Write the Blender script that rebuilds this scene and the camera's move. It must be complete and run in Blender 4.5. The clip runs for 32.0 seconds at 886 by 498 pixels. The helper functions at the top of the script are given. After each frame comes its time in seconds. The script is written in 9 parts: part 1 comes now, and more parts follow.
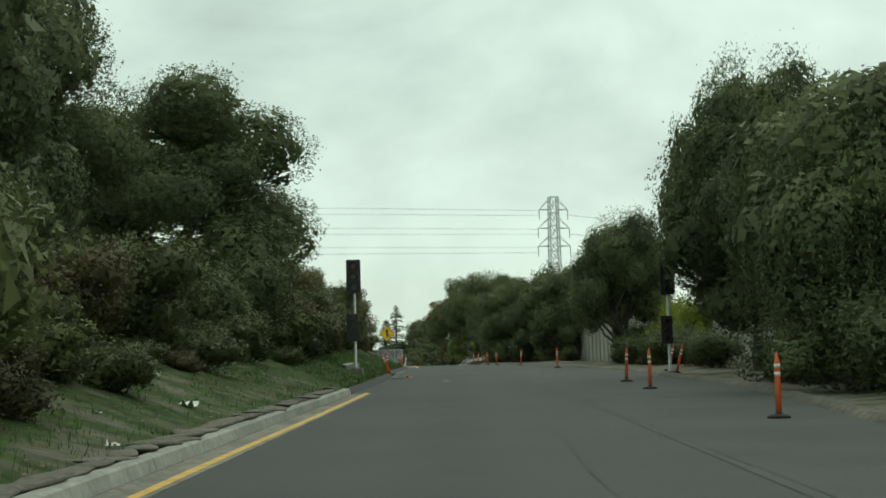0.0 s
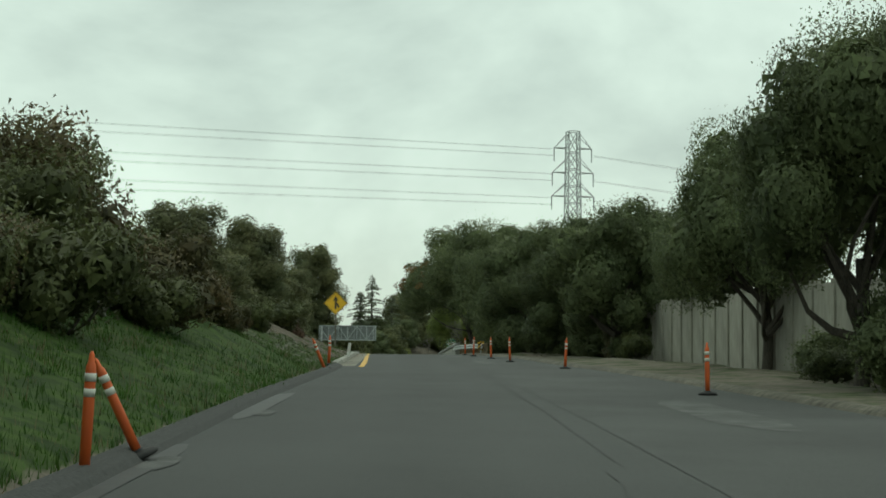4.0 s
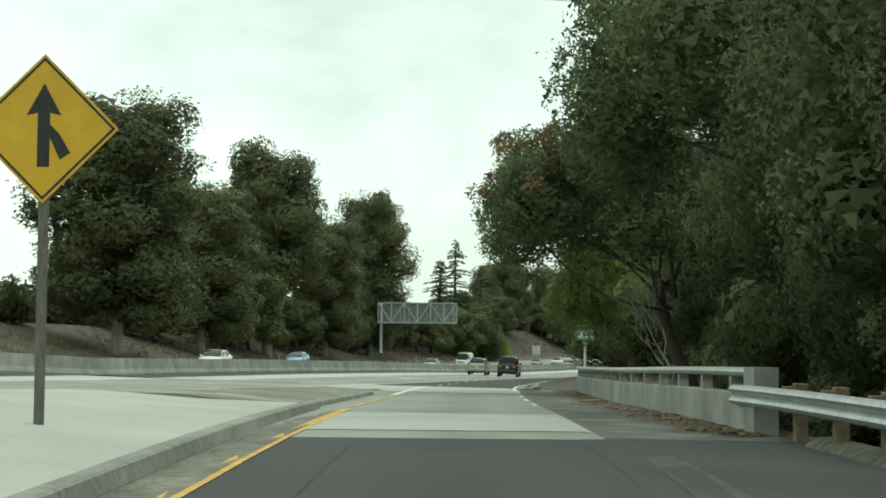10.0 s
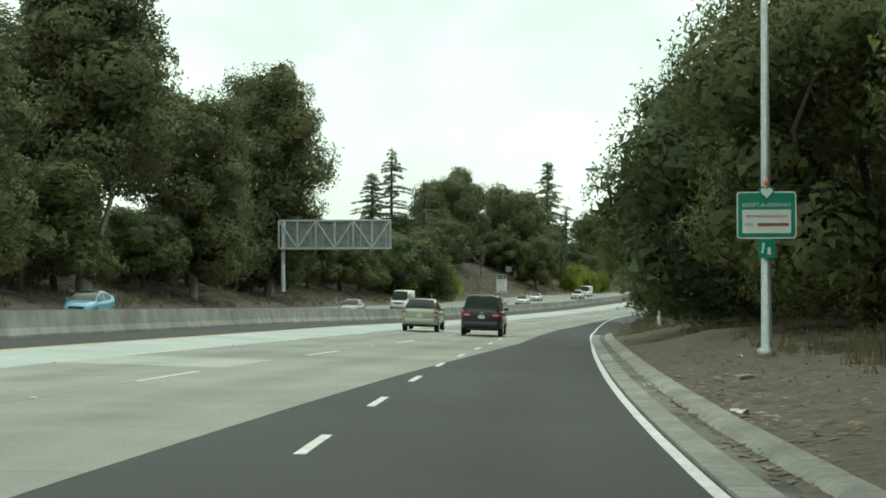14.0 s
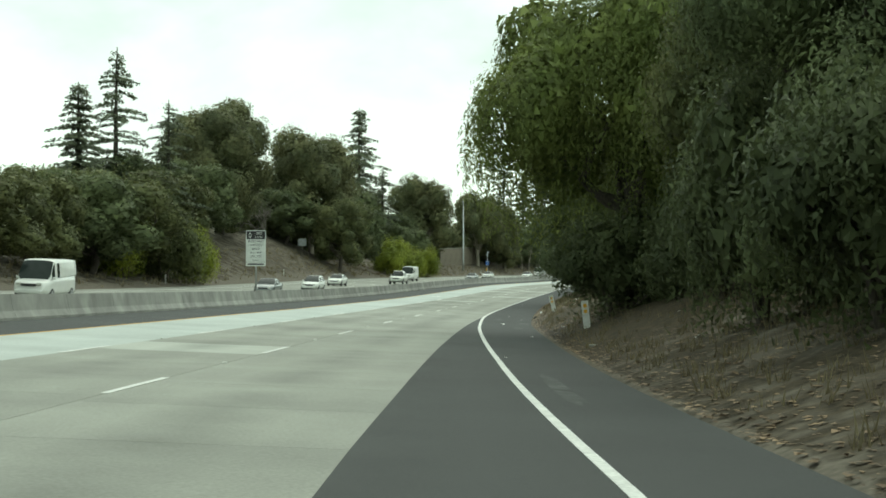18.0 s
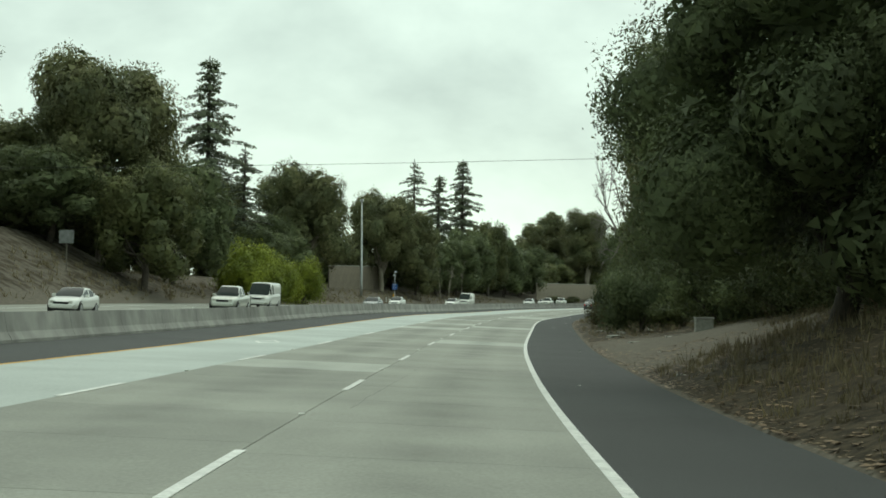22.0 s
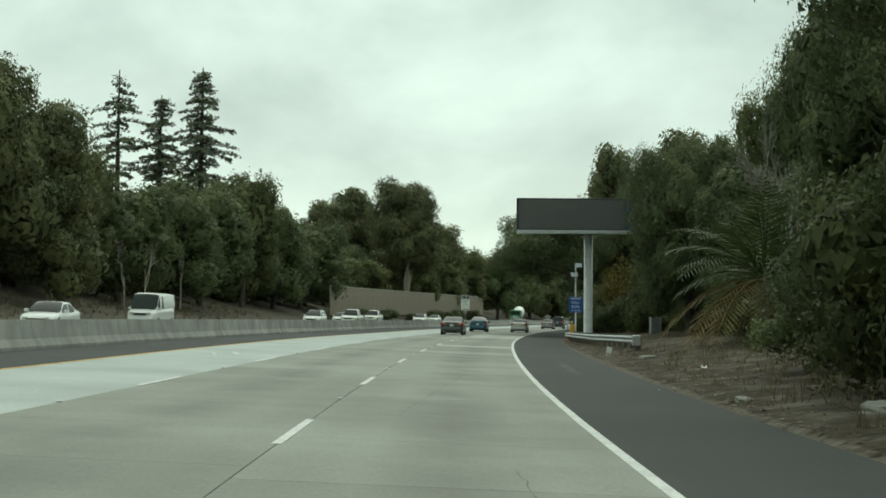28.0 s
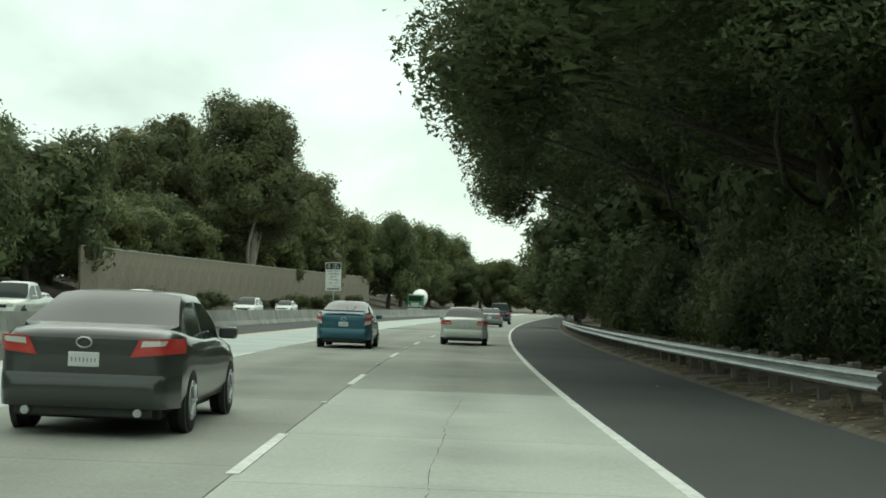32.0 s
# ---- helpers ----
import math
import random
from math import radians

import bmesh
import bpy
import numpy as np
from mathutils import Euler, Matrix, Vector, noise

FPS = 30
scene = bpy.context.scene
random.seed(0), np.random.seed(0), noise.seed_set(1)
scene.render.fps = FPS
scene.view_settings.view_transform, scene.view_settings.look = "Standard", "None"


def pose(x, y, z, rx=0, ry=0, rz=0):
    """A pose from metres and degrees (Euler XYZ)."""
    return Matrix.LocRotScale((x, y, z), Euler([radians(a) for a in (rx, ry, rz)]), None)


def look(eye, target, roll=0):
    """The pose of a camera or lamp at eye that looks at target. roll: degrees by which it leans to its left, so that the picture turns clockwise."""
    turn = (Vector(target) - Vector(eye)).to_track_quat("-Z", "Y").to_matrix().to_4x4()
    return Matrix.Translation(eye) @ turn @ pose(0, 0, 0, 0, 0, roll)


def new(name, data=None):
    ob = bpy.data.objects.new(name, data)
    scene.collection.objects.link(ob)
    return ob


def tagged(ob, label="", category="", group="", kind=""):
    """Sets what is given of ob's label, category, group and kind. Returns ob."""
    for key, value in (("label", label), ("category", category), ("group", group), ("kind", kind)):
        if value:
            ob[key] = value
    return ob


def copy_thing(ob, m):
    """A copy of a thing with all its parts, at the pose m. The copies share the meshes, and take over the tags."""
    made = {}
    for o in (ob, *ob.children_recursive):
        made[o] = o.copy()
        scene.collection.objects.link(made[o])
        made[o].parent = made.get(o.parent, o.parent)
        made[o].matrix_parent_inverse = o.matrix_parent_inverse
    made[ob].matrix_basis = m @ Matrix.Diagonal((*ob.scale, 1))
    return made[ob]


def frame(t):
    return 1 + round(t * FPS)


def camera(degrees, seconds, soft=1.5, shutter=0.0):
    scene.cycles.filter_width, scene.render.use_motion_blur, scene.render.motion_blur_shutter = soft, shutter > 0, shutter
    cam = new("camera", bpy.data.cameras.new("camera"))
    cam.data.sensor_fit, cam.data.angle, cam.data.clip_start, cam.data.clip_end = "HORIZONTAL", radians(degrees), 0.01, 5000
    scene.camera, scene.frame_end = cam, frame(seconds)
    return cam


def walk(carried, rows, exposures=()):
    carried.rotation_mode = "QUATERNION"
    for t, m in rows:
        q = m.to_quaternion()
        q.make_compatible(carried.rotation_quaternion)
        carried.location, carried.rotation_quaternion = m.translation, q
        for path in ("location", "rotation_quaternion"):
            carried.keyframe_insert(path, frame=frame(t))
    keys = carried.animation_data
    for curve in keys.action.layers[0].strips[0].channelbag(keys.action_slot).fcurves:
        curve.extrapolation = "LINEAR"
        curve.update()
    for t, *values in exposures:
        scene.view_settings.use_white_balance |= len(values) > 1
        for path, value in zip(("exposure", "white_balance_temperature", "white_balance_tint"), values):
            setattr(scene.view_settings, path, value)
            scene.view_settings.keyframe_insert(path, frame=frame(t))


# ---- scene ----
import functools

# the car drives up the ramp and along the freeway: seconds, eye x y z, yaw, pitch, roll
cam = camera(32.51, 32.0, 1.7)
ROWS = [
    (0.0, 0.21, 0.03, 1.41, 0.03, 4.90, -1.36),
    (0.5, 0.20, 6.39, 1.57, -0.75, 4.73, -1.22),
    (1.0, 0.24, 12.78, 1.69, -1.35, 4.59, -1.15),
    (1.5, 0.32, 19.21, 1.83, -1.53, 4.46, -1.15),
    (2.0, 0.42, 25.92, 2.00, -1.36, 4.37, -1.10),
    (2.5, 0.51, 32.66, 2.14, -1.30, 4.24, -0.90),
    (3.0, 0.56, 39.81, 2.29, -1.13, 4.18, -0.52),
    (3.5, 0.57, 47.28, 2.51, -0.86, 4.10, 0.03),
    (4.0, 0.60, 54.76, 2.70, -0.51, 4.04, 0.47),
    (4.5, 0.58, 62.23, 2.86, -0.15, 4.01, 1.52),
    (6.5, 0.59, 92.01, 3.40, 1.28, 3.60, 2.09),
    (7.0, 0.47, 99.80, 3.51, 1.61, 3.44, 1.97),
    (7.5, 0.30, 107.74, 3.62, 1.96, 3.34, 2.02),
    (8.0, 0.11, 115.58, 3.74, 2.31, 3.32, 1.94),
    (8.5, -0.08, 123.49, 3.86, 2.57, 3.19, 1.92),
    (9.0, -0.28, 131.57, 3.96, 2.78, 3.23, 1.66),
    (9.5, -0.52, 139.94, 4.08, 2.91, 3.33, 0.83),
    (10.0, -0.72, 148.41, 4.18, 3.00, 3.24, 0.50),
    (10.5, -1.03, 156.63, 4.25, 3.00, 3.23, 0.17),
    (11.0, -1.39, 164.74, 4.26, 2.89, 3.20, -0.68),
    (11.5, -1.70, 173.34, 4.11, 2.80, 2.66, -0.82),
    (12.0, -2.05, 181.97, 3.90, 2.70, 2.25, -0.69),
    (12.5, -2.34, 190.79, 3.71, 2.54, 1.82, -0.47),
    (13.0, -2.62, 199.75, 3.55, 2.29, 1.43, -0.32),
    (13.5, -2.82, 209.06, 3.43, 1.86, 1.06, -0.37),
    (14.0, -2.78, 218.63, 3.23, 0.82, 0.94, -0.17),
    (14.5, -2.48, 228.55, 2.96, -0.80, 0.80, -0.35),
    (15.0, -1.99, 239.01, 2.69, -2.33, 0.77, -0.61),
    (15.5, -1.31, 250.09, 2.44, -3.54, 0.68, -0.40),
    (17.5, 2.28, 296.85, 1.48, -5.84, 0.32, -0.51),
    (18.0, 3.22, 308.26, 1.17, -6.09, 0.51, 0.14),
    (18.5, 4.32, 320.05, 0.84, -6.34, 0.58, 0.15),
    (19.0, 5.56, 332.02, 0.56, -6.55, 0.76, -0.66),
    (19.5, 6.90, 344.06, 0.34, -6.85, 0.86, -1.59),
    (20.0, 8.39, 356.19, 0.12, -7.28, 0.98, -1.34),
    (20.5, 10.03, 368.58, -0.07, -7.81, 1.19, -0.86),
    (21.0, 11.81, 381.25, -0.26, -8.44, 1.42, -0.71),
    (21.5, 13.70, 394.22, -0.45, -9.12, 1.60, -0.12),
    (22.0, 15.82, 407.41, -0.64, -9.77, 1.81, 0.40),
    (22.5, 18.19, 420.75, -0.81, -10.40, 1.97, 0.34),
    (23.0, 20.71, 434.17, -0.96, -11.06, 2.16, 0.31),
    (23.5, 23.34, 447.30, -1.09, -11.72, 2.27, 0.18),
    (24.0, 25.99, 460.14, -1.12, -12.41, 2.34, 0.10),
    (24.5, 28.94, 473.06, -1.15, -13.04, 2.49, 0.01),
    (26.5, 41.64, 525.40, -1.13, -15.76, 2.74, -0.61),
    (27.0, 45.15, 538.67, -1.17, -16.42, 2.62, 0.10),
    (27.5, 48.96, 551.90, -1.24, -17.00, 2.55, 0.46),
    (28.0, 52.85, 564.89, -1.36, -17.58, 2.54, 0.48),
    (28.5, 56.87, 577.83, -1.41, -18.17, 2.44, 0.39),
    (29.0, 61.03, 590.72, -1.42, -18.75, 2.41, 0.61),
    (29.5, 65.34, 603.59, -1.43, -19.27, 2.36, 0.56),
    (30.0, 69.77, 616.23, -1.38, -19.70, 2.32, 0.35),
    (30.5, 74.23, 628.67, -1.37, -20.13, 2.21, 0.13),
    (31.0, 78.76, 641.15, -1.41, -20.66, 2.19, 0.02),
    (31.5, 83.29, 653.28, -1.44, -21.20, 2.18, 0.34),
    (32.0, 87.84, 664.96, -1.52, -21.83, 2.14, 0.48),
]


def aim(x, y, z, yaw, pitch, roll):
    a, b = radians(yaw), radians(pitch)
    return look((x, y, z), (x - math.sin(a) * math.cos(b), y + math.cos(a) * math.cos(b), z + math.sin(b)), roll)


walk(cam, [(r[0], aim(*r[1:])) for r in ROWS], [(0, -0.2), (3, -0.28), (5, -0.25), (8, 0.03), (14, 0.22), (18, 0.28), (20, 0.14), (24, -0.15), (29, -0.16), (32, 0.14)])

# ---- sky, sun and exposure ----
world = bpy.data.worlds.new("overcast_sky")
scene.world = world
world.use_nodes = True
wn, wl = world.node_tree.nodes, world.node_tree.links
wn.clear()
w_out = wn.new("ShaderNodeOutputWorld")
w_sky = wn.new("ShaderNodeTexSky")
w_sky.sky_type, w_sky.sun_disc = "NISHITA", False
w_sky.sun_elevation, w_sky.sun_rotation = radians(48), radians(20)
w_b1 = wn.new("ShaderNodeBackground")
w_b1.inputs["Strength"].default_value = 0.012
wl.new(w_sky.outputs[0], w_b1.inputs["Color"])
w_tc = wn.new("ShaderNodeTexCoord")
w_map = wn.new("ShaderNodeMapping")
w_map.inputs["Scale"].default_value = (1.5, 1.5, 2.5)
w_map.inputs["Location"].default_value = (0.35, 0.1, 0.4)
wl.new(w_tc.outputs["Generated"], w_map.inputs["Vector"])
w_n = wn.new("ShaderNodeTexNoise")
w_n.inputs["Scale"].default_value, w_n.inputs["Detail"].default_value, w_n.inputs["Roughness"].default_value = 2.3, 6.0, 0.52
w_n.inputs["Distortion"].default_value = 0.25
wl.new(w_map.outputs[0], w_n.inputs["Vector"])
w_r = wn.new("ShaderNodeValToRGB")
w_r.color_ramp.elements[0].position, w_r.color_ramp.elements[0].color = 0.33, (0.38, 0.475, 0.408, 1)
w_r.color_ramp.elements[1].position, w_r.color_ramp.elements[1].color = 0.67, (0.79, 0.97, 0.818, 1)
wl.new(w_n.outputs[0], w_r.inputs[0])
w_b2 = wn.new("ShaderNodeBackground")
w_b2.inputs["Strength"].default_value = 1.18
wl.new(w_r.outputs[0], w_b2.inputs["Color"])
w_add = wn.new("ShaderNodeAddShader")
wl.new(w_b1.outputs[0], w_add.inputs[0])
wl.new(w_b2.outputs[0], w_add.inputs[1])
wl.new(w_add.outputs[0], w_out.inputs["Surface"])

sun = new("sun", bpy.data.lights.new("sun", "SUN"))
sun.data.energy, sun.data.angle, sun.data.color = 0.9, radians(70), (1.0, 1.0, 0.88)
sun.matrix_world = look((0, 0, 200), (-40, -110, 0))


# ---- materials ----
def mat(name, col, col2=None, scale=8.0, rough=0.8, metal=0.0, bump=0.0, bump_scale=60.0, big=0.0, big_scale=0.3, island=0.0, obj=0.0, transl=0.0, coat=0.0, spec=0.5, stretch=None):
    """A surface: two colours mixed by noise, large stains, fine relief, and shifts from piece to piece."""
    m = bpy.data.materials.new(name)
    m.use_nodes = True
    n, l = m.node_tree.nodes, m.node_tree.links
    p = n["Principled BSDF"]
    p.inputs["Roughness"].default_value, p.inputs["Metallic"].default_value = rough, metal
    p.inputs["Specular IOR Level"].default_value = spec
    p.inputs["Coat Weight"].default_value = coat
    p.inputs["Base Color"].default_value = (*col, 1)
    tc = n.new("ShaderNodeTexCoord")
    vec = tc.outputs["Object"]
    if stretch:
        mp = n.new("ShaderNodeMapping")
        mp.inputs["Scale"].default_value = stretch
        l.new(vec, mp.inputs["Vector"])
        vec = mp.outputs[0]
    out = None
    if col2:
        a = n.new("ShaderNodeTexNoise")
        a.inputs["Scale"].default_value, a.inputs["Detail"].default_value = scale, 6.0
        l.new(vec, a.inputs["Vector"])
        r = n.new("ShaderNodeValToRGB")
        r.color_ramp.elements[0].position, r.color_ramp.elements[0].color = 0.35, (*col, 1)
        r.color_ramp.elements[1].position, r.color_ramp.elements[1].color = 0.68, (*col2, 1)
        l.new(a.outputs[0], r.inputs[0])
        out = r.outputs[0]
    if big or island or obj:
        hsv = n.new("ShaderNodeHueSaturation")
        hsv.inputs["Color"].default_value = (*col, 1)
        if out:
            l.new(out, hsv.inputs["Color"])
        terms = []
        if big:
            b = n.new("ShaderNodeTexNoise")
            b.inputs["Scale"].default_value, b.inputs["Detail"].default_value = big_scale, 4.0
            l.new(vec, b.inputs["Vector"])
            terms.append((b.outputs[0], big))
        if island:
            g = n.new("ShaderNodeNewGeometry")
            terms.append((g.outputs["Random Per Island"], island))
        if obj:
            o = n.new("ShaderNodeObjectInfo")
            terms.append((o.outputs["Random"], obj))
        val = None
        for src, amount in terms:
            mr = n.new("ShaderNodeMapRange")
            mr.inputs["From Min"].default_value, mr.inputs["From Max"].default_value = (0.3, 0.7) if amount == big and src.node.type == "TEX_NOISE" else (0, 1)
            mr.inputs["To Min"].default_value, mr.inputs["To Max"].default_value = 1 - amount, 1 + amount
            l.new(src, mr.inputs["Value"])
            if val is None:
                val = mr.outputs[0]
            else:
                mu = n.new("ShaderNodeMath")
                mu.operation = "MULTIPLY"
                l.new(val, mu.inputs[0])
                l.new(mr.outputs[0], mu.inputs[1])
                val = mu.outputs[0]
        l.new(val, hsv.inputs["Value"])
        out = hsv.outputs[0]
    if out:
        l.new(out, p.inputs["Base Color"])
    if bump:
        c = n.new("ShaderNodeTexNoise")
        c.inputs["Scale"].default_value, c.inputs["Detail"].default_value = bump_scale, 4.0
        l.new(vec, c.inputs["Vector"])
        bp = n.new("ShaderNodeBump")
        bp.inputs["Strength"].default_value, bp.inputs["Distance"].default_value = bump, 0.03
        l.new(c.outputs[0], bp.inputs["Height"])
        l.new(bp.outputs[0], p.inputs["Normal"])
    if transl:
        t = n.new("ShaderNodeBsdfTranslucent")
        mx = n.new("ShaderNodeMixShader")
        mx.inputs[0].default_value = transl
        if out:
            l.new(out, t.inputs["Color"])
        else:
            t.inputs["Color"].default_value = (*col, 1)
        l.new(p.outputs[0], mx.inputs[1])
        l.new(t.outputs[0], mx.inputs[2])
        l.new(mx.outputs[0], n["Material Output"].inputs["Surface"])
    return m


M_ASPHALT = mat("asphalt", (0.038, 0.041, 0.0405), (0.064, 0.067, 0.066), 45, 0.85, bump=0.25, bump_scale=90, big=0.16, big_scale=0.22)
M_ASPHALT_OLD = mat("worn_asphalt", (0.042, 0.045, 0.044), (0.07, 0.073, 0.071), 38, 0.85, bump=0.3, bump_scale=80, big=0.22, big_scale=0.35)
M_PATCH = mat("road_patch", (0.1, 0.103, 0.1), (0.06, 0.062, 0.06), 3.0, 0.9, bump=0.3, big=0.3, big_scale=1.2)
M_CONCRETE = mat("lane_concrete", (0.27, 0.275, 0.24), (0.34, 0.345, 0.305), 26, 0.85, bump=0.2, bump_scale=70, big=0.16, big_scale=0.25, obj=0.07)
M_CONC_HOV = mat("pale_lane_concrete", (0.42, 0.46, 0.44), (0.52, 0.56, 0.53), 20, 0.8, bump=0.15, bump_scale=70, big=0.12, big_scale=0.3)
M_CONC_NEW = mat("new_slab_concrete", (0.4, 0.415, 0.37), (0.48, 0.495, 0.45), 24, 0.85, bump=0.2, bump_scale=70, big=0.1, big_scale=0.3, obj=0.05)
M_KERB = mat("kerb_concrete", (0.24, 0.24, 0.21), (0.33, 0.33, 0.29), 9, 0.9, bump=0.3, bump_scale=30, big=0.25, big_scale=0.8, obj=0.08)
M_BARRIER = mat("barrier_concrete", (0.25, 0.25, 0.23), (0.36, 0.36, 0.33), 1.2, 0.9, bump=0.25, bump_scale=20, big=0.22, big_scale=0.5, obj=0.04, stretch=(1, 1, 0.8))
M_DIKE = mat("asphalt_dike", (0.03, 0.032, 0.032), (0.055, 0.056, 0.055), 20, 0.9, bump=0.5, bump_scale=25)
M_DIKE_DIRT = mat("dirt_covered_dike", (0.07, 0.064, 0.05), (0.15, 0.138, 0.108), 6, 0.95, bump=0.4, bump_scale=25, big=0.3, big_scale=0.5)
M_WHITE = mat("white_road_paint", (0.62, 0.63, 0.6), (0.8, 0.8, 0.77), 18, 0.7, big=0.14, big_scale=3)
M_YELLOW = mat("yellow_road_paint", (0.58, 0.33, 0.05), (0.7, 0.42, 0.08), 14, 0.7, big=0.2, big_scale=2.5)
M_GALV = mat("galvanised_steel", (0.42, 0.44, 0.44), (0.55, 0.57, 0.57), 12, 0.45, 0.75, big=0.12, big_scale=2)
M_RUST = mat("weathered_post", (0.16, 0.12, 0.075), (0.26, 0.2, 0.13), 10, 0.9, bump=0.4, bump_scale=30)
M_ORANGE = mat("orange_plastic", (0.78, 0.14, 0.03), (0.62, 0.11, 0.03), 6, 0.5, big=0.15, big_scale=3, obj=0.12)
M_BLACKRUB = mat("black_rubber", (0.015, 0.015, 0.015), (0.03, 0.03, 0.03), 10, 0.8, big=0.2, big_scale=4)
M_REFLECT = mat("white_reflective_band", (0.75, 0.74, 0.7), (0.6, 0.58, 0.5), 12, 0.4)
M_WHITEP = mat("white_plastic", (0.72, 0.73, 0.7), (0.62, 0.62, 0.58), 5, 0.5, big=0.1, big_scale=3)
M_BLACK = mat("black_housing", (0.012, 0.013, 0.014), (0.02, 0.021, 0.022), 10, 0.5)
M_SIGNY = mat("yellow_sign_sheet", (0.72, 0.4, 0.01), (0.78, 0.45, 0.015), 4, 0.4, big=0.06, big_scale=2)
M_SIGNBLK = mat("black_sign_film", (0.015, 0.015, 0.017), (0.022, 0.022, 0.024), 8, 0.5)
M_SIGNW = mat("white_sign_sheet", (0.72, 0.74, 0.71), (0.64, 0.66, 0.63), 3, 0.45, big=0.08, big_scale=2)
M_SIGNG = mat("green_sign_sheet", (0.0, 0.2, 0.13), (0.0, 0.24, 0.16), 4, 0.4, big=0.06, big_scale=2)
M_SIGNB = mat("blue_sign_sheet", (0.01, 0.09, 0.36), (0.015, 0.11, 0.42), 4, 0.4, big=0.06, big_scale=2)
M_WOODPOST = mat("grey_timber_post", (0.12, 0.11, 0.09), (0.2, 0.18, 0.15), 7, 0.9, bump=0.3, bump_scale=25, stretch=(3, 3, 0.5))
M_STUCCO = mat("cream_panel_wall", (0.27, 0.257, 0.215), (0.35, 0.335, 0.285), 3, 0.9, bump=0.2, bump_scale=40, big=0.18, big_scale=0.6, obj=0.06, stretch=(1, 1, 0.5))
M_CONC_DIRTY = mat("dirty_gore_concrete", (0.2, 0.192, 0.155), (0.31, 0.302, 0.255), 0.9, 0.9, bump=0.2, bump_scale=40, big=0.3, big_scale=0.3)
M_CONC_STAINED = mat("oil_stained_concrete", (0.1, 0.1, 0.085), (0.2, 0.2, 0.172), 1.1, 0.9, bump=0.2, bump_scale=40, big=0.4, big_scale=0.45)
M_SOUNDWALL = mat("tan_sound_wall", (0.165, 0.14, 0.105), (0.23, 0.198, 0.15), 5, 0.9, bump=0.3, bump_scale=14, big=0.18, big_scale=0.3, stretch=(1, 1, 1.5))
M_ROOF = mat("grey_roof_shingle", (0.12, 0.12, 0.12), (0.2, 0.2, 0.19), 12, 0.9, bump=0.4, bump_scale=20)
M_AWNING = mat("tan_canvas", (0.3, 0.22, 0.12), (0.38, 0.28, 0.16), 6, 0.9)
M_BARK = mat("oak_bark", (0.05, 0.042, 0.034), (0.11, 0.095, 0.075), 9, 0.95, bump=0.6, bump_scale=14, stretch=(3, 3, 0.6))
M_BARK_PALE = mat("pale_eucalyptus_bark", (0.26, 0.23, 0.18), (0.4, 0.36, 0.29), 4, 0.85, bump=0.3, bump_scale=9, big=0.25, big_scale=0.6, stretch=(2, 2, 0.4))
M_BARK_GREY = mat("grey_twig_bark", (0.16, 0.145, 0.125), (0.25, 0.23, 0.2), 8, 0.9, big=0.2, big_scale=1)


def wear(m, marks):
    """Tyre tracks and the oil-stained middle of a lane, laid across it by the attribute lane (0 to 1)."""
    n, l = m.node_tree.nodes, m.node_tree.links
    p = n["Principled BSDF"]
    src = p.inputs["Base Color"].links[0].from_socket
    at = n.new("ShaderNodeAttribute")
    at.attribute_name = "lane"
    rp = n.new("ShaderNodeValToRGB")
    el = rp.color_ramp.elements
    for k, (x, v) in enumerate(marks):
        e = el[k] if k < 2 else el.new(x)
        e.position, e.color = x, (v, v, v, 1)
    l.new(at.outputs["Fac"], rp.inputs[0])
    tc = n.new("ShaderNodeTexCoord")
    nz = n.new("ShaderNodeTexNoise")
    nz.inputs["Scale"].default_value, nz.inputs["Detail"].default_value = 0.45, 5.0
    l.new(tc.outputs["Object"], nz.inputs["Vector"])
    mr = n.new("ShaderNodeMapRange")
    mr.inputs["From Min"].default_value, mr.inputs["From Max"].default_value = 0.3, 0.62
    l.new(nz.outputs[0], mr.inputs["Value"])
    mx = n.new("ShaderNodeMix")
    mx.data_type, mx.blend_type = "RGBA", "MULTIPLY"
    l.new(mr.outputs[0], mx.inputs["Factor"])
    l.new(src, mx.inputs["A"])
    l.new(rp.outputs[0], mx.inputs["B"])
    l.new(mx.outputs["Result"], p.inputs["Base Color"])


LANE_MARKS = ((0.0, 0.98), (1.0, 0.98), (0.12, 0.94), (0.27, 1.0), (0.38, 0.84), (0.5, 0.72), (0.62, 0.84), (0.75, 1.0), (0.9, 0.93))
for worn in (M_CONCRETE, M_CONC_NEW):
    wear(worn, LANE_MARKS)
wear(M_ASPHALT, ((0.0, 0.96), (1.0, 0.95), (0.14, 0.95), (0.26, 1.0), (0.4, 0.84), (0.5, 0.76), (0.6, 0.84), (0.74, 1.0), (0.88, 0.95)))


def lane_attribute(ob, at):
    """Notes on a road mesh how far across the lane each point lies."""
    vals = [at(*station(v.co.x, v.co.y)) for v in ob.data.vertices]
    ob.data.attributes.new("lane", "FLOAT", "POINT").data.foreach_set("value", np.asarray(vals, dtype=np.float32))


def leaf(name, c1, c2, amount=0.3, transl=0.22, obj=0.12):
    return mat(name, c1, c2, 0.5, 0.55, island=amount, obj=obj, transl=transl, big=0.28, big_scale=0.35, spec=0.28)


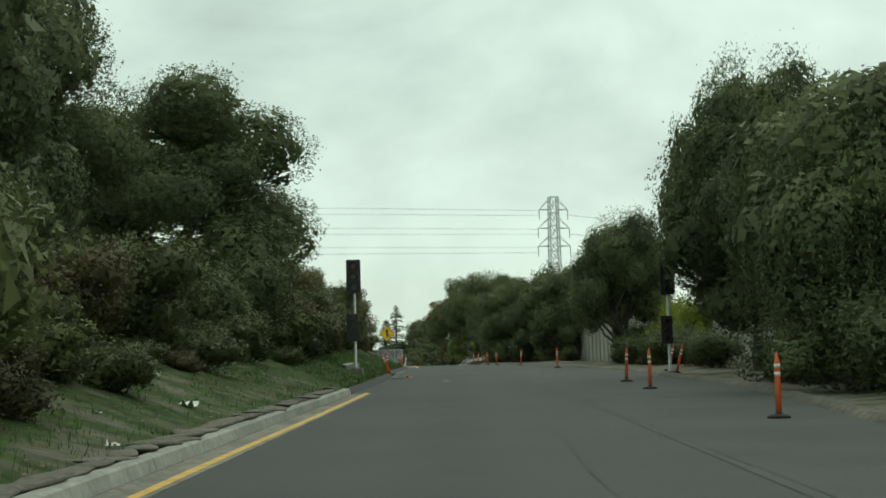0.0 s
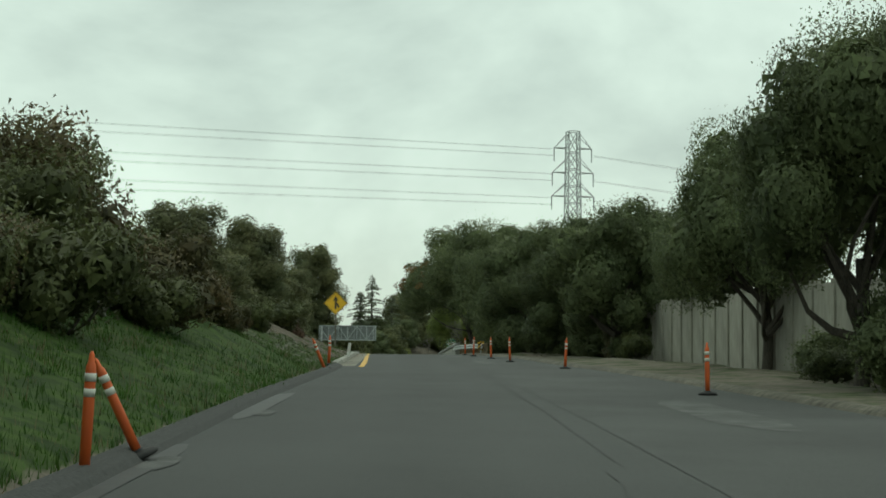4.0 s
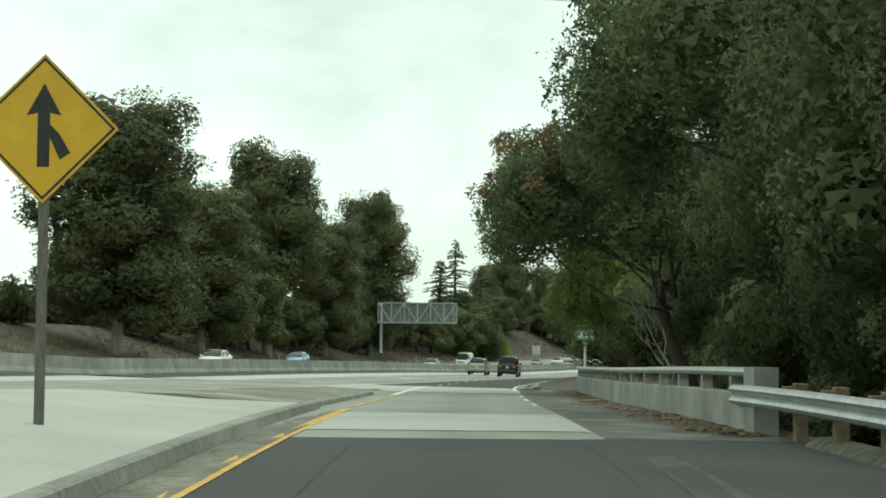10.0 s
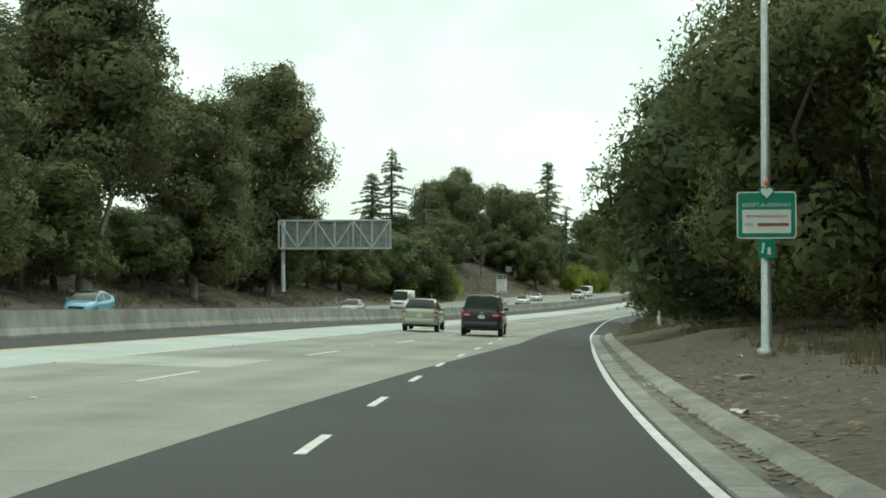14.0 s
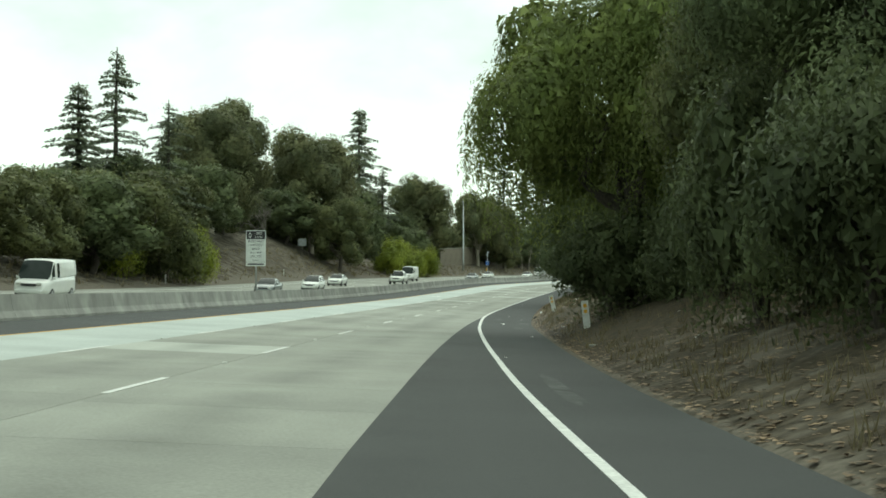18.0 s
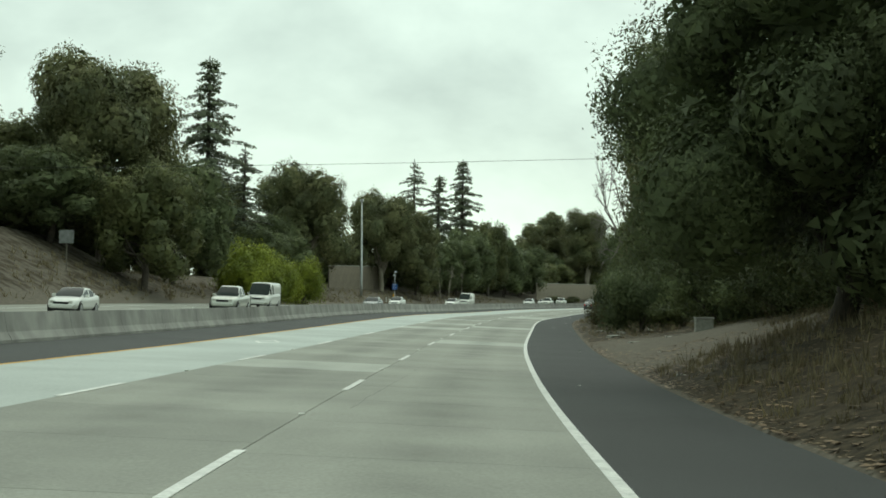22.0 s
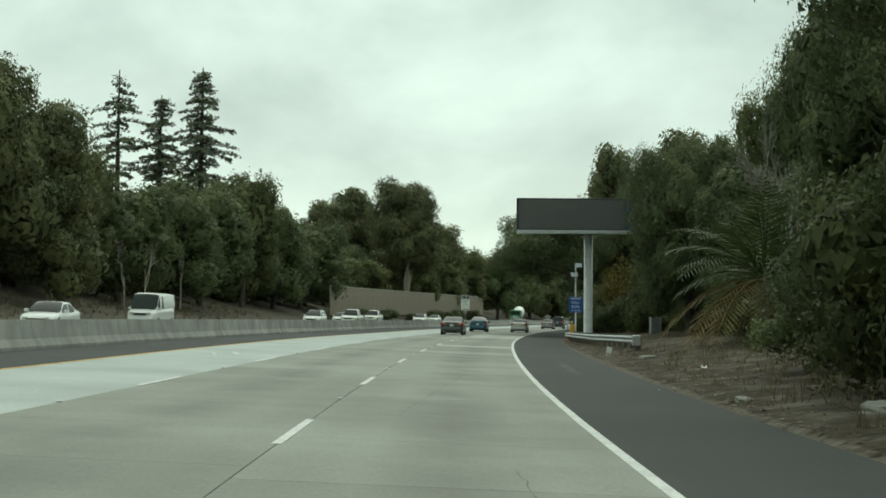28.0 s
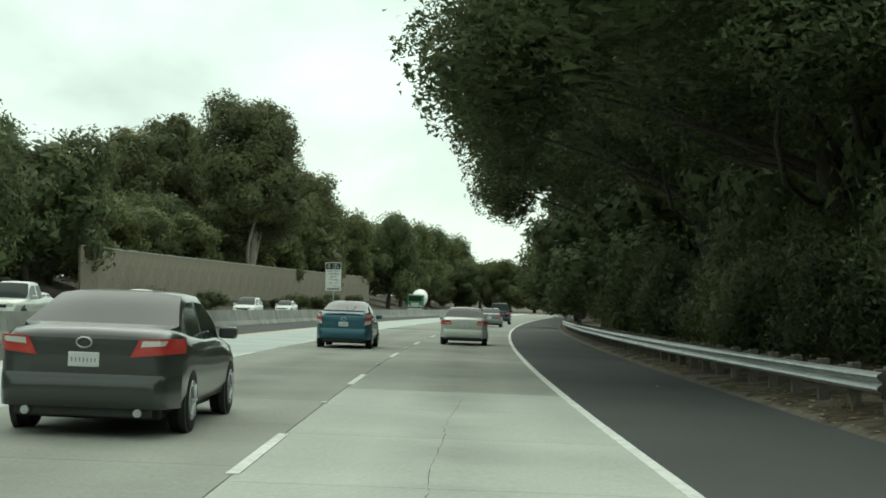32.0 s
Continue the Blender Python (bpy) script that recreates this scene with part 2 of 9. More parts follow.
L_OAK = leaf("oak_leaf", (0.098, 0.124, 0.058), (0.16, 0.19, 0.085), transl=0.4)
L_DRYTUFT = leaf("browning_oak_leaf", (0.15, 0.095, 0.04), (0.29, 0.18, 0.075), transl=0.32)
L_OLIVE = leaf("olive_leaf", (0.105, 0.123, 0.052), (0.18, 0.19, 0.078), transl=0.4)
L_EUC = leaf("eucalyptus_leaf", (0.104, 0.122, 0.057), (0.185, 0.185, 0.084), transl=0.32)
L_PEPPER = leaf("pepper_tree_leaf", (0.16, 0.205, 0.055), (0.26, 0.3, 0.085), transl=0.42)
M_GUTTER = mat("dirty_gutter_concrete", (0.15, 0.142, 0.115), (0.25, 0.237, 0.196), 5, 0.9, bump=0.3, bump_scale=30, big=0.3, big_scale=0.7, obj=0.08)
L_CONIFER = leaf("redwood_needle", (0.11, 0.132, 0.085), (0.17, 0.195, 0.12), transl=0.3)
L_CYPRESS = leaf("cypress_needle", (0.022, 0.036, 0.024), (0.035, 0.05, 0.03))
L_LIME = leaf("yellow_green_leaf", (0.165, 0.209, 0.029), (0.297, 0.330, 0.044), transl=0.3)
L_SHRUB = leaf("shrub_leaf", (0.07, 0.086, 0.034), (0.125, 0.138, 0.052), transl=0.3)
L_SHRUB_RED = leaf("russet_shrub_leaf", (0.074, 0.076, 0.034), (0.145, 0.105, 0.05), transl=0.3)
L_AUTUMN = leaf("yellowing_leaf", (0.13, 0.11, 0.02), (0.2, 0.15, 0.03), transl=0.3)
L_DEAD = leaf("dead_shrub_leaf", (0.07, 0.045, 0.03), (0.14, 0.085, 0.055), transl=0.2)
L_PALM = leaf("palm_leaflet", (0.05, 0.08, 0.025), (0.1, 0.12, 0.04))
L_PALM_DRY = leaf("dry_palm_leaflet", (0.2, 0.15, 0.06), (0.28, 0.2, 0.08))
M_GRASS = leaf("grass_blade", (0.03, 0.08, 0.012), (0.062, 0.13, 0.02), transl=0.3)
M_DRYGRASS = leaf("dry_grass_blade", (0.15, 0.125, 0.072), (0.26, 0.22, 0.13), transl=0.3)


M_WEED = leaf("weed_leaf", (0.05, 0.098, 0.02), (0.085, 0.15, 0.033), transl=0.3)
M_DEADLEAF = leaf("dead_leaf", (0.1, 0.066, 0.038), (0.29, 0.2, 0.115), transl=0.1, amount=0.45)
M_CHIP = leaf("bark_chip", (0.055, 0.043, 0.032), (0.18, 0.148, 0.11), transl=0.0)
M_PAPER = mat("dirty_white_paper", (0.6, 0.6, 0.56), (0.75, 0.75, 0.71), 9, 0.8, big=0.15, big_scale=4, obj=0.15)
M_PLANKWOOD = mat("raw_weathered_timber", (0.26, 0.2, 0.12), (0.38, 0.3, 0.19), 6, 0.9, bump=0.3, bump_scale=30, stretch=(0.5, 4, 4))
M_CRACK_AND_PIT = mat("tarred_crack_and_pit_shade", (0.014, 0.014, 0.014), (0.03, 0.03, 0.029), 14, 0.8)
M_WET = mat("wet_asphalt", (0.014, 0.015, 0.015), (0.026, 0.027, 0.027), 4, 0.55, spec=0.3)


def ground_material():
    """Soil with grass, mulch and dry grass: which of them shows is laid down per stretch in a colour attribute that holds amounts."""
    m = bpy.data.materials.new("verge_soil")
    m.use_nodes = True
    n, l = m.node_tree.nodes, m.node_tree.links
    p = n["Principled BSDF"]
    p.inputs["Roughness"].default_value = 0.95
    p.inputs["Specular IOR Level"].default_value = 0.2
    tc = n.new("ShaderNodeTexCoord")

    def noise_mix(c1, c2, scale, lo=0.38, hi=0.64):
        a = n.new("ShaderNodeTexNoise")
        a.inputs["Scale"].default_value, a.inputs["Detail"].default_value = scale, 7.0
        l.new(tc.outputs["Object"], a.inputs["Vector"])
        r = n.new("ShaderNodeValToRGB")
        r.color_ramp.elements[0].position, r.color_ramp.elements[0].color = lo, (*c1, 1)
        r.color_ramp.elements[1].position, r.color_ramp.elements[1].color = hi, (*c2, 1)
        l.new(a.outputs[0], r.inputs[0])
        return r.outputs[0]

    soil = noise_mix((0.1, 0.088, 0.069), (0.178, 0.157, 0.125), 5.5, 0.3, 0.7)
    grass = noise_mix((0.02, 0.04, 0.009), (0.052, 0.09, 0.018), 2.2)
    dry = noise_mix((0.03, 0.024, 0.015), (0.08, 0.062, 0.038), 4.5)
    mulch = noise_mix((0.045, 0.036, 0.026), (0.145, 0.12, 0.09), 9.0)
    at = n.new("ShaderNodeAttribute")
    at.attribute_name = "cover"
    sp = n.new("ShaderNodeSeparateColor")
    l.new(at.outputs["Color"], sp.inputs[0])
    edge = n.new("ShaderNodeTexNoise")
    edge.inputs["Scale"].default_value, edge.inputs["Detail"].default_value = 0.9, 6.0
    l.new(tc.outputs["Object"], edge.inputs["Vector"])
    cur = soil
    for k, col in enumerate((grass, dry, mulch)):
        ad = n.new("ShaderNodeMath")
        ad.operation = "ADD"
        l.new(sp.outputs[k], ad.inputs[0])
        l.new(edge.outputs[0], ad.inputs[1])
        mr = n.new("ShaderNodeMapRange")
        mr.inputs["From Min"].default_value, mr.inputs["From Max"].default_value = 0.9, 1.1
        l.new(ad.outputs[0], mr.inputs["Value"])
        mx = n.new("ShaderNodeMix")
        mx.data_type = "RGBA"
        l.new(mr.outputs[0], mx.inputs["Factor"])
        l.new(cur, mx.inputs["A"])
        l.new(col, mx.inputs["B"])
        cur = mx.outputs["Result"]
    l.new(cur, p.inputs["Base Color"])
    c = n.new("ShaderNodeTexNoise")
    c.inputs["Scale"].default_value, c.inputs["Detail"].default_value = 14.0, 8.0
    l.new(tc.outputs["Object"], c.inputs["Vector"])
    bp = n.new("ShaderNodeBump")
    bp.inputs["Strength"].default_value, bp.inputs["Distance"].default_value = 0.4, 0.025
    l.new(c.outputs[0], bp.inputs["Height"])
    l.new(bp.outputs[0], p.inputs["Normal"])
    return m


M_GROUND = ground_material()


# ---- the road's alignment: headings (degrees to the right of +y) and levels every 24 m from station -72 ----
STEP, S0 = 24.0, -72.0
HEAD = [0.29, 0.36, 0.43, 0.5, 0.62, 0.17, 0.01, -0.69, -1.42, -1.74, -2.28, -1.85, 0.5, 3.27, 4.37, 4.45, 5.15, 6.32, 7.38, 8.27, 9.52, 10.78, 11.99, 13.32, 13.62, 14.25, 15.98, 17.26, 18.37, 19.42, 20.19, 21.15, 22.11, 23.06, 23.97, 24.82, 25.57, 26.23, 26.79, 27.25, 27.62, 27.88, 28.04, 28.1]
LEVEL = [-1.72, -1.14, -0.57, 0.01, 0.55, 1.12, 1.64, 2.06, 2.41, 2.72, 2.8, 2.33, 1.86, 1.3, 0.77, 0.25, -0.33, -0.9, -1.33, -1.69, -2.03, -2.32, -2.49, -2.55,
         -2.54, -2.55, -2.63, -2.76, -2.81, -2.8, -2.82, -2.89, -2.95, -2.98, -3.02, -3.06, -3.09, -3.13, -3.16, -3.2, -3.24, -3.27, -3.31, -3.34]


def spline(values, u):
    """A smooth curve through evenly spaced values."""
    v = np.asarray(values, float)
    v = np.r_[2 * v[0] - v[1], v, 2 * v[-1] - v[-2]]
    i = np.clip(np.floor(u).astype(int), 0, len(v) - 4)
    f = u - i
    a, b, c, d = v[i], v[i + 1], v[i + 2], v[i + 3]
    return b + 0.5 * f * (c - a + f * (2 * a - 5 * b + 4 * c - d + f * (3 * (b - c) + d - a)))


SS = np.arange(S0, S0 + STEP * (len(HEAD) - 1) + 0.5, 1.0)
HH = np.radians(spline(HEAD, (SS - S0) / STEP))
ZZ = spline(LEVEL, (SS - S0) / STEP)
XX = -0.340 + np.r_[0, np.cumsum(np.sin((HH[1:] + HH[:-1]) / 2))]
YY = S0 + np.r_[0, np.cumsum(np.cos((HH[1:] + HH[:-1]) / 2))]


def tab(*pairs):
    xs, ys = [p[0] for p in pairs], [p[1] for p in pairs]
    return lambda s: np.interp(s, xs, ys)


# right edge of the freeway's right lane, edge line of the ramp, edges of paving
EDGE = tab((-96, -54), (0, -38), (60, -29), (100, -22.5), (140, -16), (160, -12.5), (180, -9), (202, -6.1), (220, -4.2), (250, -3.2), (283, -1.65), (331, -0.8), (394, 0.95), (453, 1.65), (520, 1.85), (690, 2.0), (1000, 2.0))
RLINE = tab((170, 2.2), (200, 1.85), (220, 1.65), (250, 1.45), (270, 1.35), (300, 1.4), (320, 1.58), (345, 1.4), (371, 1.06), (393, 1.03), (421, 1.45), (450, 1.73), (500, 1.95), (560, 2.02), (690, 2.04), (1000, 2.05))
DARK = tab((216, -4.2), (250, -2.8), (278, -1.4), (319, -0.8), (330, -0.5), (371, 0.4), (394, 1.0), (1000, 2.0))
PAVE = tab((-96, 5.5), (20, 6.6), (45, 8.2), (70, 7.9), (92, 7.0), (120, 6.05), (135, 5.7), (150, 4.9), (170, 4.5), (213, 4.4), (214, 2.0), (250, 1.85), (285, 1.75), (300, 2.2), (320, 3.5), (380, 3.4), (410, 4.0), (455, 4.4), (530, 4.7), (560, 4.95), (600, 5.0), (640, 4.9), (700, 5.3), (1000, 5.3))
LANE1 = tab((-140, -3.6), (230, -3.42), (256, -3.5), (330, -3.43), (375, -3.38), (402, -3.26), (440, -3.42), (483, -3.6), (1010, -3.62))
LANE2 = tab((-140, -7.2), (253, -7.15), (386, -6.96), (415, -6.98), (480, -7.12), (560, -7.28), (1010, -7.3))
LANE3 = tab((-140, -10.9), (257, -10.8), (389, -10.5), (492, -10.7), (575, -10.95), (1010, -10.95))
LANES = (lambda s: 0.0, LANE1, LANE2, LANE3)
SUPER = tab((-96, 0.0), (170, 0.0), (250, 0.028), (300, 0.038), (560, 0.038), (640, 0.03), (1000, 0.025))
RAISE = tab((-96, 3.5), (0, 3.0), (100, 1.6), (140, 0.9), (160, 0.6), (180, 0.3), (202, 0.1), (220, 0.0), (1000, 0.0))
MOUND = tab((-96, 1.7), (20, 1.8), (60, 2.0), (100, 2.9), (128, 2.9), (145, 1.7), (158, 0.5), (168, 0.2), (173, 0.0), (215, 0.0), (1000, 0.0))
BANK1 = tab((-96, 0.15), (160, 0.1), (172, -1.2), (205, -0.8), (216, 0.2), (232, 0.5), (262, 0.6), (290, 0.45), (330, 0.9), (440, 1.0), (465, 0.35), (520, 0.2), (1000, 0.3))
BANK2 = tab((-96, 0.1), (160, 0.0), (172, -2.2), (205, -1.5), (216, 0.5), (290, 1.4), (330, 2.6), (440, 3.2), (465, 1.6), (520, 0.6), (1000, 0.8))
KERB_L = -3.25
KERB = tab((-96, -4.0), (14, -3.85), (28, -3.7), (45, -3.38), (60, -3.25), (1000, -3.25))
HILL = tab((-96, 0), (470, 0), (495, 1), (545, 1), (570, 0), (1000, 0))


def ground_h(s, d, sink=0.0):
    """Height of the ground over the road's level at a station and an offset to the right."""
    e = float(EDGE(s))
    kerb = float(KERB(s))
    foot = e - 33.5
    sup = float(SUPER(s))
    up = float(RAISE(s))
    pv = float(PAVE(s))
    cross = lambda q: -sup * q
    if s < 215:
        ds = [-900, foot - 60, foot - 13, foot, e, (e + kerb) / 2 - 1 if e < -12 else (e + kerb) / 2, kerb - 5.0 if e < -15 else (e + 3 * kerb) / 4, kerb - 0.35, kerb]
        far = up - sup * foot + 0.4
        hs = [far + 5, far + 5, far + 3.2, far - sink, up - sup * e - sink, max(up, float(MOUND(s))) - (0.0 if s < 166 else 0.16 if s > 176 else 0.016 * (s - 166)), float(MOUND(s)) * (0.9 if s < 96 else 0.76 if s > 106 else 0.9 - 0.014 * (s - 96)), 0.17 if s < 168 else -0.04 if s > 178 else 0.17 - 0.021 * (s - 168), -sink]
    else:
        ds = [-900, foot - 60, foot - 13, foot, e, -1.9]
        hs = [6 + 8 * float(HILL(s)) + cross(foot), 5.5 + 7 * float(HILL(s)) + cross(foot), 3.4 + 3.2 * float(HILL(s)) + cross(foot), cross(foot), cross(e) - sink, cross(-1.9) - sink]
        if e >= -2.0:
            ds, hs = ds[:4] + [-1.9], hs[:4] + [cross(-1.9) - sink]
        hs[3] -= sink
    ds += [pv, pv + 0.3, pv + 3.2, pv + 9.0, 900]
    hs += [cross(pv) - sink, cross(pv) + 0.05, float(BANK1(s)), float(BANK2(s)), float(BANK2(s)) + 1.0]
    return float(np.interp(d, ds, hs))


def place(s, d, h=None, over=0.0):
    """A point of the world from station, offset and height over the road's level (by default the ground there)."""
    x, y, z, a = np.interp(s, SS, XX), np.interp(s, SS, YY), np.interp(s, SS, ZZ), np.interp(s, SS, HH)
    if s < SS[0]:
        x, y = x + (s - SS[0]) * math.sin(a), y + (s - SS[0]) * math.cos(a)
    if s > SS[-1]:
        x, y = x + (s - SS[-1]) * math.sin(a), y + (s - SS[-1]) * math.cos(a)
    h = ground_h(s, d) if h is None else h
    return Vector((x + d * math.cos(a), y - d * math.sin(a), z + h + over))


def station(x, y):
    k = int(np.argmin((XX - x) ** 2 + (YY - y) ** 2))
    a = HH[k]
    ox, oy = x - XX[k], y - YY[k]
    return SS[k] + ox * math.sin(a) + oy * math.cos(a), ox * math.cos(a) - oy * math.sin(a)


def ground_z(x, y):
    s, d = station(x, y)
    return float(np.interp(s, SS, ZZ)) + ground_h(s, d)


def turn(s):
    return -math.degrees(np.interp(s, SS, HH))


def road_h(s, d):
    """Height of the paved surface over the road's level."""
    e = float(EDGE(s))
    if d < e and s < 215:
        return float(RAISE(s)) - float(SUPER(s)) * d + 0.012 * (e - d)
    return -float(SUPER(s)) * d


# ---- mesh helpers ----
def mesh_ob(name, verts, faces, material, parent=None, smooth=False, label="", mats=None, idx=None):
    me = bpy.data.meshes.new(name)
    me.from_pydata([tuple(v) for v in verts], [], faces)
    for m in mats or [material]:
        me.materials.append(m)
    if idx is not None:
        me.polygons.foreach_set("material_index", np.asarray(idx, dtype=np.int32))
    if smooth:
        me.polygons.foreach_set("use_smooth", np.ones(len(me.polygons), dtype=bool))
    me.update()
    ob = new(name, me)
    ob.parent = parent
    if label:
        ob["label"] = label
    return ob


def part(name, bm, material, parent, label="", smooth=False):
    """Links a bmesh as one mesh object under a thing or under a part."""
    me = bpy.data.meshes.new(name)
    bm.to_mesh(me)
    bm.free()
    me.materials.append(material)
    if smooth:
        me.polygons.foreach_set("use_smooth", np.ones(len(me.polygons), dtype=bool))
    ob = new(name, me)
    ob.parent = parent
    if label:
        ob["label"] = label
    return ob


def thing(name, label, category, m=None, group="", kind=""):
    e = new(name)
    e.empty_display_size = 0.3
    if m is not None:
        e.matrix_basis = m
    return tagged(e, label, category, group, kind)


def box(bm, x0, x1, y0, y1, z0, z1, m=None):
    r = bmesh.ops.create_cube(bm, size=1.0)
    mm = Matrix.Translation(((x0 + x1) / 2, (y0 + y1) / 2, (z0 + z1) / 2)) @ Matrix.Diagonal((x1 - x0, y1 - y0, z1 - z0, 1))
    bmesh.ops.transform(bm, matrix=(m @ mm) if m is not None else mm, verts=r["verts"])
    return r["verts"]


def bevel(bm, w, seg=2):
    bmesh.ops.bevel(bm, geom=list(bm.edges), offset=w, segments=seg, affect="EDGES", profile=0.5)
    return bm


def boxbm(x0, x1, y0, y1, z0, z1, w=0.0, seg=1):
    bm = bmesh.new()
    box(bm, x0, x1, y0, y1, z0, z1)
    return bevel(bm, w, seg) if w else bm


def rod(bm, a, b, r0, r1=None, n=8, caps=True):
    a, b = Vector(a), Vector(b)
    r = bmesh.ops.create_cone(bm, cap_ends=caps, segments=n, radius1=r0, radius2=r0 if r1 is None else r1, depth=(b - a).length)
    q = (b - a).to_track_quat("Z", "Y").to_matrix().to_4x4()
    bmesh.ops.transform(bm, matrix=Matrix.Translation((a + b) / 2) @ q, verts=r["verts"])
    return r["verts"]


def rodbm(a, b, r0, r1=None, n=10):
    bm = bmesh.new()
    rod(bm, a, b, r0, r1, n)
    return bm


def lathe(profile, n=16):
    """A turned body from (radius, height) pairs."""
    vs, fs = [], []
    for r, z in profile:
        for k in range(n):
            a = 2 * math.pi * k / n
            vs.append((r * math.cos(a), r * math.sin(a), z))
    for i in range(len(profile) - 1):
        for k in range(n):
            fs.append((i * n + k, i * n + (k + 1) % n, (i + 1) * n + (k + 1) % n, (i + 1) * n + k))
    fs.append(tuple(range(n - 1, -1, -1)))
    fs.append(tuple((len(profile) - 1) * n + k for k in range(n)))
    return vs, fs


def lathe_part(name, profile, material, parent, n=16, label="", shift=(0, 0, 0)):
    vs, fs = lathe(profile, n)
    return mesh_ob(name, [(v[0] + shift[0], v[1] + shift[1], v[2] + shift[2]) for v in vs], fs, material, parent, True, label)


def plate(points, y0, y1):
    """A flat sheet cut to an outline in x and z, from y0 to y1."""
    n = len(points)
    vs = [(x, y0, z) for x, z in points] + [(x, y1, z) for x, z in points]
    fs = [tuple(range(n)), tuple(range(2 * n - 1, n - 1, -1))] + [(k, n + k, n + (k + 1) % n, (k + 1) % n) for k in range(n)]
    return vs, fs


def rounded(w, h, r, n=4):
    pts = []
    for cx, cz, a0 in ((w / 2 - r, h / 2 - r, 0), (-w / 2 + r, h / 2 - r, 90), (-w / 2 + r, -h / 2 + r, 180), (w / 2 - r, -h / 2 + r, 270)):
        for k in range(n + 1):
            a = radians(a0 + 90 * k / n)
            pts.append((cx + r * math.cos(a), cz + r * math.sin(a)))
    return pts


def sheet(name, points, y0, y1, material, parent, at=(0, 0, 0), label=""):
    vs, fs = plate(points, y0, y1)
    return mesh_ob(name, [(v[0] + at[0], v[1] + at[1], v[2] + at[2]) for v in vs], fs, material, parent, False, label)


def words(name, body, size, material, parent, at, squeeze=1.0):
    """Lettering on a sign, facing -y, centred at a point."""
    cu = bpy.data.curves.new(name, "FONT")
    cu.body, cu.size, cu.align_x, cu.align_y, cu.extrude = body, size, "CENTER", "CENTER", 0.002
    cu.materials.append(material)
    tmp = bpy.data.objects.new(name, cu)
    scene.collection.objects.link(tmp)
    me = bpy.data.meshes.new_from_object(tmp)
    bpy.data.objects.remove(tmp)
    bpy.data.curves.remove(cu)
    ob = new(name, me)
    ob.parent = parent
    ob.matrix_basis = Matrix.Translation(at) @ pose(0, 0, 0, 90) @ Matrix.Diagonal((squeeze, 1, 1, 1))
    return ob


def strip(name, stations, left, right, material, parent=None, lift=0.0, thick=0.0, surf=road_h, label=""):
    """A ribbon of paving or paint between two offsets, following the road, with a skirt."""
    vs, fs = [], []
    for s in stations:
        a, b = (left(s) if callable(left) else left), (right(s) if callable(right) else right)
        for d in (a, (a + b) / 2, b):
            vs.append(place(s, d, surf(s, d) + lift))
        if thick:
            for d in (a, b):
                vs.append(place(s, d, surf(s, d) + lift - thick))
    k = 5 if thick else 3
    for i in range(len(stations) - 1):
        o, q = i * k, (i + 1) * k
        fs += [(o, o + 1, q + 1, q), (o + 1, o + 2, q + 2, q + 1)]
        if thick:
            fs += [(o + 3, o, q, q + 3), (o + 2, o + 4, q + 4, q + 2)]
    if thick:
        e = (len(stations) - 1) * k
        fs += [(0, 3, 4, 2, 1), (e, e + 1, e + 2, e + 4, e + 3)]
    return mesh_ob(name, vs, fs, material, parent, False, label)


def run(s0, s1, step):
    n = max(1, int(round((s1 - s0) / step)))
    return [s0 + (s1 - s0) * k / n for k in range(n + 1)]

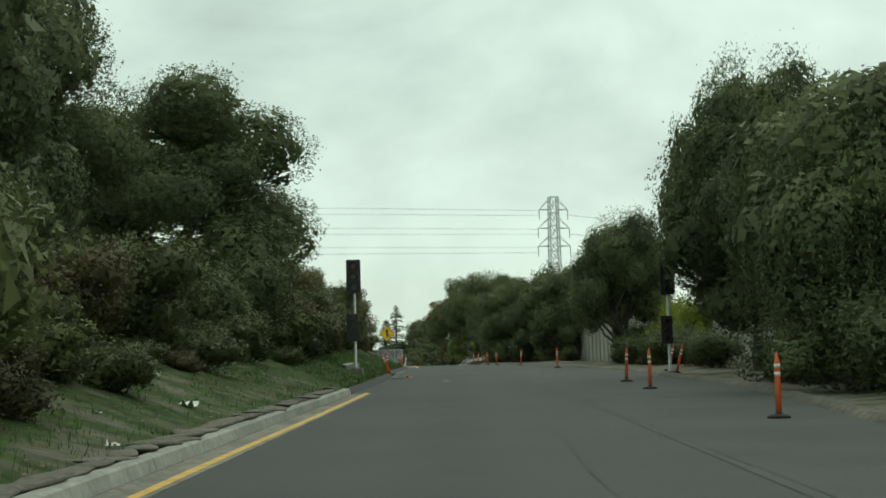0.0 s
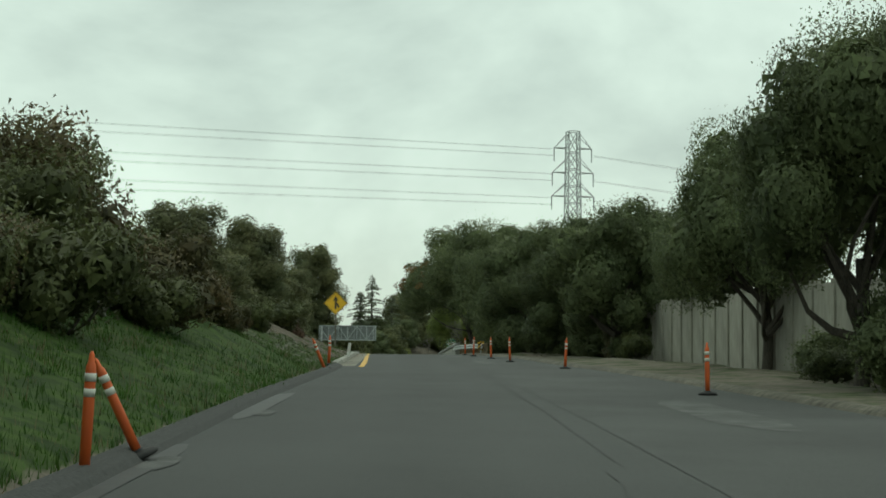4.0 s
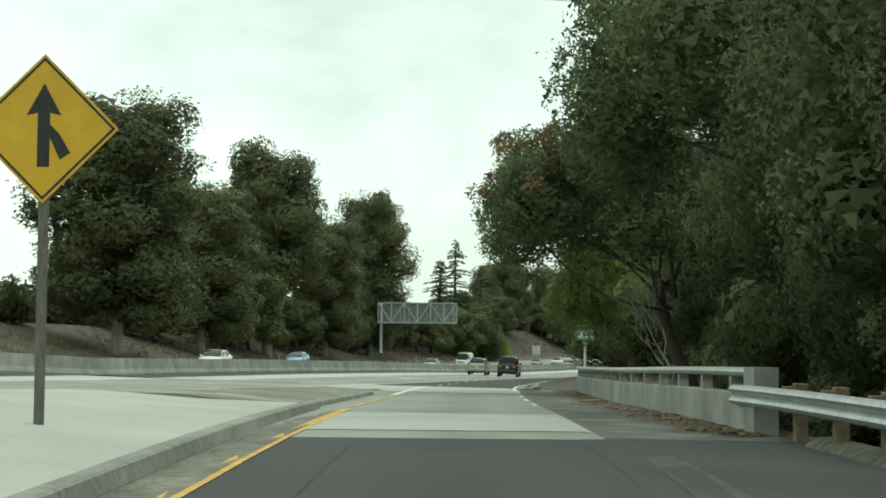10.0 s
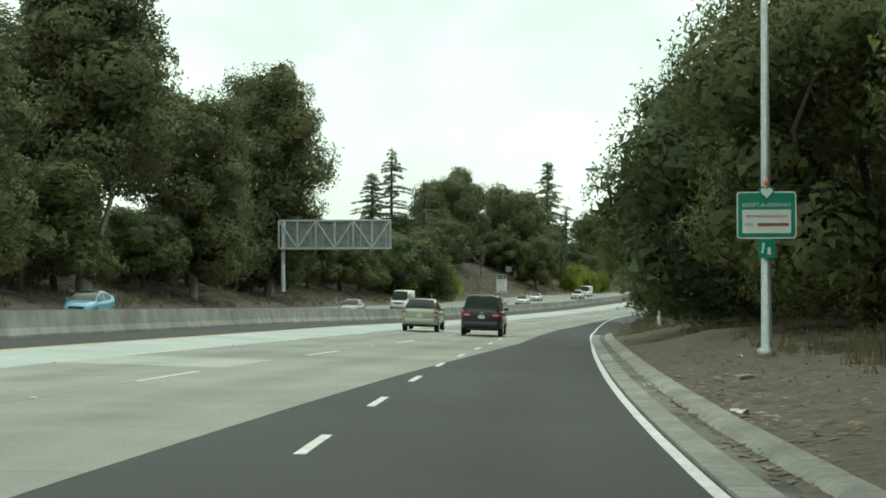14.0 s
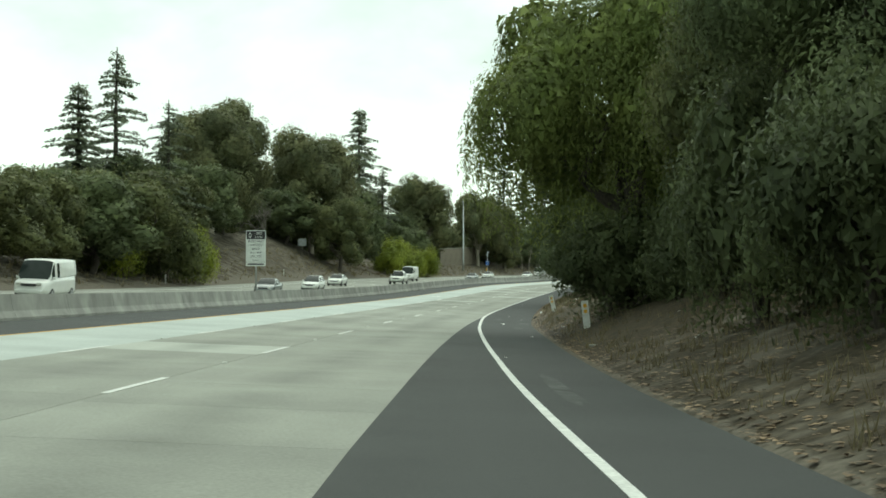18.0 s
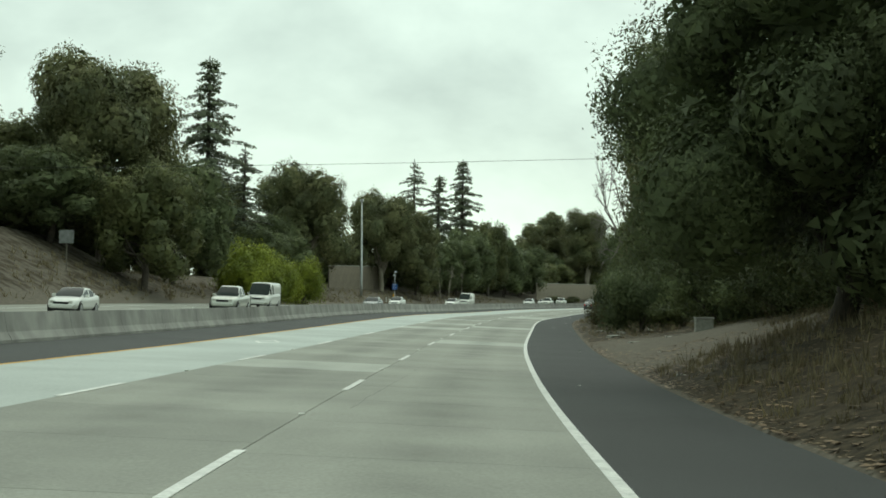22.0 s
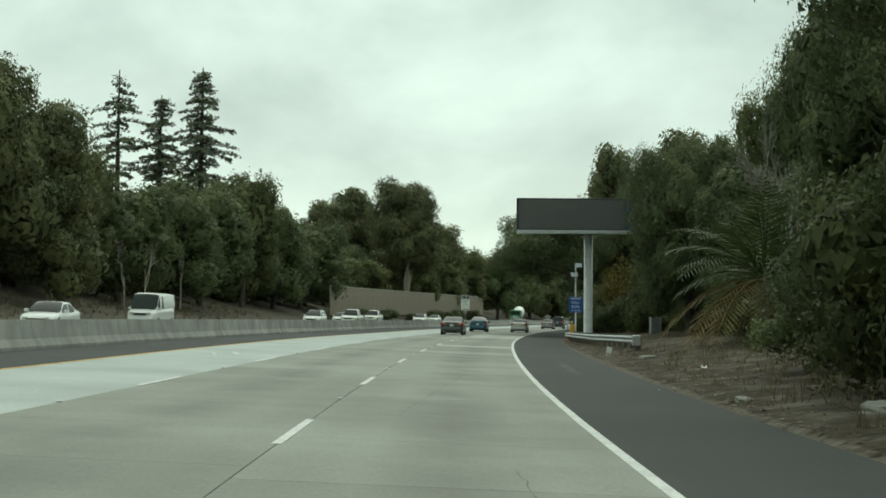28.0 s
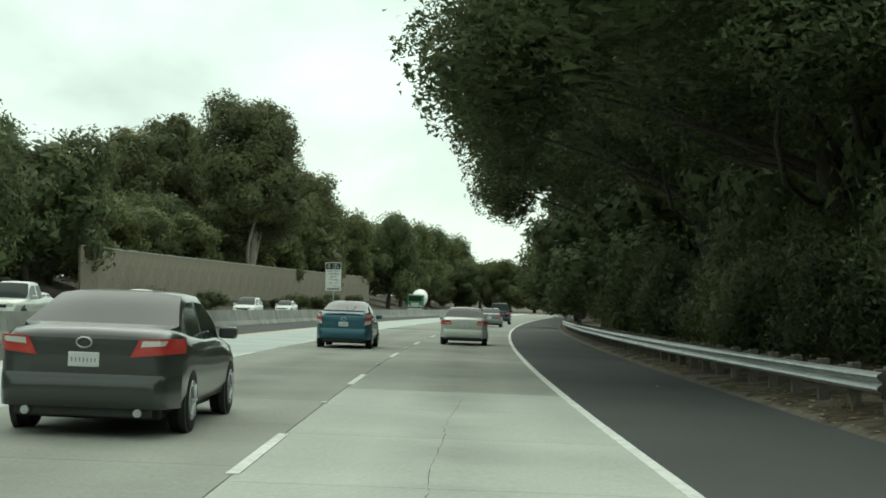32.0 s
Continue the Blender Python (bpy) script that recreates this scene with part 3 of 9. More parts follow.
# ---- ground ----
def build_ground():
    ss = [-1500, -700, -300, -140] + list(np.arange(-96, 480, 4.0)) + list(np.arange(480, 961, 8.0)) + [1050, 1250, 1700, 2600]
    rel = [-1400, -600, -250, -120, -90, -70, -62, -56, -52, -49, -46.5, -44, -41, -38.5, -36, -33.5, -25, -16, -10]
    vs, cov = [], []
    cols = None
    for s in ss:
        q = min(max(s, -96), 950)
        e, pv, kerb = float(EDGE(q)), float(PAVE(q)), float(KERB(q))
        ds = [e + r for r in rel]
        near = [kerb - 9, kerb - 7.2, kerb - 5.4, kerb - 4, kerb - 2.8, kerb - 1.8, kerb - 1, kerb - 0.35, kerb, -1.9, 0.0]
        lo = e - 0.02
        if q < 215:
            ds += [e] + [e + (near[0] - e) * k for k in (0.35, 0.7)] + near if e < near[0] - 1 else [e + (kerb - e) * k / 10 for k in range(11)] + [kerb + 0.01, -1.9, 0.0]
        else:
            ds += [-9.9 + e * 0.2 + k * 0.4 for k in range(12)] + [-1.9, 0.0] if e < -2 else [e - 9 + k * 0.5 for k in range(12)] + [-1.9, 0.0]
        ds = sorted(ds)
        ds += [pv * 0.5, pv, pv + 0.3, pv + 0.8, pv + 1.4, pv + 2.2, pv + 3.2, pv + 4.4, pv + 5.8, pv + 7.4, pv + 9, pv + 12, pv + 17, pv + 25, pv + 45, pv + 90, pv + 200, pv + 500, pv + 1400]
        for d in ds:
            h = ground_h(q, d, 0.07)
            p = place(s, d, h)
            rough = 0.0
            if (d > pv + 0.3 or d < e - 34 or (q < 147 and e < d < kerb - 0.4)):
                rough = 0.16 * noise.noise(Vector((p.x * 0.35, p.y * 0.35, 0))) + 0.3 * noise.noise(Vector((p.x * 0.09, p.y * 0.09, 3)))
                edge = min(abs(d - pv - 0.3), abs(d - e + 34), abs(d - kerb + 0.4) if q < 210 else 9)
                rough *= min(1.0, edge / 2.5)
            vs.append((p.x, p.y, p.z + rough))
            g = dr = mu = 0.0
            if d < kerb and q < 104:
                g, dr = (0.58, 0.34) if q < 48 and d > kerb - 9 else (0.9, 0.0) if d > kerb - 9 else (0.36, 0.3)
            elif d < kerb and q < 168 and d > e:
                g, mu = 0.32, 0.62
                if q < 121 and d > kerb - 5.0:
                    g, mu = 0.6, 0.2
            elif d < e - 33.5:
                dr = 0.5 if 330 < q < 640 else 0.42
            if d > pv:
                g = 0.42 if q < 160 else 0.0
                dr = 0.3 if q < 300 else 0.76 if 345 < q < 447 else 0.58
                if 216 < q < 300:
                    dr = 0.6 if d > pv + 4 else 0.12
                if 449 < q < 480 and d < pv + 5:
                    dr = 0.1
            cov.append((g, dr, mu, 1))
        if cols is None:
            cols = len(ds)
        assert len(ds) == cols, (s, len(ds), cols)
    fs = [(i * cols + j, i * cols + j + 1, (i + 1) * cols + j + 1, (i + 1) * cols + j) for i in range(len(ss) - 1) for j in range(cols - 1)]
    fs = [f[::-1] for f in fs]
    ob = mesh_ob("ground", vs, fs, M_GROUND, None, True)
    at = ob.data.attributes.new("cover", "FLOAT_COLOR", "POINT")
    at.data.foreach_set("color", np.asarray(cov, dtype=np.float32).ravel())
    return tagged(ob, "brown soil verge with grass, mulch and dry grass", "ground", kind="structure")


build_ground()

# ---- paving ----
ramp = tagged(strip("ramp_road", run(-140, 169, 4), lambda s: float(KERB(s)) - 0.02, lambda s: float(PAVE(s)) + 0.02, M_ASPHALT, thick=0.2), "dark asphalt on-ramp with a worn shoulder", "road", kind="structure")
bridge_deck = tagged(strip("bridge_deck", run(169, 216, 3.9), lambda s: max(KERB_L - 0.02, float(EDGE(s)) if s > 205 else KERB_L - 0.02), lambda s: 4.5, M_CONCRETE, thick=0.25), "grey concrete bridge deck of the ramp", "road", kind="structure")
merge = tagged(strip("merge_lane", run(216, 1010, 4), lambda s: float(DARK(s)) - 0.01 if s < 394 else float(RLINE(s)) - 0.04, lambda s: float(PAVE(s)) + 0.02, M_ASPHALT, thick=0.2, lift=0.004), "dark asphalt merging lane and shoulder", "road", kind="structure")
freeway = tagged(strip("freeway_bed", run(-140, 1010, 6), lambda s: float(EDGE(s)) + float(LANE3(s)), lambda s: float(DARK(s)) if 216 < s < 394 else float(RLINE(s)) - 0.03 if s >= 394 else float(EDGE(s)), M_CONC_STAINED, thick=0.1, lift=-0.045), "concrete freeway lanes with tarred joints", "road", kind="structure")
inner = tagged(strip("inner_shoulder", run(-140, 1010, 6), lambda s: float(EDGE(s)) - 14.35, lambda s: float(EDGE(s)) + float(LANE3(s)), M_ASPHALT, thick=0.1), "dark asphalt inner shoulder beside the barrier", "road", kind="structure")
opposite = tagged(strip("opposite_road", run(-140, 1010, 6), lambda s: float(EDGE(s)) - 33.5, lambda s: float(EDGE(s)) - 14.4, M_CONCRETE, thick=0.1), "grey concrete lanes of the opposite carriageway", "road", kind="structure")
strip("shoulder_edge", run(169, 214, 4), 1.95, lambda s: float(PAVE(s)) - 0.02, M_CONC_STAINED, bridge_deck, lift=0.008)
strip("shoulder_paving", run(-96, 169, 5), lambda s: float(np.interp(s, [-96, 0, 60, 110, 150, 169], [3.4, 3.2, 2.6, 2.0, 1.65, 1.6])), lambda s: float(PAVE(s)) - 0.03, M_ASPHALT_OLD, ramp, lift=0.006)
strip("concrete_patch", run(171, 178.5, 2.5), KERB_L + 0.9, 1.9, M_CONC_NEW, bridge_deck, lift=0.006)
strip("concrete_patch", run(203, 216, 4), -3.2, 1.9, M_CONC_NEW, bridge_deck, lift=0.005)

strip("concrete_patch", run(206, 216, 2.5), lambda s: float(EDGE(s)) - 0.12, -3.2, M_CONC_NEW, bridge_deck, lift=0.004)
strip("joint_fill", run(200, 236, 3), lambda s: float(EDGE(s)) - 0.7, lambda s: float(EDGE(s)) + 0.9 if s < 216 else float(DARK(s)) + 0.4, M_CONCRETE, freeway, lift=-0.014, thick=0.03)
lane_attribute(ramp, lambda s, d: (d + 2.2) / 4.2)
lane_attribute(bridge_deck, lambda s, d: (d + 2.1) / 4.0)
lane_attribute(merge, lambda s, d: (d + 2.2) / 3.66 if s < 394 else -0.5)

# concrete slabs of the freeway lanes, each a piece of its own where the camera passes
NEW_SLABS = ((467, 472.5), (499, 503), (553, 575), (642, 649), (680, 702))


def slab(s0, s1, a, b, material, name="slab"):
    vs = []
    g = 0.007
    for s, inward in ((s0 + g, 1), (s1 - g, -1)):
        l, r = a(s) + g, b(s) - g
        for d in (l, r):
            vs.append(place(s, d, road_h(s, d) + 0.005))
        for d in (l, r):
            vs.append(place(s, d, road_h(s, d) - 0.03))
    fs = [(0, 1, 5, 4), (2, 0, 4, 6), (1, 3, 7, 5), (0, 2, 3, 1), (4, 5, 7, 6)]
    ob = mesh_ob(name, vs, fs, material, freeway)
    ob.data.attributes.new("lane", "FLOAT", "POINT").data.foreach_set("value", np.array([0, 1] * 4, dtype=np.float32))
    return ob


def lane_slabs():
    rnd = random.Random(5)
    for lane in (0, 1, 2):
        lo = lambda s, k=lane: float(EDGE(s)) + float(LANES[k + 1](s))
        hi = (lambda s: float(DARK(s)) if 216 < s < 394 else float(RLINE(s)) - 0.03 if s >= 394 else float(EDGE(s))) if lane == 0 else (lambda s, k=lane: float(EDGE(s)) + float(LANES[k](s)))
        s = 222.0 + 1.1 * lane
        while s < 764:
            ln = 4.57
            m = M_CONC_HOV if lane == 2 else M_CONCRETE
            if lane == 0 and any(p <= s + 2 <= q for p, q in NEW_SLABS):
                m = M_CONC_NEW
            elif lane == 1 and rnd.random() < 0.03:
                m = M_CONC_NEW
            if lane == 0 and s < 290 and hi(s) - lo(s) < 1:
                s += ln
                continue
            if lane < 2:
                slab(s, s + ln, lo, hi, m)
            s += ln
        if lane == 2:
            strip("lane_paving", run(200, 1010, 5), lo, hi, M_CONC_HOV, freeway, lift=0.004)
        else:
            strip("lane_paving", run(-140, 222 + 1.1 * lane, 6), lo, hi, M_CONCRETE, freeway, lift=0.004)
            strip("lane_paving", run(764 + 1.1 * lane + 3, 1010, 6), lo, hi, M_CONCRETE, freeway, lift=0.004)
    strip("lane_paving", run(-140, 200, 6), lambda s: float(EDGE(s)) + float(LANE3(s)), lambda s: float(EDGE(s)) + float(LANE2(s)), M_CONC_HOV, freeway, lift=0.004)


lane_slabs()


# painted lines
def line(s0, s1, off, width, material, parent, name="edge_line", step=4.0, lift=0.011):
    f = off if callable(off) else (lambda s: off)
    return strip(name, run(s0, s1, step), lambda s: f(s) - width / 2, lambda s: f(s) + width / 2, material, parent, lift=lift, thick=0.006)


YEL = lambda s: float(np.interp(s, [-96, 0, 20, 45, 100, 112, 143, 150, 185, 205], [-3.2, -3.2, -3.1, -2.7, -2.3, -2.1, -2.35, -2.38, -2.42, -2.1]))
line(-96, 45, YEL, 0.13, M_YELLOW, ramp, "yellow_edge_line")
line(111, 169, YEL, 0.2, M_YELLOW, ramp, "yellow_edge_line")
line(169, 181, YEL, 0.2, M_YELLOW, bridge_deck, "yellow_edge_line")
for a in (183, 188, 193.5):
    line(a, a + 3.2, YEL, 0.13, M_YELLOW, bridge_deck, "yellow_edge_line", 1.6)
line(197, 216, lambda s: -2.15 - 0.004 * (216 - s), 0.24, M_WHITE, bridge_deck, "gore_line")
line(150, 217, lambda s: float(EDGE(s)) + 0.05, 0.12, M_WHITE, freeway, "gore_line", lift=0.02)
for a in (186, 192, 197.2, 203):
    line(a, a + 2.4, lambda s: 1.85, 0.1, M_WHITE, bridge_deck, "edge_line", 1.2)
line(208, 1000, RLINE, 0.13, M_WHITE, merge)
for a in (219.0, 226.1, 233.1, 240.1, 247.2, 254.2, 261.2, 268.2, 275.2, 282.2, 289.5):
    line(a, a + 2.2, lambda s: -2.11 - 0.017 * (s - 234) if s < 257 else -2.5, 0.12, M_WHITE, merge, "merge_dash", 1.1)
DASH_S = np.interp(np.arange(0, 25), [0, 1, 2, 9, 14, 18, 23, 24], [342.6, 357.6, 373.0, 481.2, 557.5, 615.5, 688.6, 703.0])
DASH_S = [342.6 - 14.0 * k for k in range(26, 0, -1)] + list(DASH_S) + [703.0 + 14.6 * k for k in range(1, 18)]
for lane in (1, 2):
    for s in DASH_S:
        s += 10.6 if lane == 2 else 0.0
        line(s, s + 3.9, lambda q, k=lane: float(EDGE(q)) + float(LANES[k](q)), 0.11, M_WHITE, freeway, "lane_dash", 1.95, 0.014)
        if 200 < s < 800:
            s += 9.2
            d = float(EDGE(s)) + float(LANES[lane](s))
            r = part("road_stud", boxbm(-0.05, 0.05, -0.05, 0.05, 0, 0.02, 0.012), M_WHITEP, freeway)
            r.matrix_basis = Matrix.Translation(place(s, d, road_h(s, d) + 0.006))
line(200, 1000, lambda s: float(EDGE(s)) + float(LANE3(s)) + 0.06, 0.11, M_YELLOW, freeway, "yellow_edge_line", 6.0, 0.012)
for lane in (1, 2):
    s = 205.0 + 5 * lane
    while s < 960:
        line(s, s + 3.66, lambda q, k=lane: float(EDGE(q)) - 19.3 - 3.66 * k, 0.11, M_WHITE, opposite, "lane_dash", 3.66)
        s += 14.63
line(190, 1000, lambda s: float(EDGE(s)) - 30.4, 0.12, M_WHITE, opposite, "edge_line", 6)


for s in (461.0, 617.5):
    c = float(EDGE(s)) + (float(LANE2(s)) + float(LANE3(s))) / 2
    for u, v in ((1, 1), (1, -1), (-1, 1), (-1, -1)):
        vs = [place(s + u * a, c + v * b, road_h(s + u * a, c + v * b) + 0.012) for a, b in ((1.85, 0.0), (0.0, 0.46), (0.0, 0.32), (1.4, 0.0))]
        mesh_ob("diamond_stroke", vs, [(0, 1, 2, 3) if u * v > 0 else (3, 2, 1, 0)], M_WHITE, freeway)


# ---- kerbs, dikes and gutters ----
def extrude_along(name, stations, off, profile, material, parent=None, surf=None, label="", sag=None):
    """A profile of (offset, height) carried along the road."""
    vs, fs = [], []
    n = len(profile)
    for s in stations:
        o = off(s) if callable(off) else off
        base = surf(s, o) if surf else 0.0
        for dx, h in profile:
            vs.append(place(s, o + dx, base + h))
    for i in range(len(stations) - 1):
        for k in range(n):
            a, b = i * n + k, i * n + (k + 1) % n
            fs.append((a, b, b + n, a + n))
    e = (len(stations) - 1) * n
    fs += [tuple(range(n - 1, -1, -1)), tuple(e + k for k in range(n))]
    return mesh_ob(name, vs, fs, material, parent, False, label)


KERB_PROFILE = [(0.12, -0.05), (0.1, 0.0), (0.05, 0.15), (0.0, 0.17), (-0.16, 0.17), (-0.18, -0.05)]
PAN_PROFILE = [(0.72, -0.05), (0.72, 0.012), (0.12, 0.001), (0.12, -0.05)]
kerb_left = thing("kerb_left", "weathered concrete kerb and gutter along the ramp", "kerb", kind="structure")
for a, b in ((-96, 44.5), (112, 181)):
    s = a
    while s < b - 1:
        q = min(b, s + 6.0)
        extrude_along("kerb_stone", run(s + 0.01, q - 0.01, 2), lambda v: float(KERB(v)) + 0.15, KERB_PROFILE, M_KERB, kerb_left)
        extrude_along("gutter_pan", run(s + 0.012, q - 0.012, 2), lambda v: float(KERB(v)) + 0.15, PAN_PROFILE, M_GUTTER, kerb_left)
        s = q
nose = thing("kerb_nose", "grey concrete kerb end of the gore island", "kerb", kind="structure")
extrude_along("kerb_stone", run(181, 196.8, 3), lambda s: KERB_L - 0.05 + 0.022 * (s - 181), [(0.12, -0.05), (0.06, 0.12), (0.0, 0.14), (-0.2, 0.14), (-0.24, -0.05)], M_KERB, nose)
kerb_right = thing("kerb_right", "stained concrete kerb and wide gutter beside the merging lane", "kerb", kind="structure")
s = 213.0
while s < 299:
    q = min(299.0, s + 6.0)
    extrude_along("kerb_stone", run(s + 0.008, q - 0.008, 2), lambda v: float(np.interp(v, [213, 250, 285, 299], [2.55, 2.3, 2.1, 2.25])), [(-0.15, -0.05), (-0.14, 0.0), (-0.02, 0.085), (0.04, 0.1), (0.24, 0.11), (0.26, -0.1)], M_KERB, kerb_right)
    off = lambda v: float(np.interp(v, [213, 250, 285, 299], [2.55, 2.3, 2.1, 2.25]))
    extrude_along("gutter_pan", run(s + 0.01, q - 0.01, 2), off, [(-0.75, -0.05), (-0.75, 0.008), (-0.4, 0.012), (-0.4, -0.05)], M_KERB, kerb_right)
    extrude_along("gutter_channel", run(s + 0.01, q - 0.01, 2), off, [(-0.398, -0.05), (-0.398, 0.008), (-0.152, 0.004), (-0.152, -0.05)], M_CONC_STAINED, kerb_right, label="dark stained flow line")
    s = q
DIKE = [(-0.3, -0.03), (-0.2, 0.06), (-0.08, 0.12), (0.08, 0.13), (0.2, 0.07), (0.34, -0.05)]
for nm, a, b, off in (("asphalt_dike", 44.7, 111.8, lambda s: float(KERB(s)) + 0.05 + 0.12 * math.sin(s * 0.13)), ("asphalt_dike", -96, 168, lambda s: float(PAVE(s)) + 0.05 + 0.06 * math.sin(s * 0.2))):
    if a > 0:
        tagged(extrude_along(nm, run(a, b, 2), off, DIKE, M_DIKE), "low black asphalt dike along the ramp's edge", "kerb", kind="structure")
    else:
        tagged(extrude_along(nm, run(a, b, 2), off, DIKE, M_DIKE_DIRT), "low dirty grey-brown dike along the shoulder's edge", "kerb", kind="structure")
island = tagged(strip("gore_island", run(159, 181, 2.2), lambda s: max(float(EDGE(s)) + 1.0, KERB_L - 11), KERB_L - 0.02, M_CONC_NEW, surf=lambda s, d: max(0.0, min(0.34, ground_h(s, d))) if s > 166 else ground_h(s, d), lift=0.12, thick=0.3), "pale concrete paving of the gore island", "pavement", kind="structure")
strip("gore_paving", run(181, 216, 3.5), lambda s: float(EDGE(s)), lambda s: KERB_L - 0.02, M_CONC_DIRTY, bridge_deck, surf=lambda s, d: 0.0 + (float(RAISE(s)) - float(SUPER(s)) * d) * min(1.0, max(0.0, (KERB_L - d) / 3.0)), lift=0.01, thick=0.2)

# ---- median barrier, in cast segments ----
median = thing("median_barrier", "grey stained concrete median barrier between the carriageways", "barrier", kind="structure")
NJ = [(-0.32, -0.05), (-0.32, 0.08), (-0.19, 0.3), (-0.09, 0.85), (0.09, 0.85), (0.19, 0.3), (0.32, 0.08), (0.32, -0.05)]
s = -100.0
while s < 1000:
    q = s + (6.1 if 200 < s < 800 else 30.0)
    extrude_along("barrier_segment", run(s + 0.012, q - 0.012, 3.05 if q - s < 10 else 10), lambda v: float(EDGE(v)) - 14.35, NJ, M_BARRIER, median, surf=road_h)
    s = q


# ---- plants ----
def sphere_points(n, rng):
    p = rng.normal(size=(n, 3))
    return p / np.linalg.norm(p, axis=1)[:, None]


@functools.lru_cache(None)
def ball(fine):
    """Corners and middles of the faces of a unit ball, and the length of their edges."""
    bm = bmesh.new()
    bmesh.ops.create_icosphere(bm, subdivisions=fine, radius=1.0)
    corner = np.array([[v.co[:] for v in f.verts] for f in bm.faces])
    bm.free()
    mid = corner.mean(1)
    mid /= np.linalg.norm(mid, axis=1)[:, None]
    return corner, mid, float(np.linalg.norm(corner[0, 0] - corner[0, 1]))


def core_mesh(lobes, k, rng, grain=0.14, keep=1.0):
    """The shaded inner leaves of the crown, a loose uneven shell inside each lobe."""
    vs, ns = [], []
    for n, (c, r) in enumerate(lobes):
        corner, mid, edge = ball(min(6, max(2, 1 + round(math.log2(1.05 * k * float(np.mean(r)) / grain)))))
        wave = 1.0 + 0.13 * np.sin(mid @ rng.normal(size=3) * 3.2 + n) + 0.12 * np.sin(mid @ rng.normal(size=3) * 6.5 + n) + 0.07 * np.sin(mid @ rng.normal(size=3) * 13)
        rad = k * wave * rng.uniform(0.84, 1.1, size=len(mid))
        spin = rng.normal(size=(len(mid), 1, 3)) * edge * 0.28
        pts = corner + (corner - mid[:, None]) * 0.3 + rng.normal(size=corner.shape) * edge * 0.34 + spin
        vs.append((np.asarray(c) + pts * rad[:, None, None] * np.asarray(r)).reshape(-1, 3))
        out = mid + rng.normal(size=mid.shape) * 0.22
        ns.append(np.repeat(out / np.linalg.norm(out, axis=1)[:, None], 3, axis=0))
    vs, ns = np.concatenate(vs), np.concatenate(ns)
    if keep < 1.0:
        on = np.repeat(rng.random(len(vs) // 3) < keep, 3)
        vs, ns = vs[on], ns[on]
    return vs, np.arange(len(vs)).reshape(-1, 3), ns


def tube(vs, fs, pts, radii, n=6):
    off = len(vs)
    pts = [Vector(p) for p in pts]
    for i, p in enumerate(pts):
        t = (pts[min(i + 1, len(pts) - 1)] - pts[max(i - 1, 0)]).normalized()
        u = t.orthogonal().normalized()
        w = t.cross(u)
        for k in range(n):
            a = 2 * math.pi * k / n
            vs.append(tuple(p + (u * math.cos(a) + w * math.sin(a)) * radii[i]))
    for i in range(len(pts) - 1):
        for k in range(n):
            fs.append((off + i * n + k, off + i * n + (k + 1) % n, off + (i + 1) * n + (k + 1) % n, off + (i + 1) * n + k))
    fs.append(tuple(off + (len(pts) - 1) * n + k for k in range(n)))


def limb(vs, fs, a, b, r0, r1, rng, bend=0.12, n=6, steps=5):
    a, b = Vector(a), Vector(b)
    side = Vector(rng.normal(size=3)) * (b - a).length * bend
    pts = [a.lerp(b, k / steps) + side * math.sin(math.pi * k / steps) for k in range(steps + 1)]
    tube(vs, fs, pts, [r0 + (r1 - r0) * k / steps for k in range(steps + 1)], n)
    return pts


def facing_blades(p, size, out, rng, aspect=0.55, loose=0.8, droop=0.0):
    """Pointed leaf blades turned loosely outwards, with the normals of the tufts that they make up."""
    n = len(p)
    gn = out + rng.normal(size=(n, 3)) * loose
    gn /= np.linalg.norm(gn, axis=1)[:, None] + 1e-9
    gn *= np.where((gn * out).sum(1) < 0, -1.0, 1.0)[:, None]
    a = rng.normal(size=(n, 3))
    a[:, 2] -= droop
    a -= gn * (a * gn).sum(1)[:, None]
    a /= np.linalg.norm(a, axis=1)[:, None] + 1e-9
    b = np.cross(gn, a)
    L = size[:, None]
    tip, tail = p + a * L * 0.5, p - a * L * 0.5
    v = np.stack([tail - b * L * aspect * 0.5, tip, tail + b * L * aspect * 0.5], 1).reshape(-1, 3)[:, :]
    nv = out * 1.0 + gn * 0.42
    nv /= np.linalg.norm(nv, axis=1)[:, None] + 1e-9
    f = np.arange(3 * n).reshape(-1, 3)
    face = np.cross(v[1::3] - v[0::3], v[2::3] - v[0::3])
    flip = (face * gn).sum(1) < 0
    f[flip] = f[flip][:, ::-1]
    return v, f, np.repeat(nv, 3, axis=0)


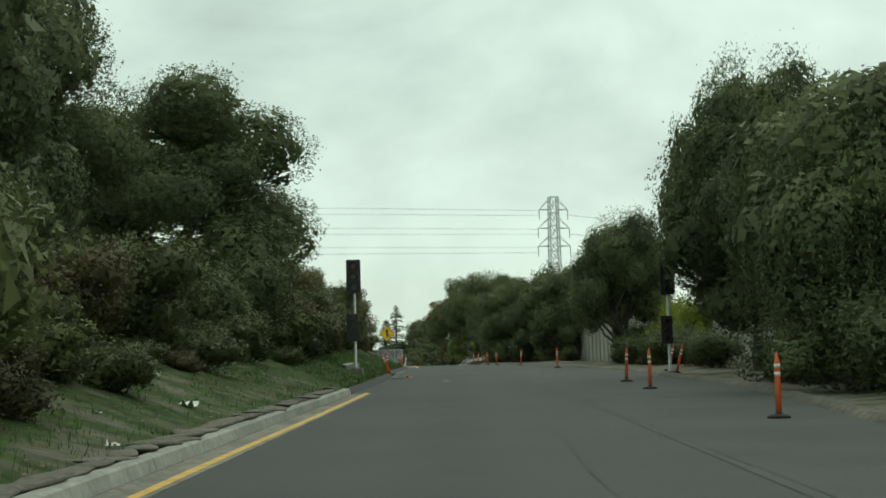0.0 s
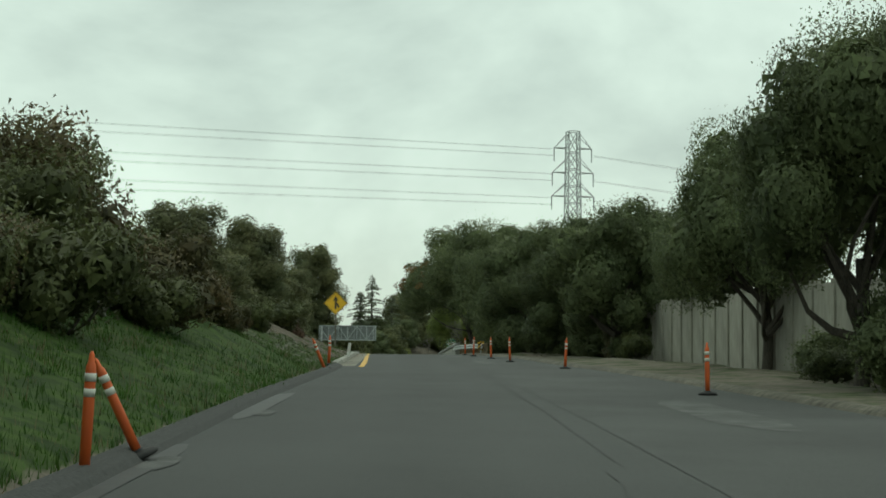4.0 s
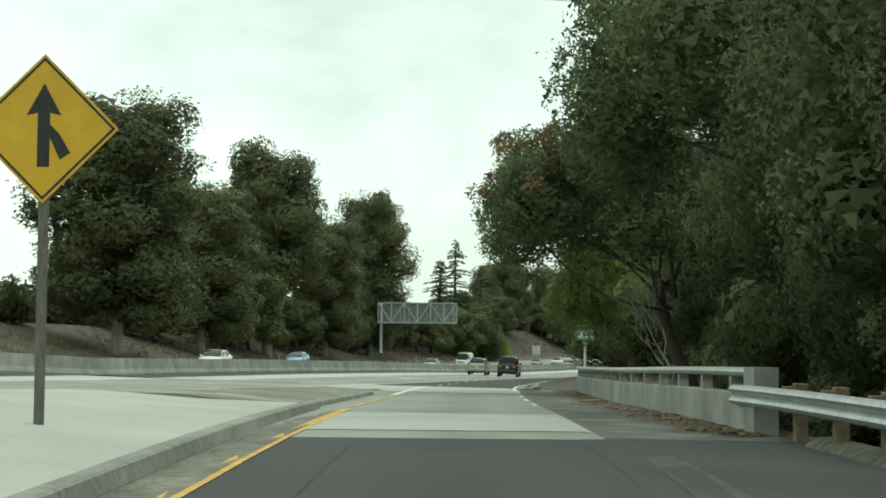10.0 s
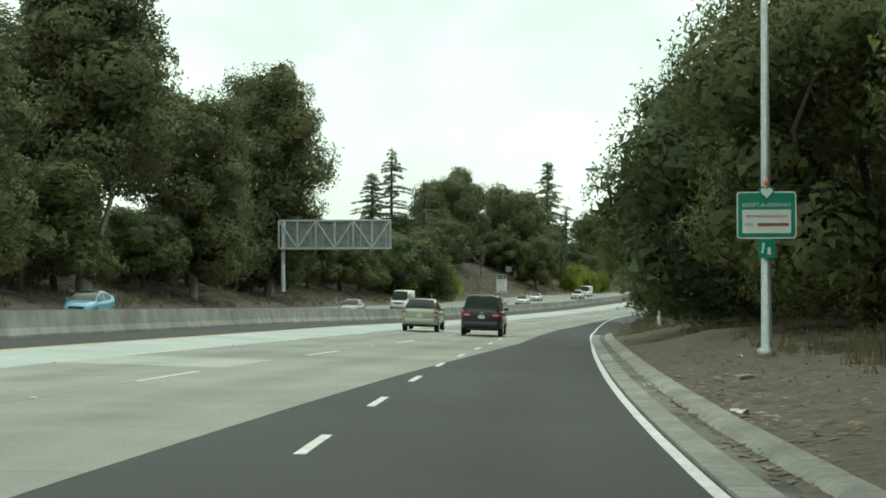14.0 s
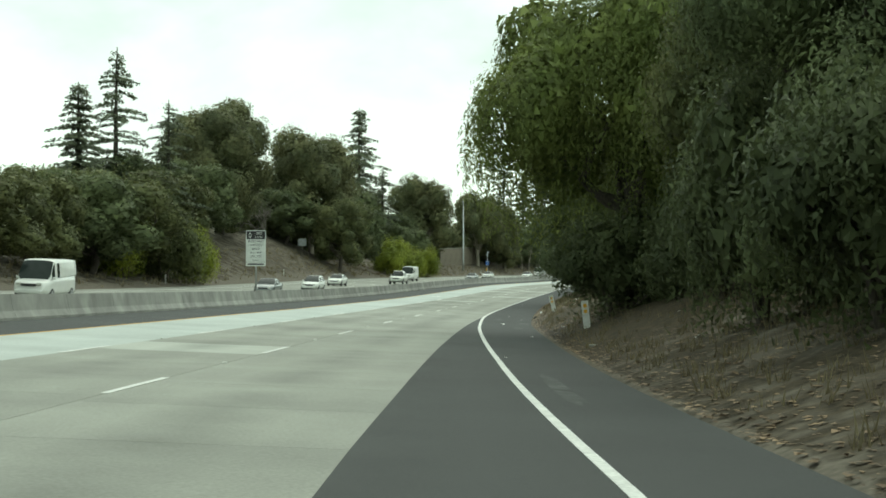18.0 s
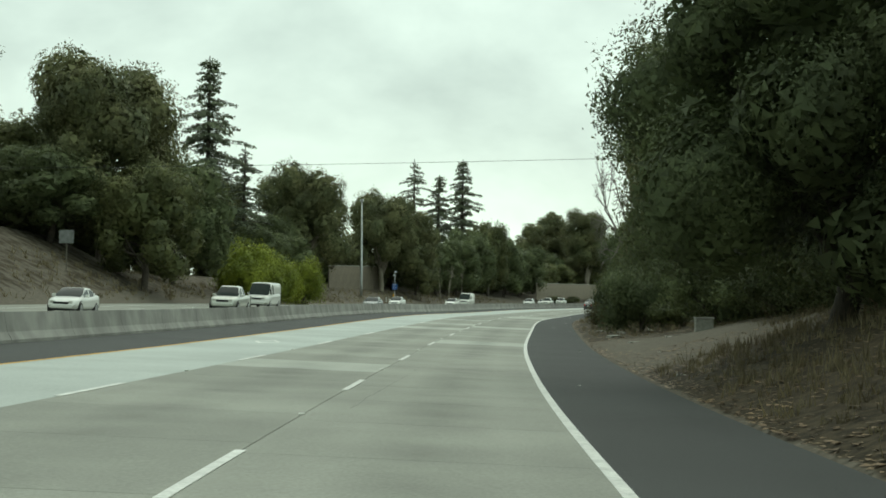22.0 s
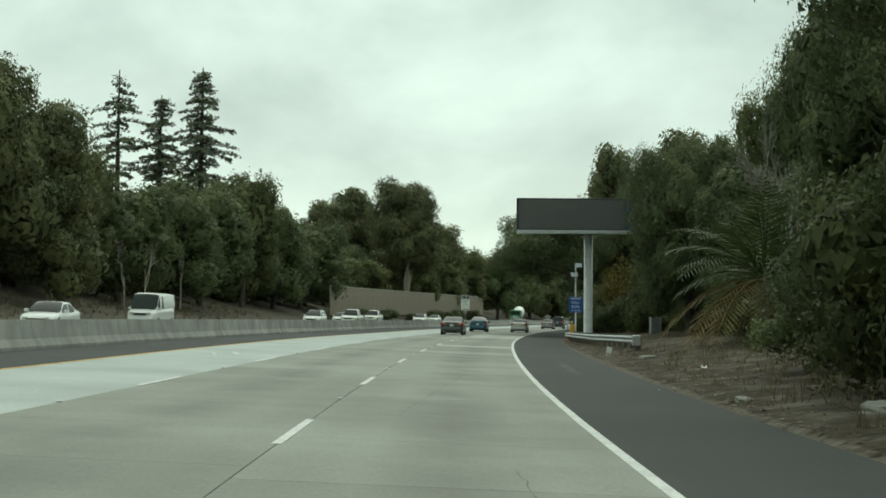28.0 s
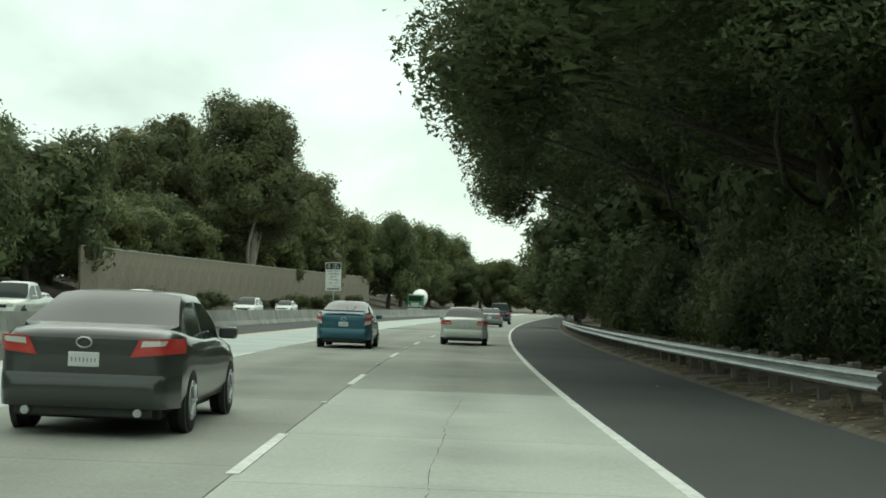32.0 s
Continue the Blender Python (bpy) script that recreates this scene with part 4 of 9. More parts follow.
def crown_leaves(lobes, count, size, rng, cluster=38, spread=0.11, droop=0.15, aspect=0.55):
    """Leaves in rounded tufts over the lobes of a crown; stray sprigs stand out beyond them."""
    area = np.array([r[0] * r[1] + r[1] * r[2] + r[0] * r[2] for _, r in lobes])
    share = area / area.sum()
    cs, outs = [], []
    mid = np.mean([c for c, _ in lobes], axis=0)
    for (c, r), q in zip(lobes, share):
        c, r = np.asarray(c), np.asarray(r)
        m = max(10, int(18 + 300 * q))
        d = sphere_points(m, rng)
        far = c - mid
        d = d + 0.45 * far / (np.linalg.norm(far) + 0.6) + np.array([0, 0, 0.12])
        d /= np.linalg.norm(d, axis=1)[:, None]
        cen = c + d * r * rng.uniform(0.66, 0.98, size=(m, 1))
        rad = np.mean(r) * rng.uniform(0.24, 0.48, size=m) * (0.7 + 3.0 * spread)
        num = int(count * q)
        k = rng.choice(m, size=num, p=rad ** 2 / (rad ** 2).sum())
        u = sphere_points(num, rng) + d[k] * 0.7
        u /= np.linalg.norm(u, axis=1)[:, None]
        reach = rng.uniform(0.45, 1.0, size=num) ** 0.5
        stray = rng.random(num) < 0.1
        reach[stray] *= rng.uniform(1.0, 1.55, size=int(stray.sum()))
        cs.append(cen[k] + u * (rad[k] * reach)[:, None])
        o = u * 0.75 + d[k] * 0.6 + np.array([0, 0, 0.1])
        outs.append(o / np.linalg.norm(o, axis=1)[:, None])
    p = np.concatenate(cs)
    return facing_blades(p, rng.uniform(0.6, 1.4, size=len(p)) * size, np.concatenate(outs), rng, aspect, 0.8, droop)


def finish_tree(name, label, tv, tf, bark, leaves, leafm, core):
    t = thing(name, label, "tree" if name.endswith("tree") or name in ("redwood", "palm") else "bush")
    if tv:
        mesh_ob("trunk", tv, tf, bark, t, True)
    lv, lf, ln = leaves
    cv, cf, cn = core if core else (np.zeros((0, 3)), np.zeros((0, 3), int), np.zeros((0, 3)))
    verts = np.concatenate([lv, cv])
    faces = np.concatenate([lf, cf + len(lv)])
    ob = mesh_ob("crown", verts.tolist(), faces.tolist(), leafm, t, False)
    ob.data.normals_split_custom_set_from_vertices(np.concatenate([ln, cn]).astype(np.float32))
    return t


def oak(seed, leafm, leaves, size, label, bark=None, name="oak_tree", low=0.9, spread=0.1, fine=False):
    """A broad round-crowned tree, ten metres high and ten across, its foliage down to the height low."""
    rng = np.random.default_rng(seed)
    lobes = [((0, 0, 6.2), (3.0, 3.0, 2.6))]
    n = 17
    for k in range(n):
        a = k * 2.4 + rng.uniform(-0.3, 0.3)
        z = low + 0.9 + (8.3 - low - 0.9) * (k + rng.uniform(-0.3, 0.6)) / n
        q = 3.45 * math.sqrt(max(0.15, 1 - ((z - 4.6) / 5.2) ** 2)) * rng.uniform(0.72, 1.05)
        r = rng.uniform(1.0, 1.75)
        lobes.append(((q * math.cos(a), q * math.sin(a), z), (r * 1.15, r * 1.15, r)))
    tv, tf = [], []
    limb(tv, tf, (0, 0, -0.4), (rng.uniform(-0.4, 0.4), rng.uniform(-0.4, 0.4), 3.2), 0.3, 0.2, rng, 0.05, 9)
    for c, r in lobes[4:15]:
        limb(tv, tf, (0, 0, rng.uniform(1.2, 3.2)), c, 0.13, 0.03, rng)
    made = crown_leaves(lobes, leaves, size, rng, spread=spread)
    return finish_tree(name, label, tv, tf, bark or M_BARK, made, leafm, core_mesh(lobes, 0.8, rng, 0.24 if leaves < 5500 else 0.22 if leaves < 9500 else 0.12 if fine else 0.18))


def leaning_oak(seed, leafm, leaves, size, label, dry=False):
    """A wide flat-bottomed crown on leaning bare limbs, ten metres high and ten across."""
    rng = np.random.default_rng(seed)
    lobes = [((0, 0, 7.2), (3.0, 3.0, 1.9))]
    for k in range(19):
        a = k * 2.4 + rng.uniform(-0.3, 0.3)
        z = 5.2 + 3.5 * (k + rng.uniform(-0.3, 0.6)) / 19
        q = 3.6 * math.sqrt(max(0.2, 1 - ((z - 6.2) / 3.6) ** 2)) * rng.uniform(0.7, 1.05)
        r = rng.uniform(0.85, 1.4)
        lobes.append(((q * math.cos(a), q * math.sin(a), z), (r * 1.15, r * 1.15, r * 0.9)))
    tv, tf = [], []
    limb(tv, tf, (3.3, 0.6, -0.4), (1.7, 0.2, 4.4), 0.26, 0.17, rng, 0.04, 9)
    for c, r in lobes[3:12]:
        limb(tv, tf, (rng.uniform(1.7, 2.4), 0.3, rng.uniform(3.0, 4.3)), c, 0.075, 0.02, rng, 0.1)
    made = crown_leaves(lobes, leaves, size, rng, spread=0.15)
    t = finish_tree("oak_tree", label, tv, tf, M_BARK, made, leafm, core_mesh(lobes, 0.76, rng, 0.12, 0.7))
    if dry:
        tops = [(np.asarray(c) + np.array([0, -0.1, 0.12]), np.asarray(r) * 0.98) for c, r in lobes[4::2]]
        spots = []
        for c, r in tops:
            for q in sphere_points(16, rng):
                if q[1] < 0.4 and q[2] > -0.4:
                    spots.append((c + q * r * 1.1, (0.3, 0.3, 0.24)))
        v, f, n_ = crown_leaves(spots, 9000, size, rng, spread=0.25)
        ob = mesh_ob("dry_foliage", v.tolist(), f.tolist(), L_DRYTUFT, t, False, "orange-brown dry foliage")
        ob.data.normals_split_custom_set_from_vertices(n_.astype(np.float32))
    return t


def eucalyptus(seed, leafm, leaves, size, label, bare=False):
    """A tall tree with a pale bare trunk and heaped clumps of foliage, ten metres high and five across."""
    rng = np.random.default_rng(seed)
    lobes = []
    for k in range(20):
        z = (3.7 + 5.1 * k / 19) if bare else (2.2 + 6.6 * k / 19)
        a = k * 2.4
        q = rng.uniform(0.8, 1.6) * (1.0 if z < 7.6 else 0.72)
        r = rng.uniform(0.9, 1.3) * (1.0 if z < 8 else 0.95)
        lobes.append(((q * math.cos(a), q * math.sin(a), z), (r, r, r * 0.95)))
    for k in range(0 if bare else 4):
        a = k * 1.6 + 0.4
        lobes.append(((1.1 * math.cos(a), 1.1 * math.sin(a), rng.uniform(1.4, 2.4)), (0.9, 0.9, 0.9)))
    tv, tf = [], []
    limb(tv, tf, (0, 0, -0.3), (0.15, -0.1, 5.2), 0.2 if bare else 0.17, 0.1, rng, 0.03, 8)
    if bare:
        limb(tv, tf, (0.05, 0, 1.0), (0.9, -0.5, 4.4), 0.1, 0.05, rng, 0.06, 7)
        limb(tv, tf, (0.02, 0, 0.6), (-0.7, -0.4, 4.0), 0.09, 0.04, rng, 0.06, 7)
    limb(tv, tf, (0.15, -0.1, 5.0), (0.0, 0.2, 9.0), 0.09, 0.02, rng, 0.04, 6)
    for c, r in lobes[::2]:
        limb(tv, tf, (0.05, 0, max(1.0, c[2] - 1.6)), c, 0.06, 0.015, rng)
    made = crown_leaves(lobes, leaves, size, rng, cluster=34, spread=0.11, droop=0.6, aspect=0.48)
    return finish_tree("eucalyptus_tree", label, tv, tf, M_BARK_PALE, made, leafm, core_mesh(lobes, 0.74, rng, 0.15 if leaves < 9000 else 0.12))


def pepper(seed, leafm, strands, label):
    """A weeping tree with hanging strands of fine leaves, ten metres high and ten across."""
    rng = np.random.default_rng(seed)
    lobes = [((0, 0, 6.6), (3.3, 3.3, 2.4))]
    for k in range(10):
        a = k * 2.4 + rng.uniform(-0.3, 0.3)
        q = rng.uniform(2.0, 3.4)
        z = rng.uniform(4.0, 8.0)
        q *= 1.0 if z < 6.8 else 0.75
        r = rng.uniform(1.2, 1.8)
        lobes.append(((q * math.cos(a), q * math.sin(a), z), (r, r, r)))
    tv, tf = [], []
    limb(tv, tf, (0, 0, -0.4), (0.3, 0.2, 3.6), 0.4, 0.26, rng, 0.08, 9)
    for c, r in lobes[1:8]:
        limb(tv, tf, (0.2, 0.1, rng.uniform(1.6, 3.2)), c, 0.18, 0.05, rng, 0.18)
    pts, siz, outs = [], [], []
    for c, r in lobes:
        m = int(strands * r[0] * r[1] / 28.0)
        d = sphere_points(m, rng)
        for q in d:
            p = np.asarray(c) + q * np.asarray(r) * rng.uniform(0.85, 1.05)
            ln = rng.uniform(0.5, 2.5) * (1.0 if math.hypot(p[0], p[1]) > 2.2 else 0.5)
            k = int(ln / 0.1)
            t = np.arange(k)[:, None] * 0.1
            sway = q[:2] * 0.16
            line_pts = p + np.c_[t * sway[0] * np.exp(-t), t * sway[1] * np.exp(-t), -t]
            pts.append(line_pts + rng.normal(size=line_pts.shape) * 0.05)
            siz.append(np.full(k, 0.13))
            outs.append(np.repeat((q + np.array([0, 0, 0.15]))[None], k, axis=0))
    pts, siz, outs = np.concatenate(pts), np.concatenate(siz), np.concatenate(outs)
    outs /= np.linalg.norm(outs, axis=1)[:, None] + 1e-9
    pts[:, 2] = np.maximum(pts[:, 2], 0.9 + 0.4 * np.sin(pts[:, 0] * 3))
    made = facing_blades(pts, siz * rng.uniform(0.7, 1.4, size=len(siz)), outs, rng, 0.34, 0.7, 2.2)
    return finish_tree("pepper_tree", label, tv, tf, M_BARK, made, leafm, core_mesh([(c, (r[0], r[1], r[2] * 1.15)) for c, r in lobes], 0.78, rng, 0.13))


def redwood(seed, leafm, tiers, label, gaps=0.1):
    """A conifer in drooping tiers, ten metres high and four across at the foot."""
    rng = np.random.default_rng(seed)
    pts, siz, outs = [], [], []
    tv, tf = [], []
    limb(tv, tf, (0, 0, -0.3), (0, 0, 9.9), 0.17, 0.02, rng, 0.004, 7, 8)
    for i in range(tiers):
        level = 0.8 + 9.1 * (i + rng.uniform(-0.4, 0.4)) / tiers
        z = level
        reach = (2.5 * (1 - z / 10.05) ** 0.72 + 0.05) * rng.uniform(0.6, 1.15)
        first = rng.uniform(0, 6.28)
        for k in range(7):
            if rng.random() < gaps:
                continue
            a = first + k * 0.9 + rng.uniform(-0.25, 0.25)
            ln = reach * rng.uniform(0.45, 1.2)
            z = level + rng.uniform(-0.16, 0.16)
            m = max(5, int(ln * 30))
            t = np.linspace(0.08, 1, m)
            x, y = math.cos(a), math.sin(a)
            w = (1 - t)[:, None] * 0.2 + 0.05
            base = np.c_[x * t * ln, y * t * ln, z + 0.1 * t * ln - 0.3 * ln * t ** 2]
            for rep in range(3):
                pts.append(base + rng.normal(size=(m, 3)) * w * np.array([0.6, 0.6, 0.13]) - np.array([0, 0, 0.04 * rep]))
                siz.append(np.full(m, 0.15))
            limb(tv, tf, (0, 0, z), tuple(base[-1]), 0.022, 0.006, rng, 0.02, 3, 2)
    pts, siz = np.concatenate(pts), np.concatenate(siz)
    outs = pts * np.array([1.0, 1.0, 0.0]) + np.array([0, 0, 0.5])
    outs /= np.linalg.norm(outs, axis=1)[:, None] + 1e-9
    made = facing_blades(pts, siz * rng.uniform(0.6, 1.3, size=len(siz)), outs, rng, 0.5, 0.9, 0.5)
    return finish_tree("redwood", label, tv, tf, M_BARK, made, leafm, None)


def shrub(seed, leafm, leaves, size, label, name="shrub", tall=1.0):
    """A rounded shrub down to the ground, two metres high and two and a half across."""
    rng = np.random.default_rng(seed)
    lobes = [((0, 0, 0.8), (0.85, 0.85, 0.8))]
    for k in range(8):
        a = k * 2.4
        q = rng.uniform(0.4, 0.9)
        r = rng.uniform(0.35, 0.6)
        lobes.append(((q * math.cos(a), q * math.sin(a), rng.uniform(0.35, 1.45)), (r, r, r)))
    tv, tf = [], []
    for c, r in lobes[1:6]:
        limb(tv, tf, (0, 0, -0.15), c, 0.04, 0.012, rng, 0.1, 5, 3)
    made = crown_leaves(lobes, leaves, size, rng, cluster=22, spread=0.2)
    made[0][:, 2] = np.maximum(made[0][:, 2], -0.1)
    return finish_tree(name, label, tv, tf, M_BARK, made, leafm, core_mesh(lobes, 0.68 if leaves > 3500 else 0.72, rng, 0.3 if leaves < 1000 else 0.12 if leaves < 3500 else 0.085))


def bare_tree(seed, label, depth=5, bark=None, thick=0.2):
    """A leafless tree of many twigs, ten metres high."""
    rng = np.random.default_rng(seed)
    tv, tf = [], []

    def grow(a, way, ln, r, k):
        b = a + way * ln
        limb(tv, tf, a, b, r, r * 0.62, rng, 0.06, 4 if k < 3 else 6, 3)
        if k:
            for _ in range(3 if k > 2 else 4):
                w = (way + Vector(rng.normal(size=3)) * 0.5 + Vector((0, 0, 0.12))).normalized()
                grow(a.lerp(b, rng.uniform(0.55, 1.0)), w, ln * rng.uniform(0.58, 0.82), r * 0.58, k - 1)

    grow(Vector((0, 0, -0.3)), Vector((0.05, 0.03, 1)).normalized(), 3.0, thick, depth)
    t = thing("bare_tree", label, "tree")
    tv = np.asarray(tv)
    tv[:, 2] *= 10.0 / tv[:, 2].max()
    mesh_ob("branching", tv.tolist(), tf, bark or M_BARK_GREY, t, True)
    return t


def palm(seed, label):
    """A low feather palm, four metres high, with arching green fronds and dry ones below."""
    rng = np.random.default_rng(seed)
    t = thing("palm", label, "tree")
    vs, fs = lathe([(0.26, -0.3), (0.24, 0.2), (0.2, 0.7), (0.24, 1.2), (0.17, 1.5), (0.04, 1.65)], 12)
    mesh_ob("trunk", vs, fs, M_RUST, t, True)
    for k in range(52):
        a = k * 2.4
        lift = rng.uniform(0.15, 1.4) if k < 38 else rng.uniform(-0.45, 0.1)
        ln = rng.uniform(2.3, 3.1)
        steps = 26
        pts, q = [], Vector((0, 0, 1.5))
        way = Vector((math.cos(a) * math.cos(lift), math.sin(a) * math.cos(lift), math.sin(lift)))
        side = Vector((-math.sin(a), math.cos(a), 0))
        lv, lf = [], []
        spine = []
        for i in range(steps):
            spine.append(q.copy())
            q = q + way * (ln / steps)
            way = (way + Vector((0, 0, -0.055))).normalized()
            if i > 3:
                w = 0.5 * math.sin(math.pi * (i / steps) ** 0.8) + 0.08
                for sg in (-1, 1):
                    tip = q + side * sg * w + way * w * 0.7 + Vector((0, 0, -0.25 * w + rng.uniform(-0.05, 0.05)))
                    o = len(lv)
                    lv += [tuple(q), tuple(q.lerp(tip, 0.5) + way * 0.022), tuple(tip), tuple(q.lerp(tip, 0.5) - way * 0.022)]
                    lf.append((o, o + 1, o + 2, o + 3))
        tube(lv, lf, spine, [0.03 - 0.001 * i for i in range(steps)], 4)
        mesh_ob("frond", lv, lf, L_PALM if k < 39 else L_PALM_DRY, t)
    return t


PROTO = {}


def plant(kind, x, y, high, wide, rz=0.0, label="", z=None, lean=0.0):
    """Sets a plant of a kind at a place: its height and its width across in metres."""
    if kind.startswith("shrub_") and high > 2.9 and "bush" + kind[5:] in KINDS:
        kind = "bush" + kind[5:]
    made = PROTO.get(kind)
    build, h0, w0 = KINDS[kind]
    zz = (ground_z(x, y) if z is None else z) - 0.05
    m = pose(x, y, zz, lean, 0, rz) @ Matrix.Diagonal((wide / w0, wide / w0, high / h0, 1))
    if made is None:
        ob = build()
        ob.matrix_basis = m
        PROTO[kind] = ob
        ob.scale = ob.scale
        PROTO[kind + "_scale"] = tuple(ob.scale)
    else:
        sc = made.scale.copy()
        made.scale = (1, 1, 1)
        ob = copy_thing(made, m)
        made.scale = sc
    if label:
        ob["label"] = label
    return ob


KINDS = {
    "oak_a": (lambda: oak(1, L_OAK, 26000, 0.13, "dark green live oak with a dense round crown"), 10.5, 10.3),
    "oak_b": (lambda: oak(2, L_OAK, 26000, 0.13, "dark evergreen oak leaning over the verge"), 10.5, 10.3),
    "oak_fine": (lambda: oak(31, L_OAK, 60000, 0.09, "dense dark live oak close beside the shoulder", fine=True), 10.5, 10.3),
    "oak_c": (lambda: oak(3, L_OLIVE, 26000, 0.13, "olive green roadside tree with a ragged crown", spread=0.17), 10.5, 10.3),
    "oak_back": (lambda: oak(23, L_OAK, 7000, 0.25, "tall dark oak standing behind the roadside trees", spread=0.15), 10.5, 10.3),
    "oak_leggy": (lambda: oak(21, L_OAK, 30000, 0.115, "slender dark oak with bare leaning trunks", low=2.6, spread=0.16), 10.5, 10.3),
    "oak_brown": (lambda: leaning_oak(4, L_OAK, 52000, 0.115, "leaning live oak with browning leaf tufts over the ramp", True), 10.5, 10.3),
    "oak_over": (lambda: leaning_oak(24, L_OAK, 62000, 0.105, "big dark oak arching over the outer lane"), 10.5, 10.3),
    "oak_far": (lambda: oak(5, L_OLIVE, 6000, 0.24, "distant olive green broadleaf tree"), 10.5, 10.3),
    "oak_far2": (lambda: oak(6, L_OAK, 6000, 0.24, "distant dark green broadleaf tree"), 10.5, 10.3),
    "oak_low": (lambda: oak(27, L_OAK, 5200, 0.25, "low dark tree on the far bank"), 10.5, 10.3),
    "olive_low": (lambda: oak(28, L_OLIVE, 5200, 0.25, "low olive-brown tree on the far bank"), 10.5, 10.3),
    "dome": (lambda: oak(25, L_EUC, 26000, 0.14, "broad domed tree with dense brownish olive foliage", M_BARK_PALE, low=1.8, spread=0.09), 10.5, 10.3),
    "euc_a": (lambda: eucalyptus(7, L_EUC, 28000, 0.125, "tall eucalyptus with a pale trunk and clumped foliage", True), 10.35, 4.9),
    "euc_b": (lambda: eucalyptus(8, L_EUC, 28000, 0.125, "tall grey-green eucalyptus with heaped foliage"), 10.35, 4.9),
    "euc_far": (lambda: eucalyptus(9, L_EUC, 7500, 0.19, "distant eucalyptus tree with an open crown"), 10.35, 4.9),
    "pepper_dark": (lambda: pepper(29, L_OAK, 2300, "drooping dark green tree beside the ramp"), 10.3, 10.8),
    "pepper_a": (lambda: pepper(10, L_PEPPER, 5200, "weeping pepper tree with hanging light green strands"), 10.3, 10.8),
    "redwood_a": (lambda: redwood(11, L_CONIFER, 34, "tall dark redwood with drooping tiers", 0.26), 10.0, 3.6),
    "redwood_b": (lambda: redwood(12, L_CONIFER, 28, "thin-crowned conifer with grey-green drooping tiers", 0.5), 10.0, 3.6),
    "cypress": (lambda: shrub(13, L_CYPRESS, 3000, 0.14, "narrow dark Italian cypress", "cypress_tree"), 2.0, 2.4),
    "shrub_a": (lambda: shrub(14, L_SHRUB, 3000, 0.1, "tangled green shrub on the bank"), 2.1, 2.65),
    "shrub_b": (lambda: shrub(15, L_SHRUB_RED, 3000, 0.1, "tangled brownish green shrub on the bank"), 2.1, 2.65),
    "shrub_lime": (lambda: shrub(16, L_LIME, 3000, 0.1, "bright yellow-green rounded bush on the bank"), 2.1, 2.65),
    "shrub_dark": (lambda: shrub(17, L_OAK, 3000, 0.1, "dark green shrub under the roadside trees"), 2.1, 2.65),
    "shrub_dead": (lambda: shrub(41, L_DEAD, 3100, 0.06, "withered reddish brown shrub on the mulched mound"), 2.1, 2.65),
    "shrub_yellow": (lambda: shrub(18, L_AUTUMN, 3000, 0.1, "yellowing leafy shrub among the trees"), 2.1, 2.65),
    "shrub_far": (lambda: shrub(22, L_OLIVE, 700, 0.24, "low olive scrub beneath the distant trees", "scrub"), 2.1, 2.65),
    "bush_a": (lambda: shrub(34, L_SHRUB, 8000, 0.068, "large tangled green shrub", "bush"), 2.1, 2.65),
    "bush_b": (lambda: shrub(35, L_SHRUB_RED, 8000, 0.068, "large brownish green shrub", "bush"), 2.1, 2.65),
    "bush_lime": (lambda: shrub(36, L_LIME, 8000, 0.068, "large bright yellow-green bush on the bank", "bush"), 2.1, 2.65),
    "bush_dark": (lambda: shrub(37, L_OAK, 8000, 0.068, "large dark green shrub under the roadside trees", "bush"), 2.1, 2.65),
    "bush_yellow": (lambda: shrub(38, L_AUTUMN, 8000, 0.068, "tall yellowing shrub among the trees", "bush"), 2.1, 2.65),
    "twigs": (lambda: bare_tree(26, "leafless grey thicket of tangled twigs", 4, None, 0.07), 10.0, 7.0),
    "bare_a": (lambda: bare_tree(19, "leafless grey tree with fine branches"), 10.0, 7.0),
    "bare_pale": (lambda: bare_tree(33, "leaning tree with pale bare limbs at the wood's edge", 3, M_BARK_PALE, 0.24), 10.0, 7.0),
    "palm": (lambda: palm(20, "low feather palm with arching green and dry fronds"), 4.0, 4.6),
}


